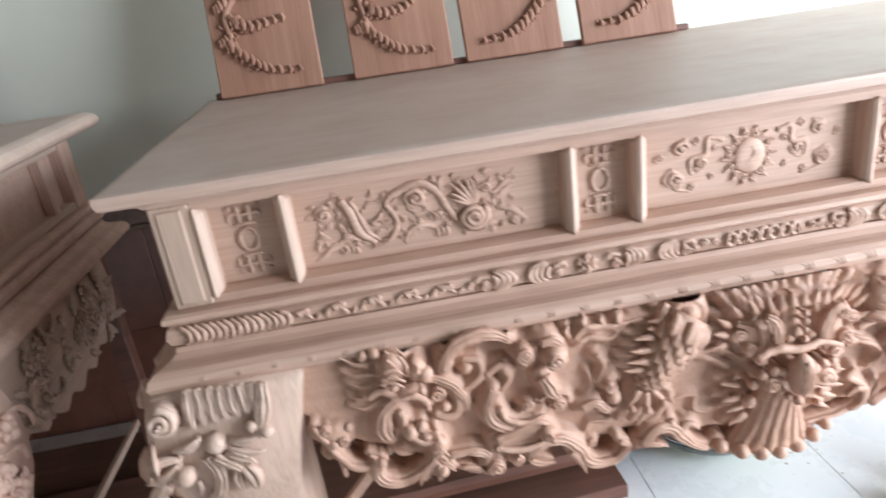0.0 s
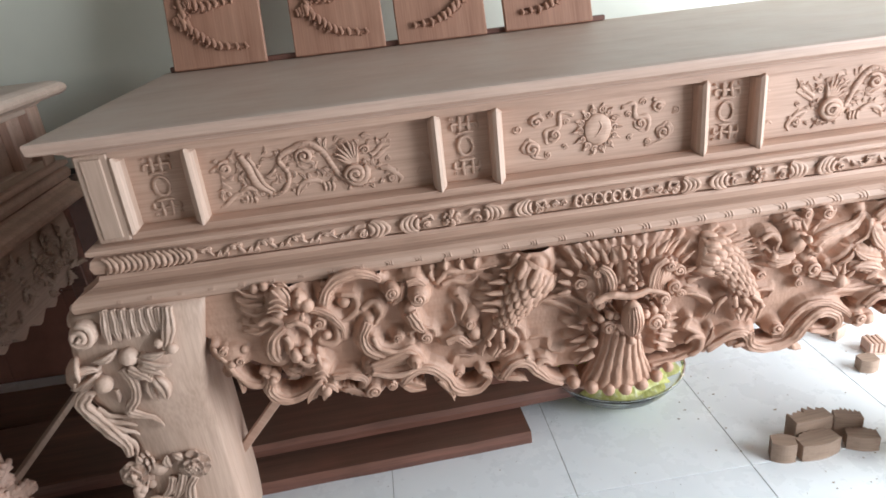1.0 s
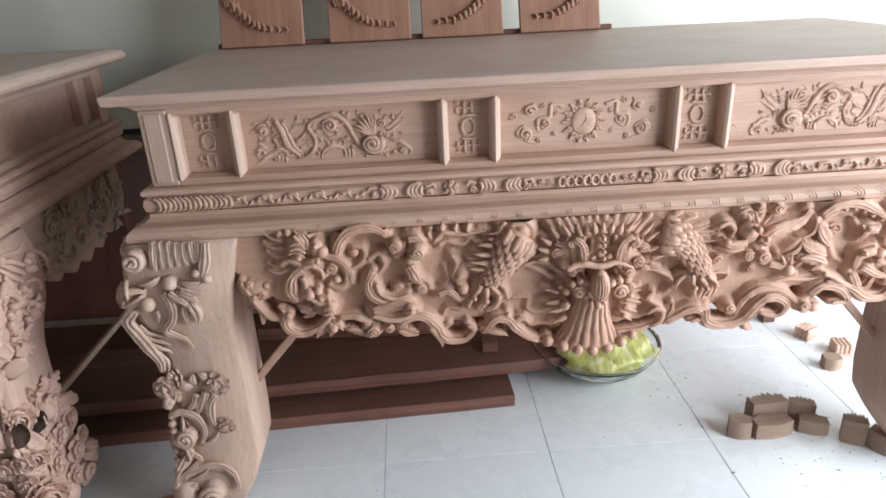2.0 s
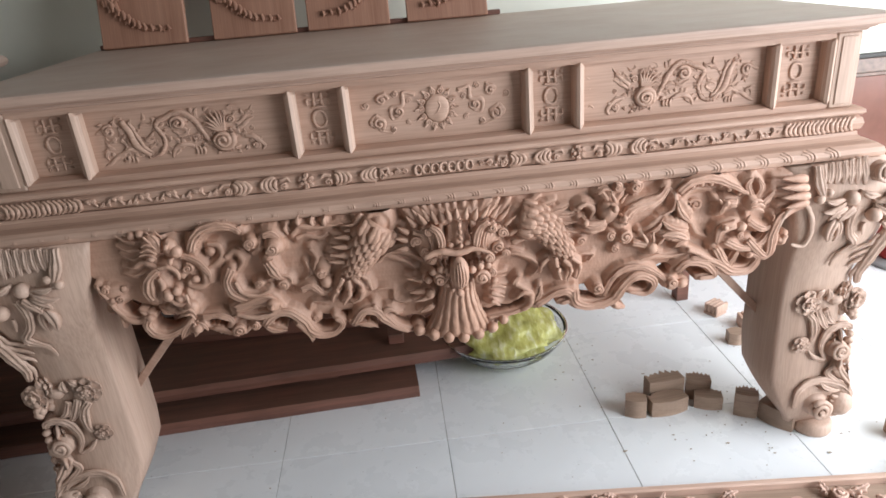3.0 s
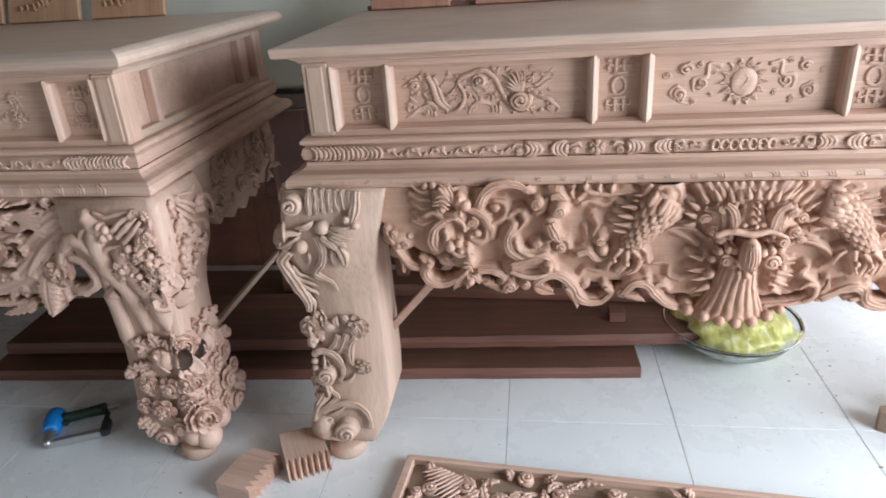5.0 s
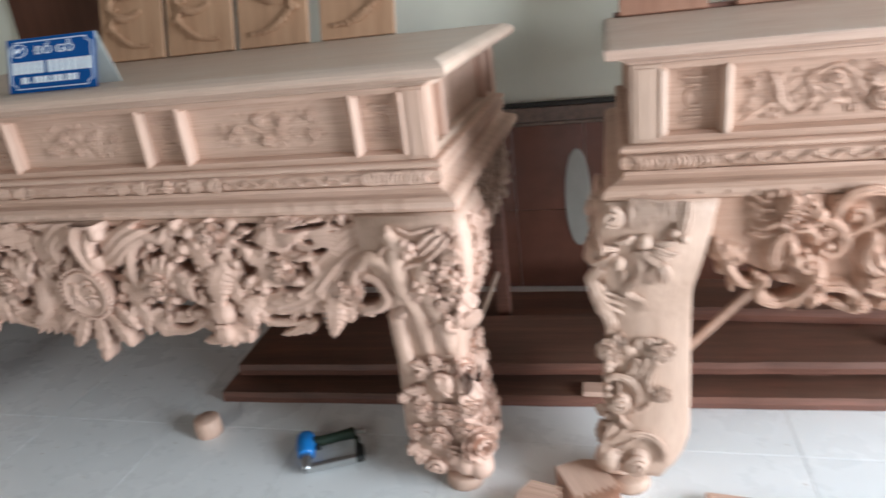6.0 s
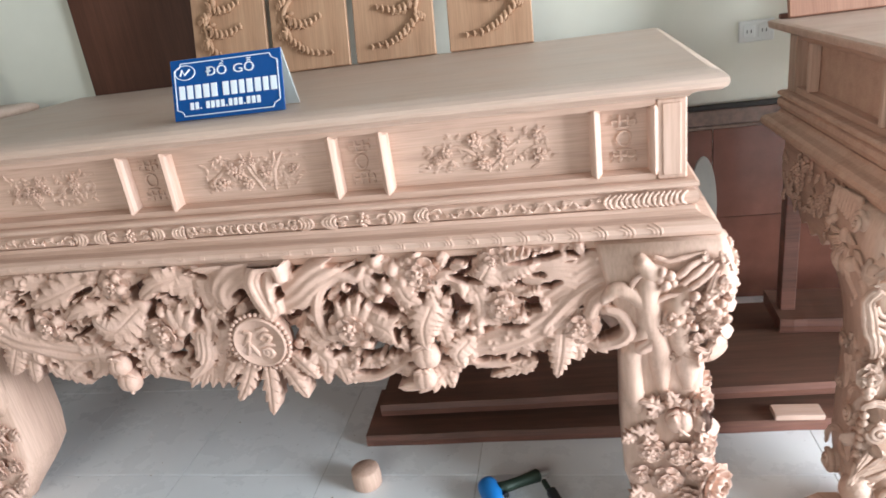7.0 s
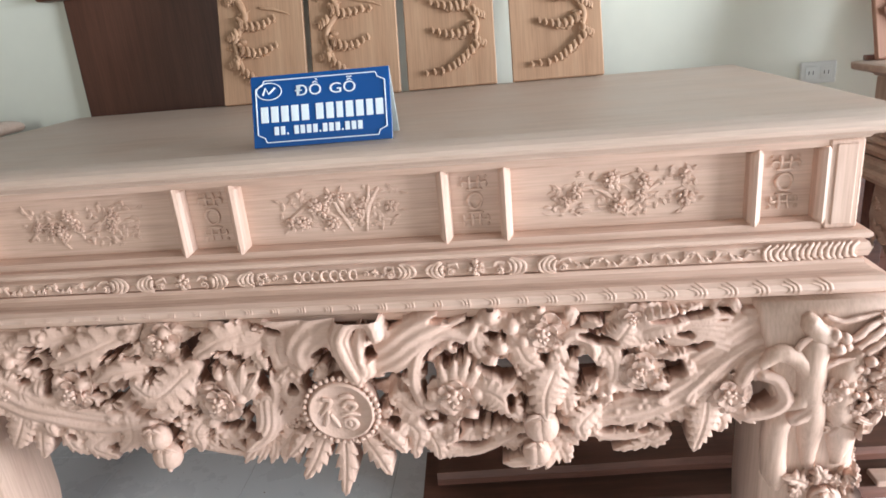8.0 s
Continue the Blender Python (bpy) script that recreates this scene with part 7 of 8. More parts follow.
rb.leaf(((70.9, 67.9), (75.4, 66.5), (78.6, 69.0)), 1.8, 1.4, 2.0, 3)
rb.leaf(((52.6, 63.2), (58.4, 64.4), (63.0, 62.9)), 2.0, 0.6, 1.2, 4)
# the great leaf that sweeps up to the leg
rb.leaf(((53.7, 55.6), (64.2, 58.1), (73.2, 62.6), (81.8, 70.1), (93.2, 76.5)), 3.6, 0.8, 1.2, 0)
rb.leaf(((72.0, 67.9), (77.4, 72.2), (84.7, 76.9), (90.9, 78.5)), 3.3, 0.8, 1.0, 0)
rb.scroll(((73.8, 62.6), (79.7, 68.9), (86.0, 73.1), (93.3, 74.7)), 1.1, 1.1, 2.4, 2.0)
rb.scroll(((54.3, 56.3), (56.0, 52.0), (63.1, 51.6), (68.9, 54.2)), 1.1, 0.8, 1.6, 2.0)
rb.leaf(((54.9, 59.1), (51.9, 55.7), (53.0, 51.4)), 3.0, 2.0, 3.0, 4)
rb.leaf(((64.2, 52.5), (67.8, 50.3), (71.2, 52.3)), 2.0, 1.2, 2.0, 4)
rb.leaf(((70.1, 52.4), (65.4, 49.6), (58.9, 47.6)), 1.6, 1.2, 1.8, 4)
rb.leaf(((47.1, 55.8), (50.0, 52.9), (48.8, 50.0)), 2.0, 1.0, 1.6, 3)
rb.leaf(((77.8, 61.1), (76.9, 55.0), (75.4, 48.0)), 3.3, 1.8, 3.0, 5)
rb.leaf(((79.6, 58.3), (80.9, 54.9), (80.4, 52.1)), 2.0, 1.2, 2.0, 3)
rb.leaf(((82.5, 56.9), (87.0, 56.1), (90.2, 58.7)), 1.9, 1.2, 2.0, 3)
rb.scroll(((84.2, 65.5), (86.2, 69.3), (90.9, 70.8), (95.9, 68.6), (98.8, 63.1), (97.9, 57.8), (95.4, 55.5)), 2.1, 2.0, 2.4, 2.4)
rb.scroll(((85.9, 56.1), (90.3, 57.4), (92.8, 60.6), (90.8, 65.3), (88.0, 66.7)), 1.5, 1.3, 2.0, 3.4)
rb.leaf(((83.6, 77.0), (86.7, 78.0), (89.2, 79.8)), 2.5, 0.8, 1.4, 0)
# west half
rb.leaf(((-22.2, 63.5), (-22.7, 67.6), (-23.2, 71.4)), 1.3, 2.0, 2.8, 0)
rb.leaf(((-21.4, 64.2), (-20.4, 68.5), (-19.5, 72.6)), 1.3, 2.0, 2.8, 0)
rb.leaf(((-20.8, 63.5), (-18.5, 67.0), (-16.3, 70.4)), 1.3, 2.0, 2.8, 0)
rb.scroll(((-17.4, 57.5), (-13.6, 64.0), (-14.0, 69.0), (-16.8, 71.2), (-20.2, 70.6)), 1.4, 0.9, 1.4, 2.2)
rb.leaf(((-15.7, 63.3), (-16.5, 56.7), (-22.8, 50.1)), 2.5, 2.2, 3.4, 0)
rb.leaf(((-10.9, 72.3), (-9.5, 65.3), (-10.9, 61.0)), 3.3, 0.8, 1.6, 4)
rb.leaf(((-7.2, 63.8), (-12.1, 58.1), (-10.2, 53.6)), 2.5, 0.8, 1.4, 4)
rb.leaf(((-7.6, 57.2), (-12.3, 52.9), (-15.1, 48.4)), 3.0, 0.8, 1.6, 5)
rb.leaf(((-18.1, 53.8), (-21.2, 50.0), (-24.7, 45.9)), 1.6, 1.4, 2.2, 2)
rb.leaf(((-17.0, 53.8), (-18.8, 50.0), (-21.5, 45.9)), 1.6, 1.4, 2.2, 2)
rb.leaf(((-16.0, 53.7), (-16.4, 49.9), (-18.2, 45.8)), 1.6, 1.4, 2.2, 2)
rb.leaf(((-14.9, 53.7), (-14.0, 49.9), (-15.0, 45.7)), 1.6, 1.4, 2.2, 2)
rb.leaf(((-13.9, 53.7), (-11.6, 49.8), (-11.8, 45.7)), 1.6, 1.4, 2.2, 2)
rb.leaf(((-29.6, 65.9), (-33.9, 64.6), (-36.6, 58.8)), 3.3, 1.0, 1.8, 5)
rb.leaf(((-31.2, 58.6), (-33.9, 55.7), (-33.7, 50.3)), 2.8, 1.2, 2.0, 4)
rb.scroll(((-37.6, 51.2), (-29.8, 49.5), (-23.2, 48.1)), 1.0, 0.8, 1.0, 1.6)
rb.scroll(((-33.9, 55.7), (-27.0, 59.3), (-24.2, 56.9), (-21.7, 52.4)), 0.9, 0.6, 1.4, 1.8)
rb.leaf(((-18.4, 79.4), (-23.7, 78.3), (-30.4, 74.5)), 3.8, 1.6, 2.4, 3)
rb.leaf(((-13.7, 77.9), (-18.9, 76.8), (-25.0, 78.4)), 3.0, 0.8, 1.8, 3)
rb.leaf(((-26.7, 82.5), (-22.1, 80.3), (-24.9, 72.8)), 1.8, 0.8, 1.2, 0)
rb.leaf(((-31.6, 71.7), (-39.6, 66.2), (-45.3, 70.1)), 4.8, 2.0, 3.4, 5)
rb.leaf(((-35.6, 66.1), (-39.3, 61.8), (-43.7, 60.5)), 2.5, 1.6, 2.4, 3)
rb.leaf(((-42.1, 72.1), (-47.4, 72.3), (-53.5, 69.9)), 2.3, 2.4, 3.2, 2)
rb.scroll(((-33.3, 70.3), (-40.5, 73.4), (-48.4, 73.7)), 0.9, 0.6, 2.0, 2.4)
rb.leaf(((-43.9, 80.5), (-54.3, 76.8), (-64.1, 73.6)), 4.3, 1.0, 2.2, 4)
rb.leaf(((-58.8, 79.8), (-67.1, 79.4), (-75.0, 78.3)), 2.8, 1.0, 1.8, 3)
rb.leaf(((-42.0, 83.2), (-49.2, 80.7), (-55.5, 81.7)), 2.3, 0.8, 1.4, 3)
rb.scroll(((-24.2, 82.4), (-22.5, 78.3), (-18.5, 72.6)), 0.8, 0.6, 0.8, 1.0)
rb.leaf(((-85.7, 73.7), (-71.8, 64.3), (-59.0, 60.1), (-42.9, 58.2)), 3.0, 0.8, 1.2, 0)
rb.scroll(((-86.8, 70.8), (-72.6, 62.0), (-57.1, 57.0), (-44.2, 58.2)), 1.1, 1.0, 2.2, 2.4)
rb.leaf(((-49.3, 59.9), (-49.3, 54.5), (-54.0, 50.0)), 3.0, 1.6, 2.4, 4)
rb.leaf(((-54.7, 55.4), (-60.0, 51.7), (-55.2, 48.1)), 3.3, 1.0, 1.8, 4)
rb.leaf(((-62.7, 57.2), (-65.2, 53.3), (-62.1, 49.3)), 2.8, 1.2, 2.0, 4)
rb.leaf(((-71.4, 58.9), (-72.4, 53.5), (-74.2, 48.4)), 2.5, 1.2, 2.2, 3)
rb.leaf(((-74.5, 60.6), (-78.3, 57.6), (-78.6, 54.4)), 2.3, 1.2, 2.0, 4)
rb.leaf(((-69.3, 72.3), (-72.3, 67.3), (-71.4, 63.5)), 2.5, 1.6, 2.6, 3)
rb.ball((-25.5, 70.1), 1.4, 1.4, 2.4)
rb.ball((-28.5, 68.0), 1.4, 1.4, 2.4)
rb.ball((-39.1, 78.9), 1.4, 1.4, 2.4)
rb.ball((-35.6, 77.2), 1.5, 1.5, 2.4)
rb.ball((-63.1, 69.9), 1.5, 1.5, 2.4)
rb.ball((-61.2, 66.9), 1.6, 1.6, 2.4)
rb.ball((-57.8, 69.0), 1.5, 1.5, 2.4)
rb.ball((-63.2, 64.8), 1.4, 1.4, 2.4)
rb.ball((-74.1, 74.7), 1.5, 1.5, 2.4)
rb.ball((-21.4, 64.2), 1.3, 1.3, 2.4)
rb.ball((-36.2, 80.2), 1.3, 1.3, 2.4)
# leaves that hang under the medallion
for a, b, w in (((-4.0, 53.5), (-10.2, 42.4), 2.7), ((0.6, 54.0), (-1.4, 37.6), 2.6), ((4.8, 53.5), (10.0, 43.2), 2.7), ((-7.0, 56.0), (-13.0, 48.5), 2.0), ((8.5, 56.0), (14.0, 49.0), 2.0)):
    rb.leaf((a, ((a[0] + b[0]) / 2 + 0.4, (a[1] + b[1]) / 2), b), w, 2.4, 3.4, 3)
# the west end repeats the sweep to the leg
rb.leaf(((-62.0, 60.5), (-72.0, 64.0), (-82.0, 71.0), (-91.0, 77.0)), 5.2, 1.2, 1.4, 0)
rb.leaf(((-70.0, 78.0), (-78.0, 77.5), (-90.0, 80.5)), 3.2, 1.0, 1.4, 0)
rb.scroll(((-80.0, 63.0), (-84.0, 68.0), (-89.5, 69.0), (-91.5, 64.0), (-88.0, 60.5)), 2.0, 1.6, 2.2, 2.6)
rb.leaf(((-74.0, 62.0), (-77.0, 56.0), (-80.0, 52.0)), 3.0, 1.6, 2.6, 4)
# smaller leaves, curls and berries between the great forms
rnd = random.Random(11)
spots = []
for i in range(2200):
    u, z = rnd.uniform(-90, 93), rnd.uniform(50, 80.5)
    if z < apron_b_low(u) + 1.5 or math.hypot(u - 1.4, z - 61.4) < 10.5 or any(math.hypot(u - a, z - b) < 2.8 for a, b in spots):
        continue
    spots.append((u, z))
    a, ln, k = rnd.uniform(0, 6.28), rnd.uniform(3.4, 5.4), len(spots) % 5
    e = (u + ln * math.cos(a), max(apron_b_low(u) - 1.0, min(80.5, z + 0.8 * ln * math.sin(a))))
    m = ((u + e[0]) / 2 + rnd.uniform(-1, 1), (z + e[1]) / 2 + rnd.uniform(-1, 1))
    d = rnd.uniform(0.3, 2.2)
    if k < 3:
        rb.leaf(((u, z), m, e), rnd.uniform(0.95, 1.6), d, d + rnd.uniform(0.3, 1.2), rnd.choice((3, 4, 5)))
    elif k == 3:
        q = rnd.uniform(1.1, 1.7)
        rb.scroll([(u + q * (1.6 - 0.2 * j) * math.cos(a + j * 0.9), z + q * (1.6 - 0.2 * j) * math.sin(a + j * 0.9)) for j in range(6)], 0.55, 0.4, d, d + 0.8)
    else:
        for j in range(3):
            rb.ball((u + 1.0 * math.cos(a + 2.1 * j), z + 1.0 * math.sin(a + 2.1 * j)), 0.85, 0.85, d + 0.4)
for i in range(58):
    u = -88 + 178 * (i + rnd.uniform(-0.3, 0.3)) / 57
    if abs(u - 1.4) > 8:
        lo = apron_b_low(u)
        rb.leaf(((u, lo + 4.0), (u + rnd.uniform(-1, 1), lo + 1.5), (u + rnd.uniform(-2.4, 2.4), lo - rnd.uniform(0.6, 2.2))), rnd.uniform(1.2, 1.9), 0.6, rnd.uniform(1.0, 2.2), 3)
rb.ground(apron_b_low, -1.1, 82.1, -0.07)
holes = [((-1.6, 74.0), 1.9, 1.9, 0), ((8.9, 74.3), 1.4, 1.9, 0), ((-13.3, 80.2), 3.8, 1.1, -30), ((21.4, 68.0), 1.6, 3.0, 10), ((35.8, 69.0), 4.3, 1.9, -15), ((25.6, 81.1), 4.3, 1.0, 8), ((19.7, 56.5), 2.3, 1.4, 0), ((28.6, 56.3), 2.5, 1.9, 0), ((26.9, 50.1), 3.5, 0.9, 0), ((37.8, 62.3), 1.0, 2.5, 0), ((12.3, 68.7), 1.3, 1.0, 0), ((53.9, 68.6), 2.3, 3.0, 20), ((56.2, 75.0), 4.3, 1.1, -15), ((51.1, 72.6), 1.1, 1.3, 0), ((71.4, 67.9), 2.0, 2.5, -20), ((66.4, 62.5), 4.0, 0.8, 8), ((59.0, 53.4), 3.8, 0.9, 5), ((66.6, 53.4), 2.5, 0.8, 15), ((75.7, 72.9), 2.8, 1.0, 15), ((48.9, 54.0), 2.0, 1.0, 0), ((47.8, 75.3), 1.5, 1.0, 0), ((73.4, 75.5), 1.8, 0.8, 0), ((85.6, 60.8), 3.0, 1.8, 20), ((56.3, 80.0), 3.0, 0.9, 0), ((71.7, 79.3), 6.3, 0.8, 5), ((-15.5, 68.0), 1.6, 3.3, -10), ((-27.9, 69.4), 2.5, 2.0, 0), ((-19.9, 55.0), 2.5, 1.1, 0), ((-25.3, 56.7), 3.3, 1.4, 10), ((-34.1, 62.0), 1.3, 1.3, 0), ((-9.7, 56.3), 2.8, 1.0, -15), ((-9.2, 66.0), 1.3, 1.5, 0), ((-48.4, 76.3), 4.5, 0.9, 20), ((-48.3, 66.5), 2.3, 0.9, 0), ((-38.8, 72.0), 2.3, 0.8, 0), ((-23.7, 75.6), 2.3, 0.8, 0), ((-57.5, 63.1), 2.8, 0.8, -10), ((-66.7, 67.1), 1.0, 1.3, 0), ((-38.0, 55.8), 1.3, 1.0, 0), ((12.2, 56.7), 1.3, 1.5, 0), ((39.7, 52.4), 1.5, 0.9, 0), ((34.6, 77.2), 1.8, 0.8, 0), ((62.4, 72.2), 1.8, 0.9, 0), ((-5.9, 68.0), 1.3, 1.0, 0), ((-71.4, 70.2), 1.8, 0.9, 0), ((-68.2, 78.0), 2.8, 0.6, 0), ((-64.7, 54.9), 1.3, 1.0, 0)]
for h in holes:
    rb.pierce(*h)
apron_b = rb.kit(face_b, -0.022).part("apron", PALE, altar_b, "apron pierced with flowers, leaves and peaches", True)
Kit().box(-0.96, 0.96, -0.045, -0.012, 0.8005, 0.8195, 0.003).part("rail", PALE_X, altar_b)
cb = Carver(face_b, (apron_b, PALE))
cb.medallion((1.4, 61.4), 7.42, 5.2)
cb.bloom((25.9, 64.1), 5.3, 6, 2.2)
cb.bloom((45.0, 77.0), 4.3, 6, 2.0)
cb.bloom((64.1, 67.9), 4.0, 6, 2.0)
cb.bloom((81.6, 62.3), 4.5, 6, 2.0)
cb.bloom((-26.1, 63.6), 5.0, 6, 2.0)
cb.bloom((-37.4, 77.8), 4.3, 6, 1.8)
cb.bloom((-60.4, 67.2), 4.5, 6, 2.2)
cb.bloom((62.9, 79.1), 3.0, 5, 1.8)
cb.bloom((-10.9, 57.3), 2.8, 5, 1.2)
cb.bloom((-76.5, 67.4), 4.3, 6, 1.8)
cb.peach((43.9, 55.4), 3.6, 5.6)
cb.peach((42.6, 48.7), 3.0, 5.6)
cb.peach((-43.0, 54.7), 3.0, 5.6)
cb.peach((-42.2, 49.2), 3.2, 5.6)

# end aprons: scalloped boards with cut leaves
for root, half, depth, material in ((altar_a, 1.04, 0.83, WOOD_Y), (altar_b, 1.10, 0.90, PALE_Y)):
    for sx in (-1, 1):
        k, rings = Kit(), []
        for i in range(41):
            v = 0.13 + (depth - 0.26) * i / 40
            w = abs(i / 40 - 0.5) * 2
            lo = 0.60 + 0.07 * w * w + 0.012 * math.sin(i * 1.1)
            rings.append([(sx * half, v, 0.8195), (sx * (half + 0.008), v, 0.72), (sx * half, v, lo), (sx * (half - 0.025), v, lo), (sx * (half - 0.025), v, 0.8195)])
        end = k.loft(rings).part("end_apron", material, root)
        c = Carver(lambda u, z: 0.0)
        rnd = random.Random(4)
        w = (depth - 0.3) * 50
        for i in range(60):
            u, z, a, ln = rnd.uniform(-w, w), rnd.uniform(64, 80), rnd.uniform(0, 6.28), rnd.uniform(3, 6)
            c.blade(c.k, (u, z), (u + ln * math.cos(a), max(62, min(81, z + ln * math.sin(a)))), 1.0, 0.3, 1.2, 1)
        for i in range(9):
            c.flower((rnd.uniform(-w, w), rnd.uniform(66, 78)), rnd.uniform(2.2, 3.2), 7, 0.8)
        cut = tagged(c.done("leaf_relief", material, end), kind="stuff")
        cut.matrix_basis = Matrix.Translation((sx * (half + 0.004), depth / 2, 0)) @ pose(0, 0, 0, 0, 0, 90 * sx)

# a third altar further along the row
altar_c = copy_thing(altar_b, pose(-5.06, 0.12, 0.0))
altar_c["label"] = "third pale carved altar table further along the row"

# ---- behind the altars ----
def comb(c, pts, r, count):
    """A segmented shoot with short upright fins, as on the panels."""
    path = spline(pts, count * 3)
    n = len(path)
    c.stroke(pts, 0.34 * r, 0.15 * r, 0.2 * r)
    for i in range(count):
        j = min(n - 1, i * 3 + 1)
        s = r * (1 - 0.4 * i / count)
        x, z = path[j]
        c.stroke([(x - 0.10 * s, z + 0.62 * s), (x + 0.12 * s, z), (x + 0.02 * s, z - 0.62 * s)], 0.29 * s, 0.17 * s, 0.66 * s)


def carved_panel(x, y, z, lean, material, flip, seed, label, wide=0.136, height=0.92):
    root = thing("wooden_plaque", label, "plaque", "carved plaques", pose(x, y, z + 0.003, lean))
    Kit().box(-wide, wide, -0.010, 0.010, 0, height, 0.003).part("board", material, root)
    c = Carver(lambda u, z: -0.009)
    rnd = random.Random(seed)
    s = -1 if flip else 1
    # twisting trunk with combs of shoots on both sides
    trunk = [(-7 * s, 12), (-9 * s, 20), (-5 * s, 28), (-8 * s, 38), (-3 * s, 50), (-6 * s, 64), (-1 * s, 80)]
    c.stroke(trunk, 0.7, 1.3, 0.9)
    comb(c, [(-9 * s, 13), (-4 * s, 8.5), (1 * s, 5.5), (9 * s, 4.6)], 2.5, 10)
    for z in (18, 27, 38, 50, 63, 76):
        j = rnd.uniform(-1, 1)
        comb(c, [(-7 * s, z + j), (-3 * s, z - 1.5 + j), (1.5 * s, z - 1.0 + j), (6 * s + j, z + 0.5)], 2.6, 7)
        comb(c, [(-8 * s, z - 3 + j), (-10 * s, z - 4.5 + j), (-11.5 * s, z - 5 + j)], 2.3, 4)
        c.bead((-7.4 * s, z + 1.5 + j), 0.9, 1.2)
        c.lump((-6.2 * s, z + 2.2), 1.4, 0.8, 1.0)
        if z in (27, 50, 76):
            c.stroke([(0, z + 4), (5 * s, z + 3), (10 * s, z + 1)], 0.5, 0.2, 0.5)
    c.done("shoot_relief", material, root)
    return root


for i, x in enumerate((-0.876, -0.520, -0.211, 0.118)):
    carved_panel(x, 0.832, ZTOP, -19, REDBOARD, i > 1, i, "reddish wooden panel carved with shoots, leaning against the wall")
for i, x in enumerate((-2.91, -2.60, -2.285, -1.945)):
    carved_panel(x, 0.90, BTOP, -17, TANBOARD, i > 1, 7 + i, "tan wooden panel carved with shoots, leaning against the wall", 0.145)

strip = tagged(Kit().box(-1.03, 0.3, 0.848, 0.872, ZTOP + 0.001, ZTOP + 0.016, 0.002).part("wood_strip", DARKPLANK), "thin dark wooden strip lying on the altar top", "strip")

dark = thing("wardrobe_door", "dark brown polished wooden door with a ledge, leaning on the wall", "door", at=pose(-3.40, 1.165, 0.0, -1.5))
Kit().box(-0.315, 0.34, -0.016, 0.016, 0, 2.1, 0.004).part("board", DARKBOARD, dark)
Kit().box(-0.40, 0.36, -0.05, 0.016, 1.575, 1.60, 0.006).part("ledge", DARKBOARD, dark)

easel = thing("easel", "dark brown crooked wooden easel standing on an altar", "easel", at=pose(-4.15, 0.95, BTOP, 0, 4, 0))
k = Kit()
k.tube([(0.0, 0, 0.0), (-0.02, 0, 0.2), (-0.05, 0, 0.42), (-0.03, 0, 0.7)], [0.035, 0.022, 0.026, 0.02], 10)
k.part("post", DARKBOARD, easel, "", True)
Kit().box(-0.07, 0.07, -0.05, 0.05, 0, 0.02, 0.004).part("base", DARKBOARD, easel)

# wall sockets
sock = thing("wall_socket", "white plastic double wall socket", "socket", at=pose(-1.005, YN - 0.002, 1.09))
Kit().box(-0.062, 0.062, -0.010, 0, -0.038, 0.038, 0.004).part("plate", SOCKET, sock)
for s in (-1, 1):
    o = Kit().box(s * 0.026 - 0.02, s * 0.026 + 0.02, -0.0135, -0.010, -0.022, 0.022, 0.002).part("outlet", SOCKET, sock)
    for q in (-0.007, 0.007):
        Kit().box(s * 0.026 + q - 0.0015, s * 0.026 + q + 0.0015, -0.0142, -0.0135, -0.006, 0.006, 0.0003).part("slot", BLACK, o)

# ---- timber on the floor ----
def plank(x0, x1, y0, y1, z0, z1, turn=0.0, label="dark red-brown rough timber plank lying on the floor"):
    cx, cy = (x0 + x1) / 2, (y0 + y1) / 2
    hx, hy = (x1 - x0) / 2, (y1 - y0) / 2
    k, rings = Kit(), []
    rnd = random.Random(int(x1 * 100))
    for i in range(25):
        u = -hx + 2 * hx * i / 24
        w, b = rnd.uniform(-0.002, 0.002), rnd.uniform(-0.0012, 0.0012)
        rings.append([(u, -hy + w, 0.0), (u, -hy + w - 0.002, (z1 - z0) * 0.5), (u, -hy + w + 0.003, z1 - z0 + b), (u, hy - 0.003, z1 - z0 + b), (u, hy, (z1 - z0) * 0.5), (u, hy, 0.0)])
    ob = k.loft(rings).part("timber_plank", DARKPLANK)
    ob.matrix_world = pose(cx, cy, z0, 0, 0, turn)
    return tagged(ob, label, "plank", "stacked timber planks")


plank(-2.44, -0.12, 0.300, 0.575, 0.001, 0.042, 2.4)
plank(-2.40, 0.16, 0.39, 0.74, 0.070, 0.112, 3.0)
plank(-2.2, -0.30, 0.80, 1.05, 0.001, 0.055, 0.5)
plank(-1.02, 0.02, 0.68, 0.92, 0.114, 0.165, -2.4)
for x, c in ((-2.2, DARKPLANK), (-1.42, GREENBLACK), (-0.5, DARKPLANK)):
    tagged(Kit().box(x, x + 0.11, 0.46, 0.56, 0.0425, 0.0695, 0.002).part("spacer_block", c), "small dark spacer block between stacked planks", "block", "plank spacers")
tagged(Kit().box(-1.15, -1.01, 0.30, 0.36, 0.0432, 0.062, 0.003).part("wood_offcut", PALE_X), "short pale board lying on the lower plank", "offcut", "wood offcuts")
tagged(Kit().box(-0.205, -0.150, 0.52, 0.58, 0.1125, 0.15, 0.003).part("wood_block", DARKPLANK), "small dark squared wooden block on the planks", "block", "wood offcuts")

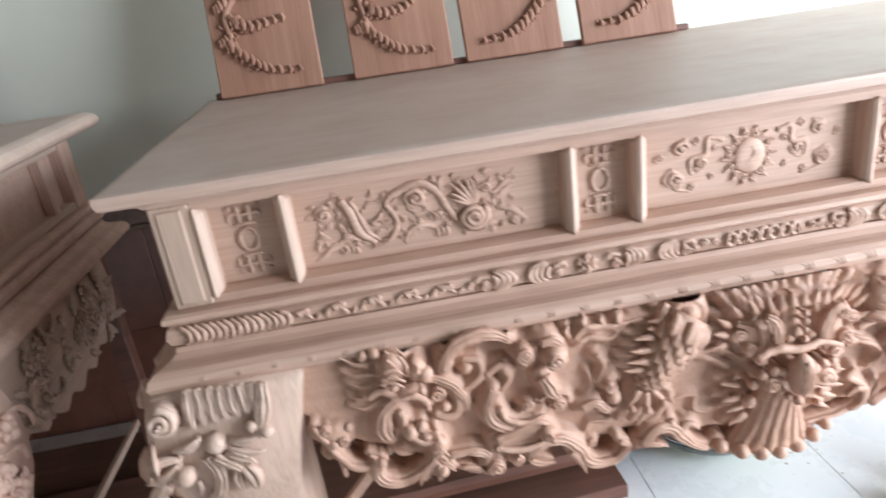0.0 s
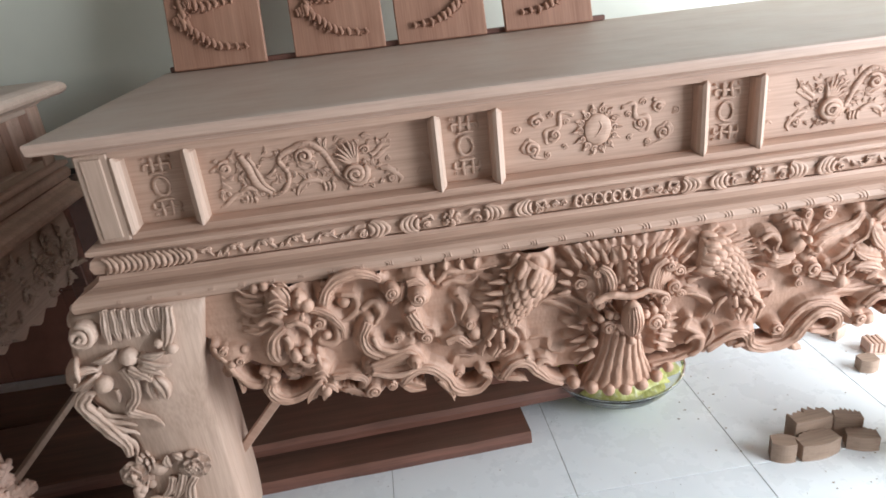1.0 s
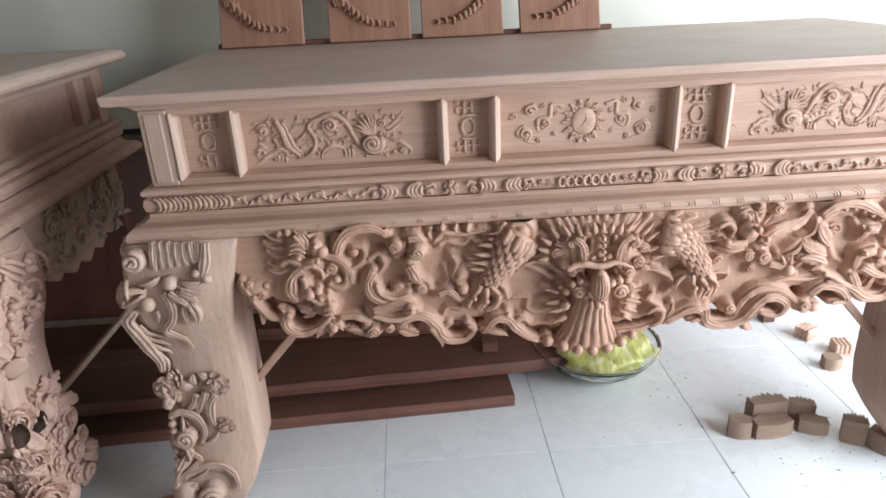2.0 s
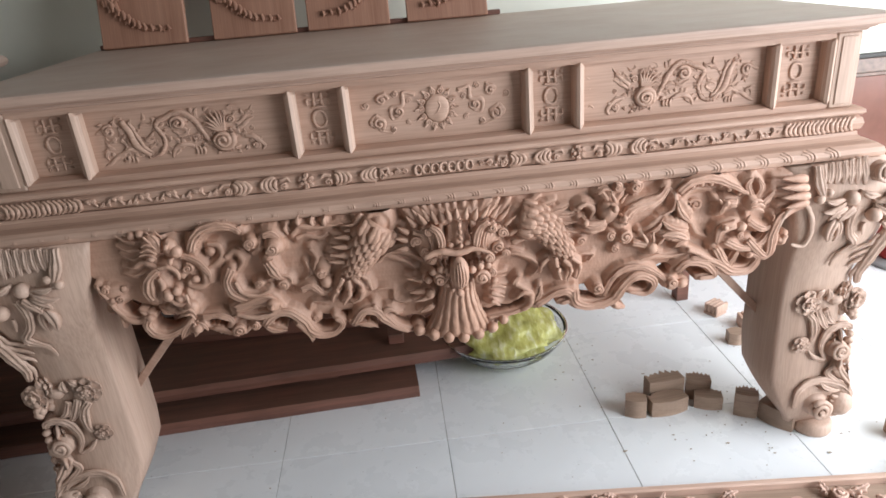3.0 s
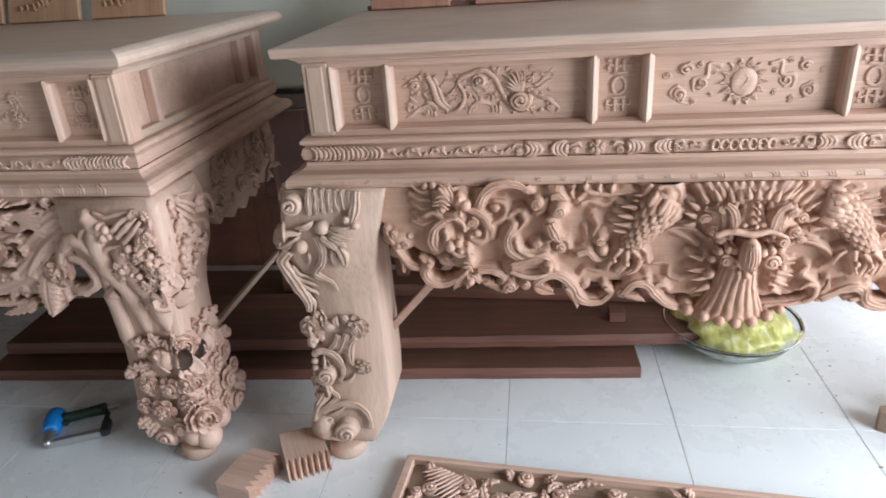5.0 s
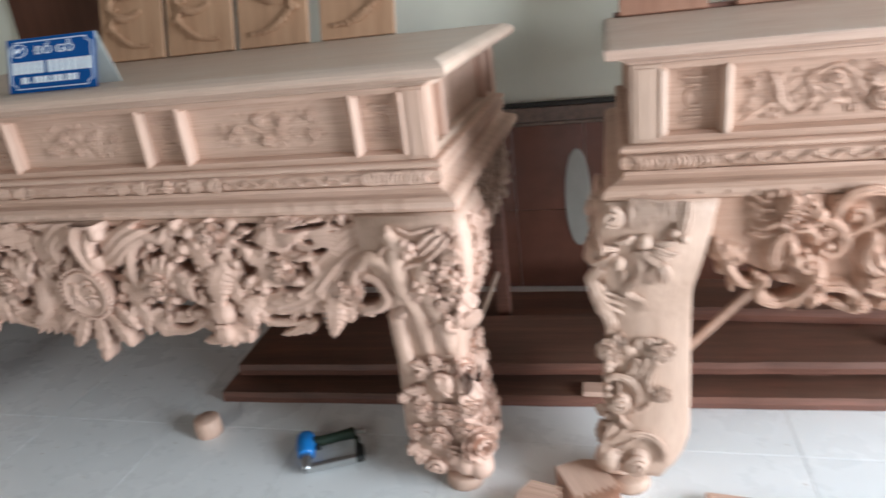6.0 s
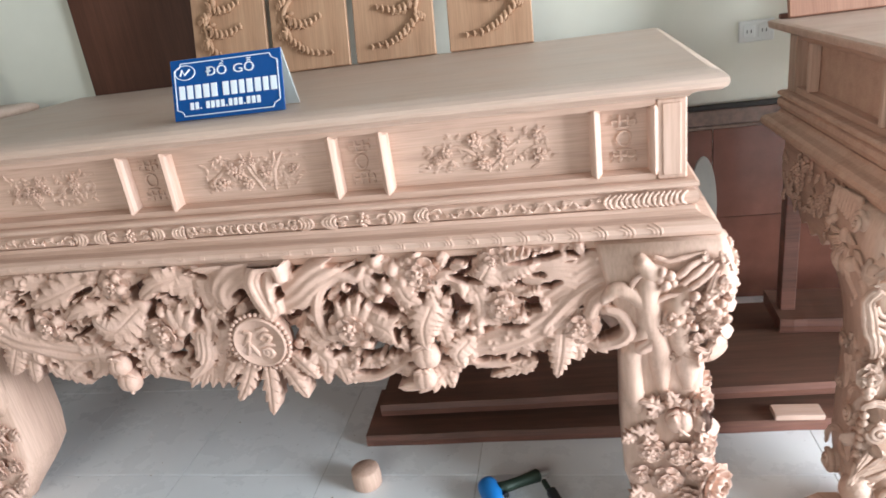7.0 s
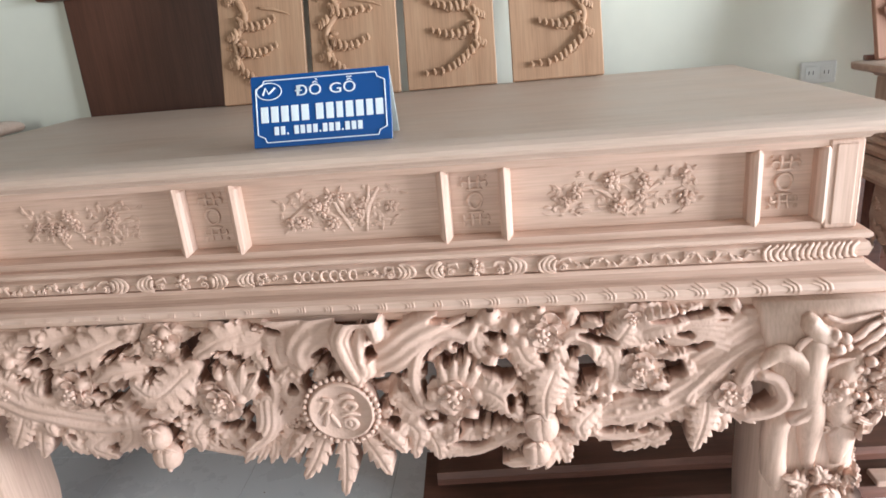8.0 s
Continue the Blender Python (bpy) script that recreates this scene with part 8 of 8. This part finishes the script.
# ---- carved board lying on the floor ----
fb = thing("carved_board", "pale carved and pierced wooden board lying flat on the floor", "carved board", at=pose(0.12, -0.170, 0.0, 0, 0, -5.6))
k = Kit()
k.box(-0.95, 1.0, -0.018, 0.0, 0.0, 0.028, 0.004)
k.box(-0.95, -0.925, -0.382, -0.0185, 0.0, 0.028, 0.004)
k.box(0.975, 1.0, -0.382, -0.0185, 0.0, 0.028, 0.004)
k.box(-0.95, 1.0, -0.40, -0.3825, 0.0, 0.028, 0.004)
k.part("frame", PALE_X, fb)
# added dark sheet: its colour stands in for the shade inside the pierced openings
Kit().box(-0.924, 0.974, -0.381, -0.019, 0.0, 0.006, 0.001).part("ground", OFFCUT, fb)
c = Carver(lambda u, z: 0.0)
rnd = random.Random(21)
for i in range(230):
    u, v, a, ln = rnd.uniform(-91, 96), rnd.uniform(2.5, 37), rnd.uniform(0, 6.28), rnd.uniform(4, 8)
    c.blade(c.k, (u, v), (u + ln * math.cos(a), max(2, min(38, v + ln * math.sin(a)))), 1.4, 0.9, 2.1, 1)
for i in range(70):
    u, v = rnd.uniform(-89, 94), rnd.uniform(4, 35)
    c.volute((u, v), rnd.uniform(1.8, 3.0), 1.8, 1.6)
for i in range(9):
    c.spike((-84 + i * 1.2, 4 + i * 0.4), (-89 + i * 0.8, 7 + i * 1.4), 0.6, 1.8)
cut = c.done("relief", PALE, fb)
tagged(cut, kind="stuff")
cut.matrix_basis = Matrix(((1, 0, 0, 0), (0, 0, -1, 0), (0, -1, 0, 0.006), (0, 0, 0, 1)))

# ---- offcuts ----
def offcut(a, b, depth, h, bulge, notch, material=OFFCUT):
    """A scroll-sawn scrap between two floor points: a smooth bowed front, a back that follows the outline of leaves."""
    k = Kit()
    a, b = Vector((*a, 0)), Vector((*b, 0))
    w = (b - a).length
    rnd = random.Random(int(a.x * 991 + a.y * 77))
    ring = [(w * t, -bulge * math.sin(math.pi * t)) for t in arc(9, 0, 1)]
    n = 13
    for i in range(n):
        t = 1 - i / (n - 1)
        ring.append((w * (t * 0.96 + 0.02), depth * (0.8 + 0.2 * math.sin(math.pi * t)) * (1 - notch * (0.5 * (i % 2) + 0.4 * rnd.random()))))
    cx, cy = w / 2, depth * 0.35
    k.loft([[(cx + (x - cx) * q, cy + (y - cy) * q, z) for x, y in ring] for z, q in ((0, 0.985), (0.003, 1.0), (h - 0.003, 1.0), (h, 0.98))])
    ob = k.part("wood_offcut", material)
    ob.matrix_world = pose(a.x, a.y, 0.0005, 0, 0, math.degrees(math.atan2(b.y - a.y, b.x - a.x)))
    return tagged(ob, "scroll-sawn wooden offcut lying on the tiled floor", "offcut", "wood offcuts")


offcut((0.508, 0.118), (0.569, 0.097), 0.045, 0.062, 0.008, 0.1)
offcut((0.586, 0.095), (0.705, 0.108), 0.06, 0.052, 0.010, 0.3)
offcut((0.600, 0.155), (0.716, 0.165), 0.060, 0.082, 0.004, 0.5)
offcut((0.728, 0.116), (0.806, 0.088), 0.05, 0.045, 0.007, 0.3)
offcut((0.722, 0.165), (0.792, 0.142), 0.050, 0.074, 0.004, 0.5)
offcut((0.826, 0.060), (0.884, 0.030), 0.055, 0.080, 0.004, 0.5)
offcut((0.888, 0.036), (0.946, -0.048), 0.055, 0.062, 0.009, 0.4)
offcut((1.000, 0.430), (1.060, 0.425), 0.045, 0.045, 0.012, 0.1)
offcut((1.190, -0.13), (1.270, -0.14), 0.060, 0.060, 0.012, 0.5)
offcut((1.130, -0.29), (1.230, -0.31), 0.070, 0.050, 0.016, 0.4)


def fingers(x, y, turn):
    """A small block sawn into a row of blunt fingers."""
    k = Kit()
    for i in range(4):
        k.box(-0.034, 0.034 - 0.006 * (i % 2), -0.030 + i * 0.015, -0.017 + i * 0.015, 0.010, 0.046, 0.003)
    k.box(-0.034, 0.028, -0.030, 0.028, 0.0, 0.0098, 0.002)
    ob = k.part("wood_offcut", PALE_Z)
    ob.matrix_world = pose(x, y, 0.0005, 0, 0, turn)
    return tagged(ob, "small pale wooden offcut sawn into fingers, on the floor", "offcut", "wood offcuts")


fingers(1.060, 0.655, 28)
fingers(1.120, 0.535, 80)


def comb_block(x, y, w, ln, h, turn, lift=0.0, roll=0.0):
    """A sawn scrap whose edge is cut into sharp teeth."""
    k = Kit()
    top = [(-w, -ln), (w, -ln)]
    n = 7
    for i in range(n):
        v = -ln + 2 * ln * i / n
        top += [(w + 0.001, v + 0.1 * ln / n), (w - 0.022, v + ln / n * 1.1)]
    top += [(w, ln), (-w * 0.7, ln), (-w, ln * 0.3)]
    k.loft([[(a, b, z) for a, b in top] for z in (0, h)])
    ob = k.part("wood_offcut", PALE_X)
    ob.matrix_world = pose(x, y, lift, roll, 0, turn)
    return tagged(ob, "wooden offcut with a row of saw-cut teeth, lying on the floor", "offcut", "wood offcuts")


comb_block(-1.255, -0.19, 0.055, 0.075, 0.055, -14)
comb_block(-1.125, -0.095, 0.07, 0.06, 0.065, -62)

rb = Kit().lathe([(0.040, 0.0), (0.044, 0.004), (0.045, 0.03), (0.043, 0.058), (0.039, 0.062), (0.0005, 0.062)], 26).part("wood_offcut", PALE_Z, None, "", True)
rb.matrix_world = pose(-2.385, 0.075, 0.0005, 0, 0, 20)
tagged(rb, "short round wooden plug standing on the floor", "offcut", "wood offcuts")

# ---- staple gun ----
gr = thing("staple_gun", "blue and dark green air staple gun lying on the floor", "power tool", at=pose(-1.985, -0.012, 0.0305, 0, 0, 24))


def along(prof, m, seg=18, squash=1.0):
    """A turned form along x, set by m; prof: (x, radius)."""
    k = Kit()
    k.loft([[m @ Vector((x, r * math.cos(2 * math.pi * j / seg), r * squash * math.sin(2 * math.pi * j / seg))) for j in range(seg)] for x, r in prof])
    return k


down = pose(0, 0, 0, 0, 0, -90)
along([(-0.062, 0.020), (-0.058, 0.028), (-0.045, 0.031), (-0.005, 0.031), (0.004, 0.027), (0.03, 0.025), (0.036, 0.020)], down).part("cylinder", BLUE, gr, "blue plastic cylinder head", True)
along([(0.036, 0.018), (0.05, 0.017), (0.085, 0.012), (0.098, 0.008)], down, 14, 0.8).part("nose", STEEL, gr, "", True)
along([(0.022, 0.020), (0.05, 0.017), (0.09, 0.016), (0.13, 0.018), (0.15, 0.020), (0.156, 0.015)], pose(0, 0.022, 0, 0, 0, 4), 16).part("handle", GREENBLACK, gr, "dark green metal handle", True)
along([(0.156, 0.009), (0.165, 0.010), (0.185, 0.008), (0.19, 0.005)], pose(0, 0.022, 0, 0, 0, 4), 12).part("air_fitting", STEEL, gr, "", True)
Kit().box(0.03, 0.045, -0.012, 0.004, -0.008, 0.008, 0.003).part("trigger", BLACK, gr)
Kit().box(-0.004, 0.165, -0.092, -0.074, -0.022, 0.000, 0.003).part("magazine", STEEL, gr, "bright steel magazine")
Kit().box(0.0, 0.160, -0.0735, -0.068, -0.020, -0.004, 0.002).part("magazine_rail", BLACK, gr)
Kit().box(0.150, 0.176, -0.096, -0.03, -0.020, 0.004, 0.004).part("magazine_latch", BLACK, gr)
Kit().box(0.152, 0.166, -0.0295, 0.012, -0.014, 0.002, 0.003).part("strut", GREENBLACK, gr)

# ---- glass bowl with a bag of greens ----
GLASS, gn, gl, gb = mat("clear_glass")
gb.inputs["Base Color"].default_value = (0.96, 0.98, 0.97, 1)
gb.inputs["Roughness"].default_value = 0.06
gb.inputs["Transmission Weight"].default_value = 1.0
gb.inputs["IOR"].default_value = 1.22
BAG, bn, bl, bb = mat("green_bag")
bv = noise_tex(bn, bl, mapped(bn, bl, (2.2, 0.6, 1.2)), 26.0, 5, 0.6)
bl.new(ramp(bn, bl, bv, [(0.30, (0.40, 0.36, 0.09)), (0.5, (0.58, 0.56, 0.17)), (0.70, (0.80, 0.78, 0.50))]), bb.inputs["Base Color"])
bb.inputs["Roughness"].default_value = 0.25
bb.inputs["Subsurface Weight"].default_value = 0.0
bump(bn, bl, bb, bv, 0.6, 0.01)
bowl = thing("glass_bowl", "clear glass bowl holding greens in a plastic bag, on the floor", "bowl", at=pose(0.212, 0.555, 0.0005) @ Matrix.Diagonal((1.22, 1.22, 1.1, 1)))
Kit().lathe([(0.06, 0.0), (0.085, 0.003), (0.12, 0.02), (0.155, 0.05), (0.178, 0.085), (0.185, 0.10), (0.181, 0.101), (0.172, 0.085), (0.15, 0.054), (0.115, 0.025), (0.08, 0.008), (0.0005, 0.007)], 40).part("bowl", GLASS, bowl, "", True)
k = Kit().tube([(0.184 * math.cos(a), 0.184 * math.sin(a), 0.101) for a in arc(49, 0, 2 * math.pi)], 0.0035, 6, caps=False)
k.part("rim", GLASS, bowl, "", True)
k = Kit()
vs, fs = [], []
for i in range(24):
    for j in range(40):
        a, t = 2 * math.pi * j / 40, math.pi * (i + 0.5) / 24
        q = Vector((math.sin(t) * math.cos(a), math.sin(t) * math.sin(a), math.cos(t)))
        r = 1.08 + 0.26 * noise.noise(q * 2.6) + 0.22 * abs(noise.noise(q * 6.0)) + 0.10 * noise.noise(q * 14.0)
        vs.append((q.x * 0.135 * r, q.y * 0.13 * r, 0.085 + q.z * 0.066 * r))
for i in range(23):
    for j in range(40):
        fs.append((i * 40 + j, (i + 1) * 40 + j, (i + 1) * 40 + (j + 1) % 40, i * 40 + (j + 1) % 40))
k.add(vs, fs).part("bag", BAG, bowl, "crumpled pale green plastic bag of greens", True)

# ---- sign on the altar ----
sg = thing("tent_sign", "blue folded table sign with white lettering and border", "sign", at=pose(-2.495, -0.004, BTOP + 0.002, 0, 0, 0))
SW, SH = 0.285, 0.145
LEAN = pose(0, 0, 0, -19)
plate = Kit().box(-SW / 2, SW / 2, -0.0015, 0.0015, 0, SH, 0.0008).part("front_plate", SIGNBLUE, sg)
plate.matrix_basis = LEAN
back = Kit().box(-SW / 2, SW / 2, -0.0015, 0.0015, 0, SH, 0.0008).part("back_plate", ACRYL, sg)
back.matrix_basis = pose(0, 0.096, 0, 19)


def face_bar(x0, x1, z0, z1):
    ob = Kit().box(x0, x1, -0.0032, -0.0016, z0, z1, 0.0003).part("bar", SIGNWHITE, plate)
    return ob


e = 0.009
for x0, x1, z0, z1 in ((-SW / 2 + 0.028, SW / 2 - 0.028, SH - e - 0.002, SH - e), (-SW / 2 + 0.028, SW / 2 - 0.028, e, e + 0.002), (-SW / 2 + e, -SW / 2 + e + 0.002, 0.026, SH - 0.026), (SW / 2 - e - 0.002, SW / 2 - e, 0.026, SH - 0.026)):
    face_bar(x0, x1, z0, z1)
for sx in (-1, 1):
    for z0, z1 in ((e + 0.001, 0.026), (SH - e - 0.001, SH - 0.026)):
        k = Kit().tube([(sx * (SW / 2 - 0.028), -0.0022, z0), (sx * (SW / 2 - 0.024), -0.0022, (z0 * 0.4 + z1 * 0.6)), (sx * (SW / 2 - e - 0.001), -0.0022, z1)], 0.0011, 5)
        k.part("bar", SIGNWHITE, plate)
# emblem: an oval ring with a plain mark
k = Kit().tube([(-0.105 + 0.026 * math.cos(a), -0.0022, 0.113 + 0.017 * math.sin(a)) for a in arc(29, 0, 2 * math.pi)], 0.0011, 5)
k.part("emblem_ring", SIGNWHITE, plate)
k = Kit().tube([(-0.118, -0.0022, 0.106), (-0.112, -0.0022, 0.12), (-0.106, -0.0022, 0.108), (-0.092, -0.0022, 0.12)], 0.0022, 5)
k.part("emblem_mark", SIGNWHITE, plate)
# unread lines as plain bars: name line and number line
x = -0.124
for w in (0.021, 0.021, 0.021, 0.021, 0.021, None, 0.021, 0.021, 0.019, 0.021, 0.021, 0.019, 0.021):
    if w is None:
        x += 0.009
        continue
    face_bar(x, x + w - 0.006, 0.050, 0.082)
    x += w
x = -0.098
for w in (0.013, 0.013, 0.007, None, 0.013, 0.013, 0.013, 0.013, 0.007, 0.013, 0.013, 0.013, 0.007, 0.013, 0.013, 0.013):
    if w is None:
        x += 0.008
        continue
    face_bar(x, x + w - 0.004, 0.024, 0.041 if w > 0.007 else 0.028)
    x += w
fc = bpy.data.curves.new("lettering", "FONT")
fc.body, fc.size, fc.align_x, fc.extrude, fc.space_word = "\u0110\u1ed2 G\u1ed6", 0.029, "CENTER", 0.0006, 1.3
letters = new("lettering", fc)
letters.parent = plate
letters.matrix_basis = pose(0.012, -0.0024, 0.100, 90, 0, 0) @ Matrix.Diagonal((1.3, 1, 1, 1))
fc.materials.append(SIGNWHITE)

# ---- red bucket by the east side ----
RED = plain("red_plastic", (0.45, 0.04, 0.035), 0.35)
bk = thing("plastic_bucket", "red plastic bucket with a pale rim standing on a grey lid", "bucket", at=pose(2.02, 0.90, 0.0005))
Kit().lathe([(0.16, 0.0), (0.165, 0.012), (0.15, 0.02), (0.0005, 0.02)], 32).part("lid", plain("grey_lid", (0.3, 0.3, 0.3), 0.5), bk, "", True)
Kit().lathe([(0.0005, 0.021), (0.105, 0.021), (0.11, 0.03), (0.14, 0.27), (0.146, 0.275), (0.144, 0.29), (0.132, 0.285), (0.10, 0.04), (0.0005, 0.035)], 32).part("bucket", RED, bk, "", True)
k = Kit().tube([(0.145 * math.cos(a), 0.145 * math.sin(a), 0.215 + 0.05 * math.cos(2 * a)) for a in arc(33, 0, 2 * math.pi)], 0.004, 6)
k.part("handle", SOCKET, bk, "", True)

# ---- chips and crumbs left on the floor ----
rnd = random.Random(17)
k = Kit()
for i in range(170):
    if i < 55:
        x, y = rnd.gauss(0.85, 0.22), rnd.gauss(0.0, 0.14)
    elif i < 80:
        x, y = rnd.gauss(0.45, 0.2), rnd.gauss(0.45, 0.15)
    else:
        x, y = rnd.uniform(-3.2, 1.9), rnd.uniform(-0.5, 1.1)
    r, a, h = rnd.uniform(0.001, 0.0026) * (1.6 if i % 9 == 0 else 1), rnd.uniform(0, 6.28), rnd.uniform(0.0008, 0.002)
    ring = [(x + r * (2.0 if i % 3 == 0 else 1.2) * math.cos(a + b) * 1.0, y + r * math.sin(a + b)) for b in (0.3, 1.7, 2.9, 4.6)]
    k.loft([[(u, v, z) for u, v in ring] for z in (0.0006, 0.0006 + h)])
tagged(k.part("wood_chips", plain("dark_chip", (0.32, 0.25, 0.18), 0.9)), "dark wood chips and crumbs scattered on the floor tiles", "wood chips", kind="stuff")

# ---- brown wall tiles and the pale oval, then floor tiles ----
wt = Kit().box(0.001, 0.299, -0.010, -0.001, 0.001, 0.3675, 0.0015).mesh("wall_tile", DADO)
for i in range(33):
    for j in range(2):
        ob = new("wall_tile", wt)
        ob.location = (XW + 0.05 + i * 0.3, YN, 0.0 + j * 0.369)
        ob.parent = wall_north
k = Kit()
k.loft([[(-1.185 + 0.054 * q * math.cos(2 * math.pi * j / 36), YN - 0.0102 - h, 0.417 + 0.217 * q * math.sin(2 * math.pi * j / 36)) for j in range(36)] for q, h in ((1.0, 0.0), (0.97, 0.004), (0.1, 0.004))])
k.part("oval_inlay", OVAL, wall_north)

tile = Kit().box(0.001, 0.499, 0.001, 0.499, -0.012, 0.0, 0.0008).mesh("tile", TILE)
for i in range(24):
    for j in range(12):
        x, y = -0.047 + (i - 15) * 0.5, 0.115 + (j - 9) * 0.5
        if x < XW - 0.3 or x > XE - 0.4 or y > YN - 0.1:
            continue
        ob = new("tile", tile)
        ob.location = (x, y, 0)
        ob.parent = floor
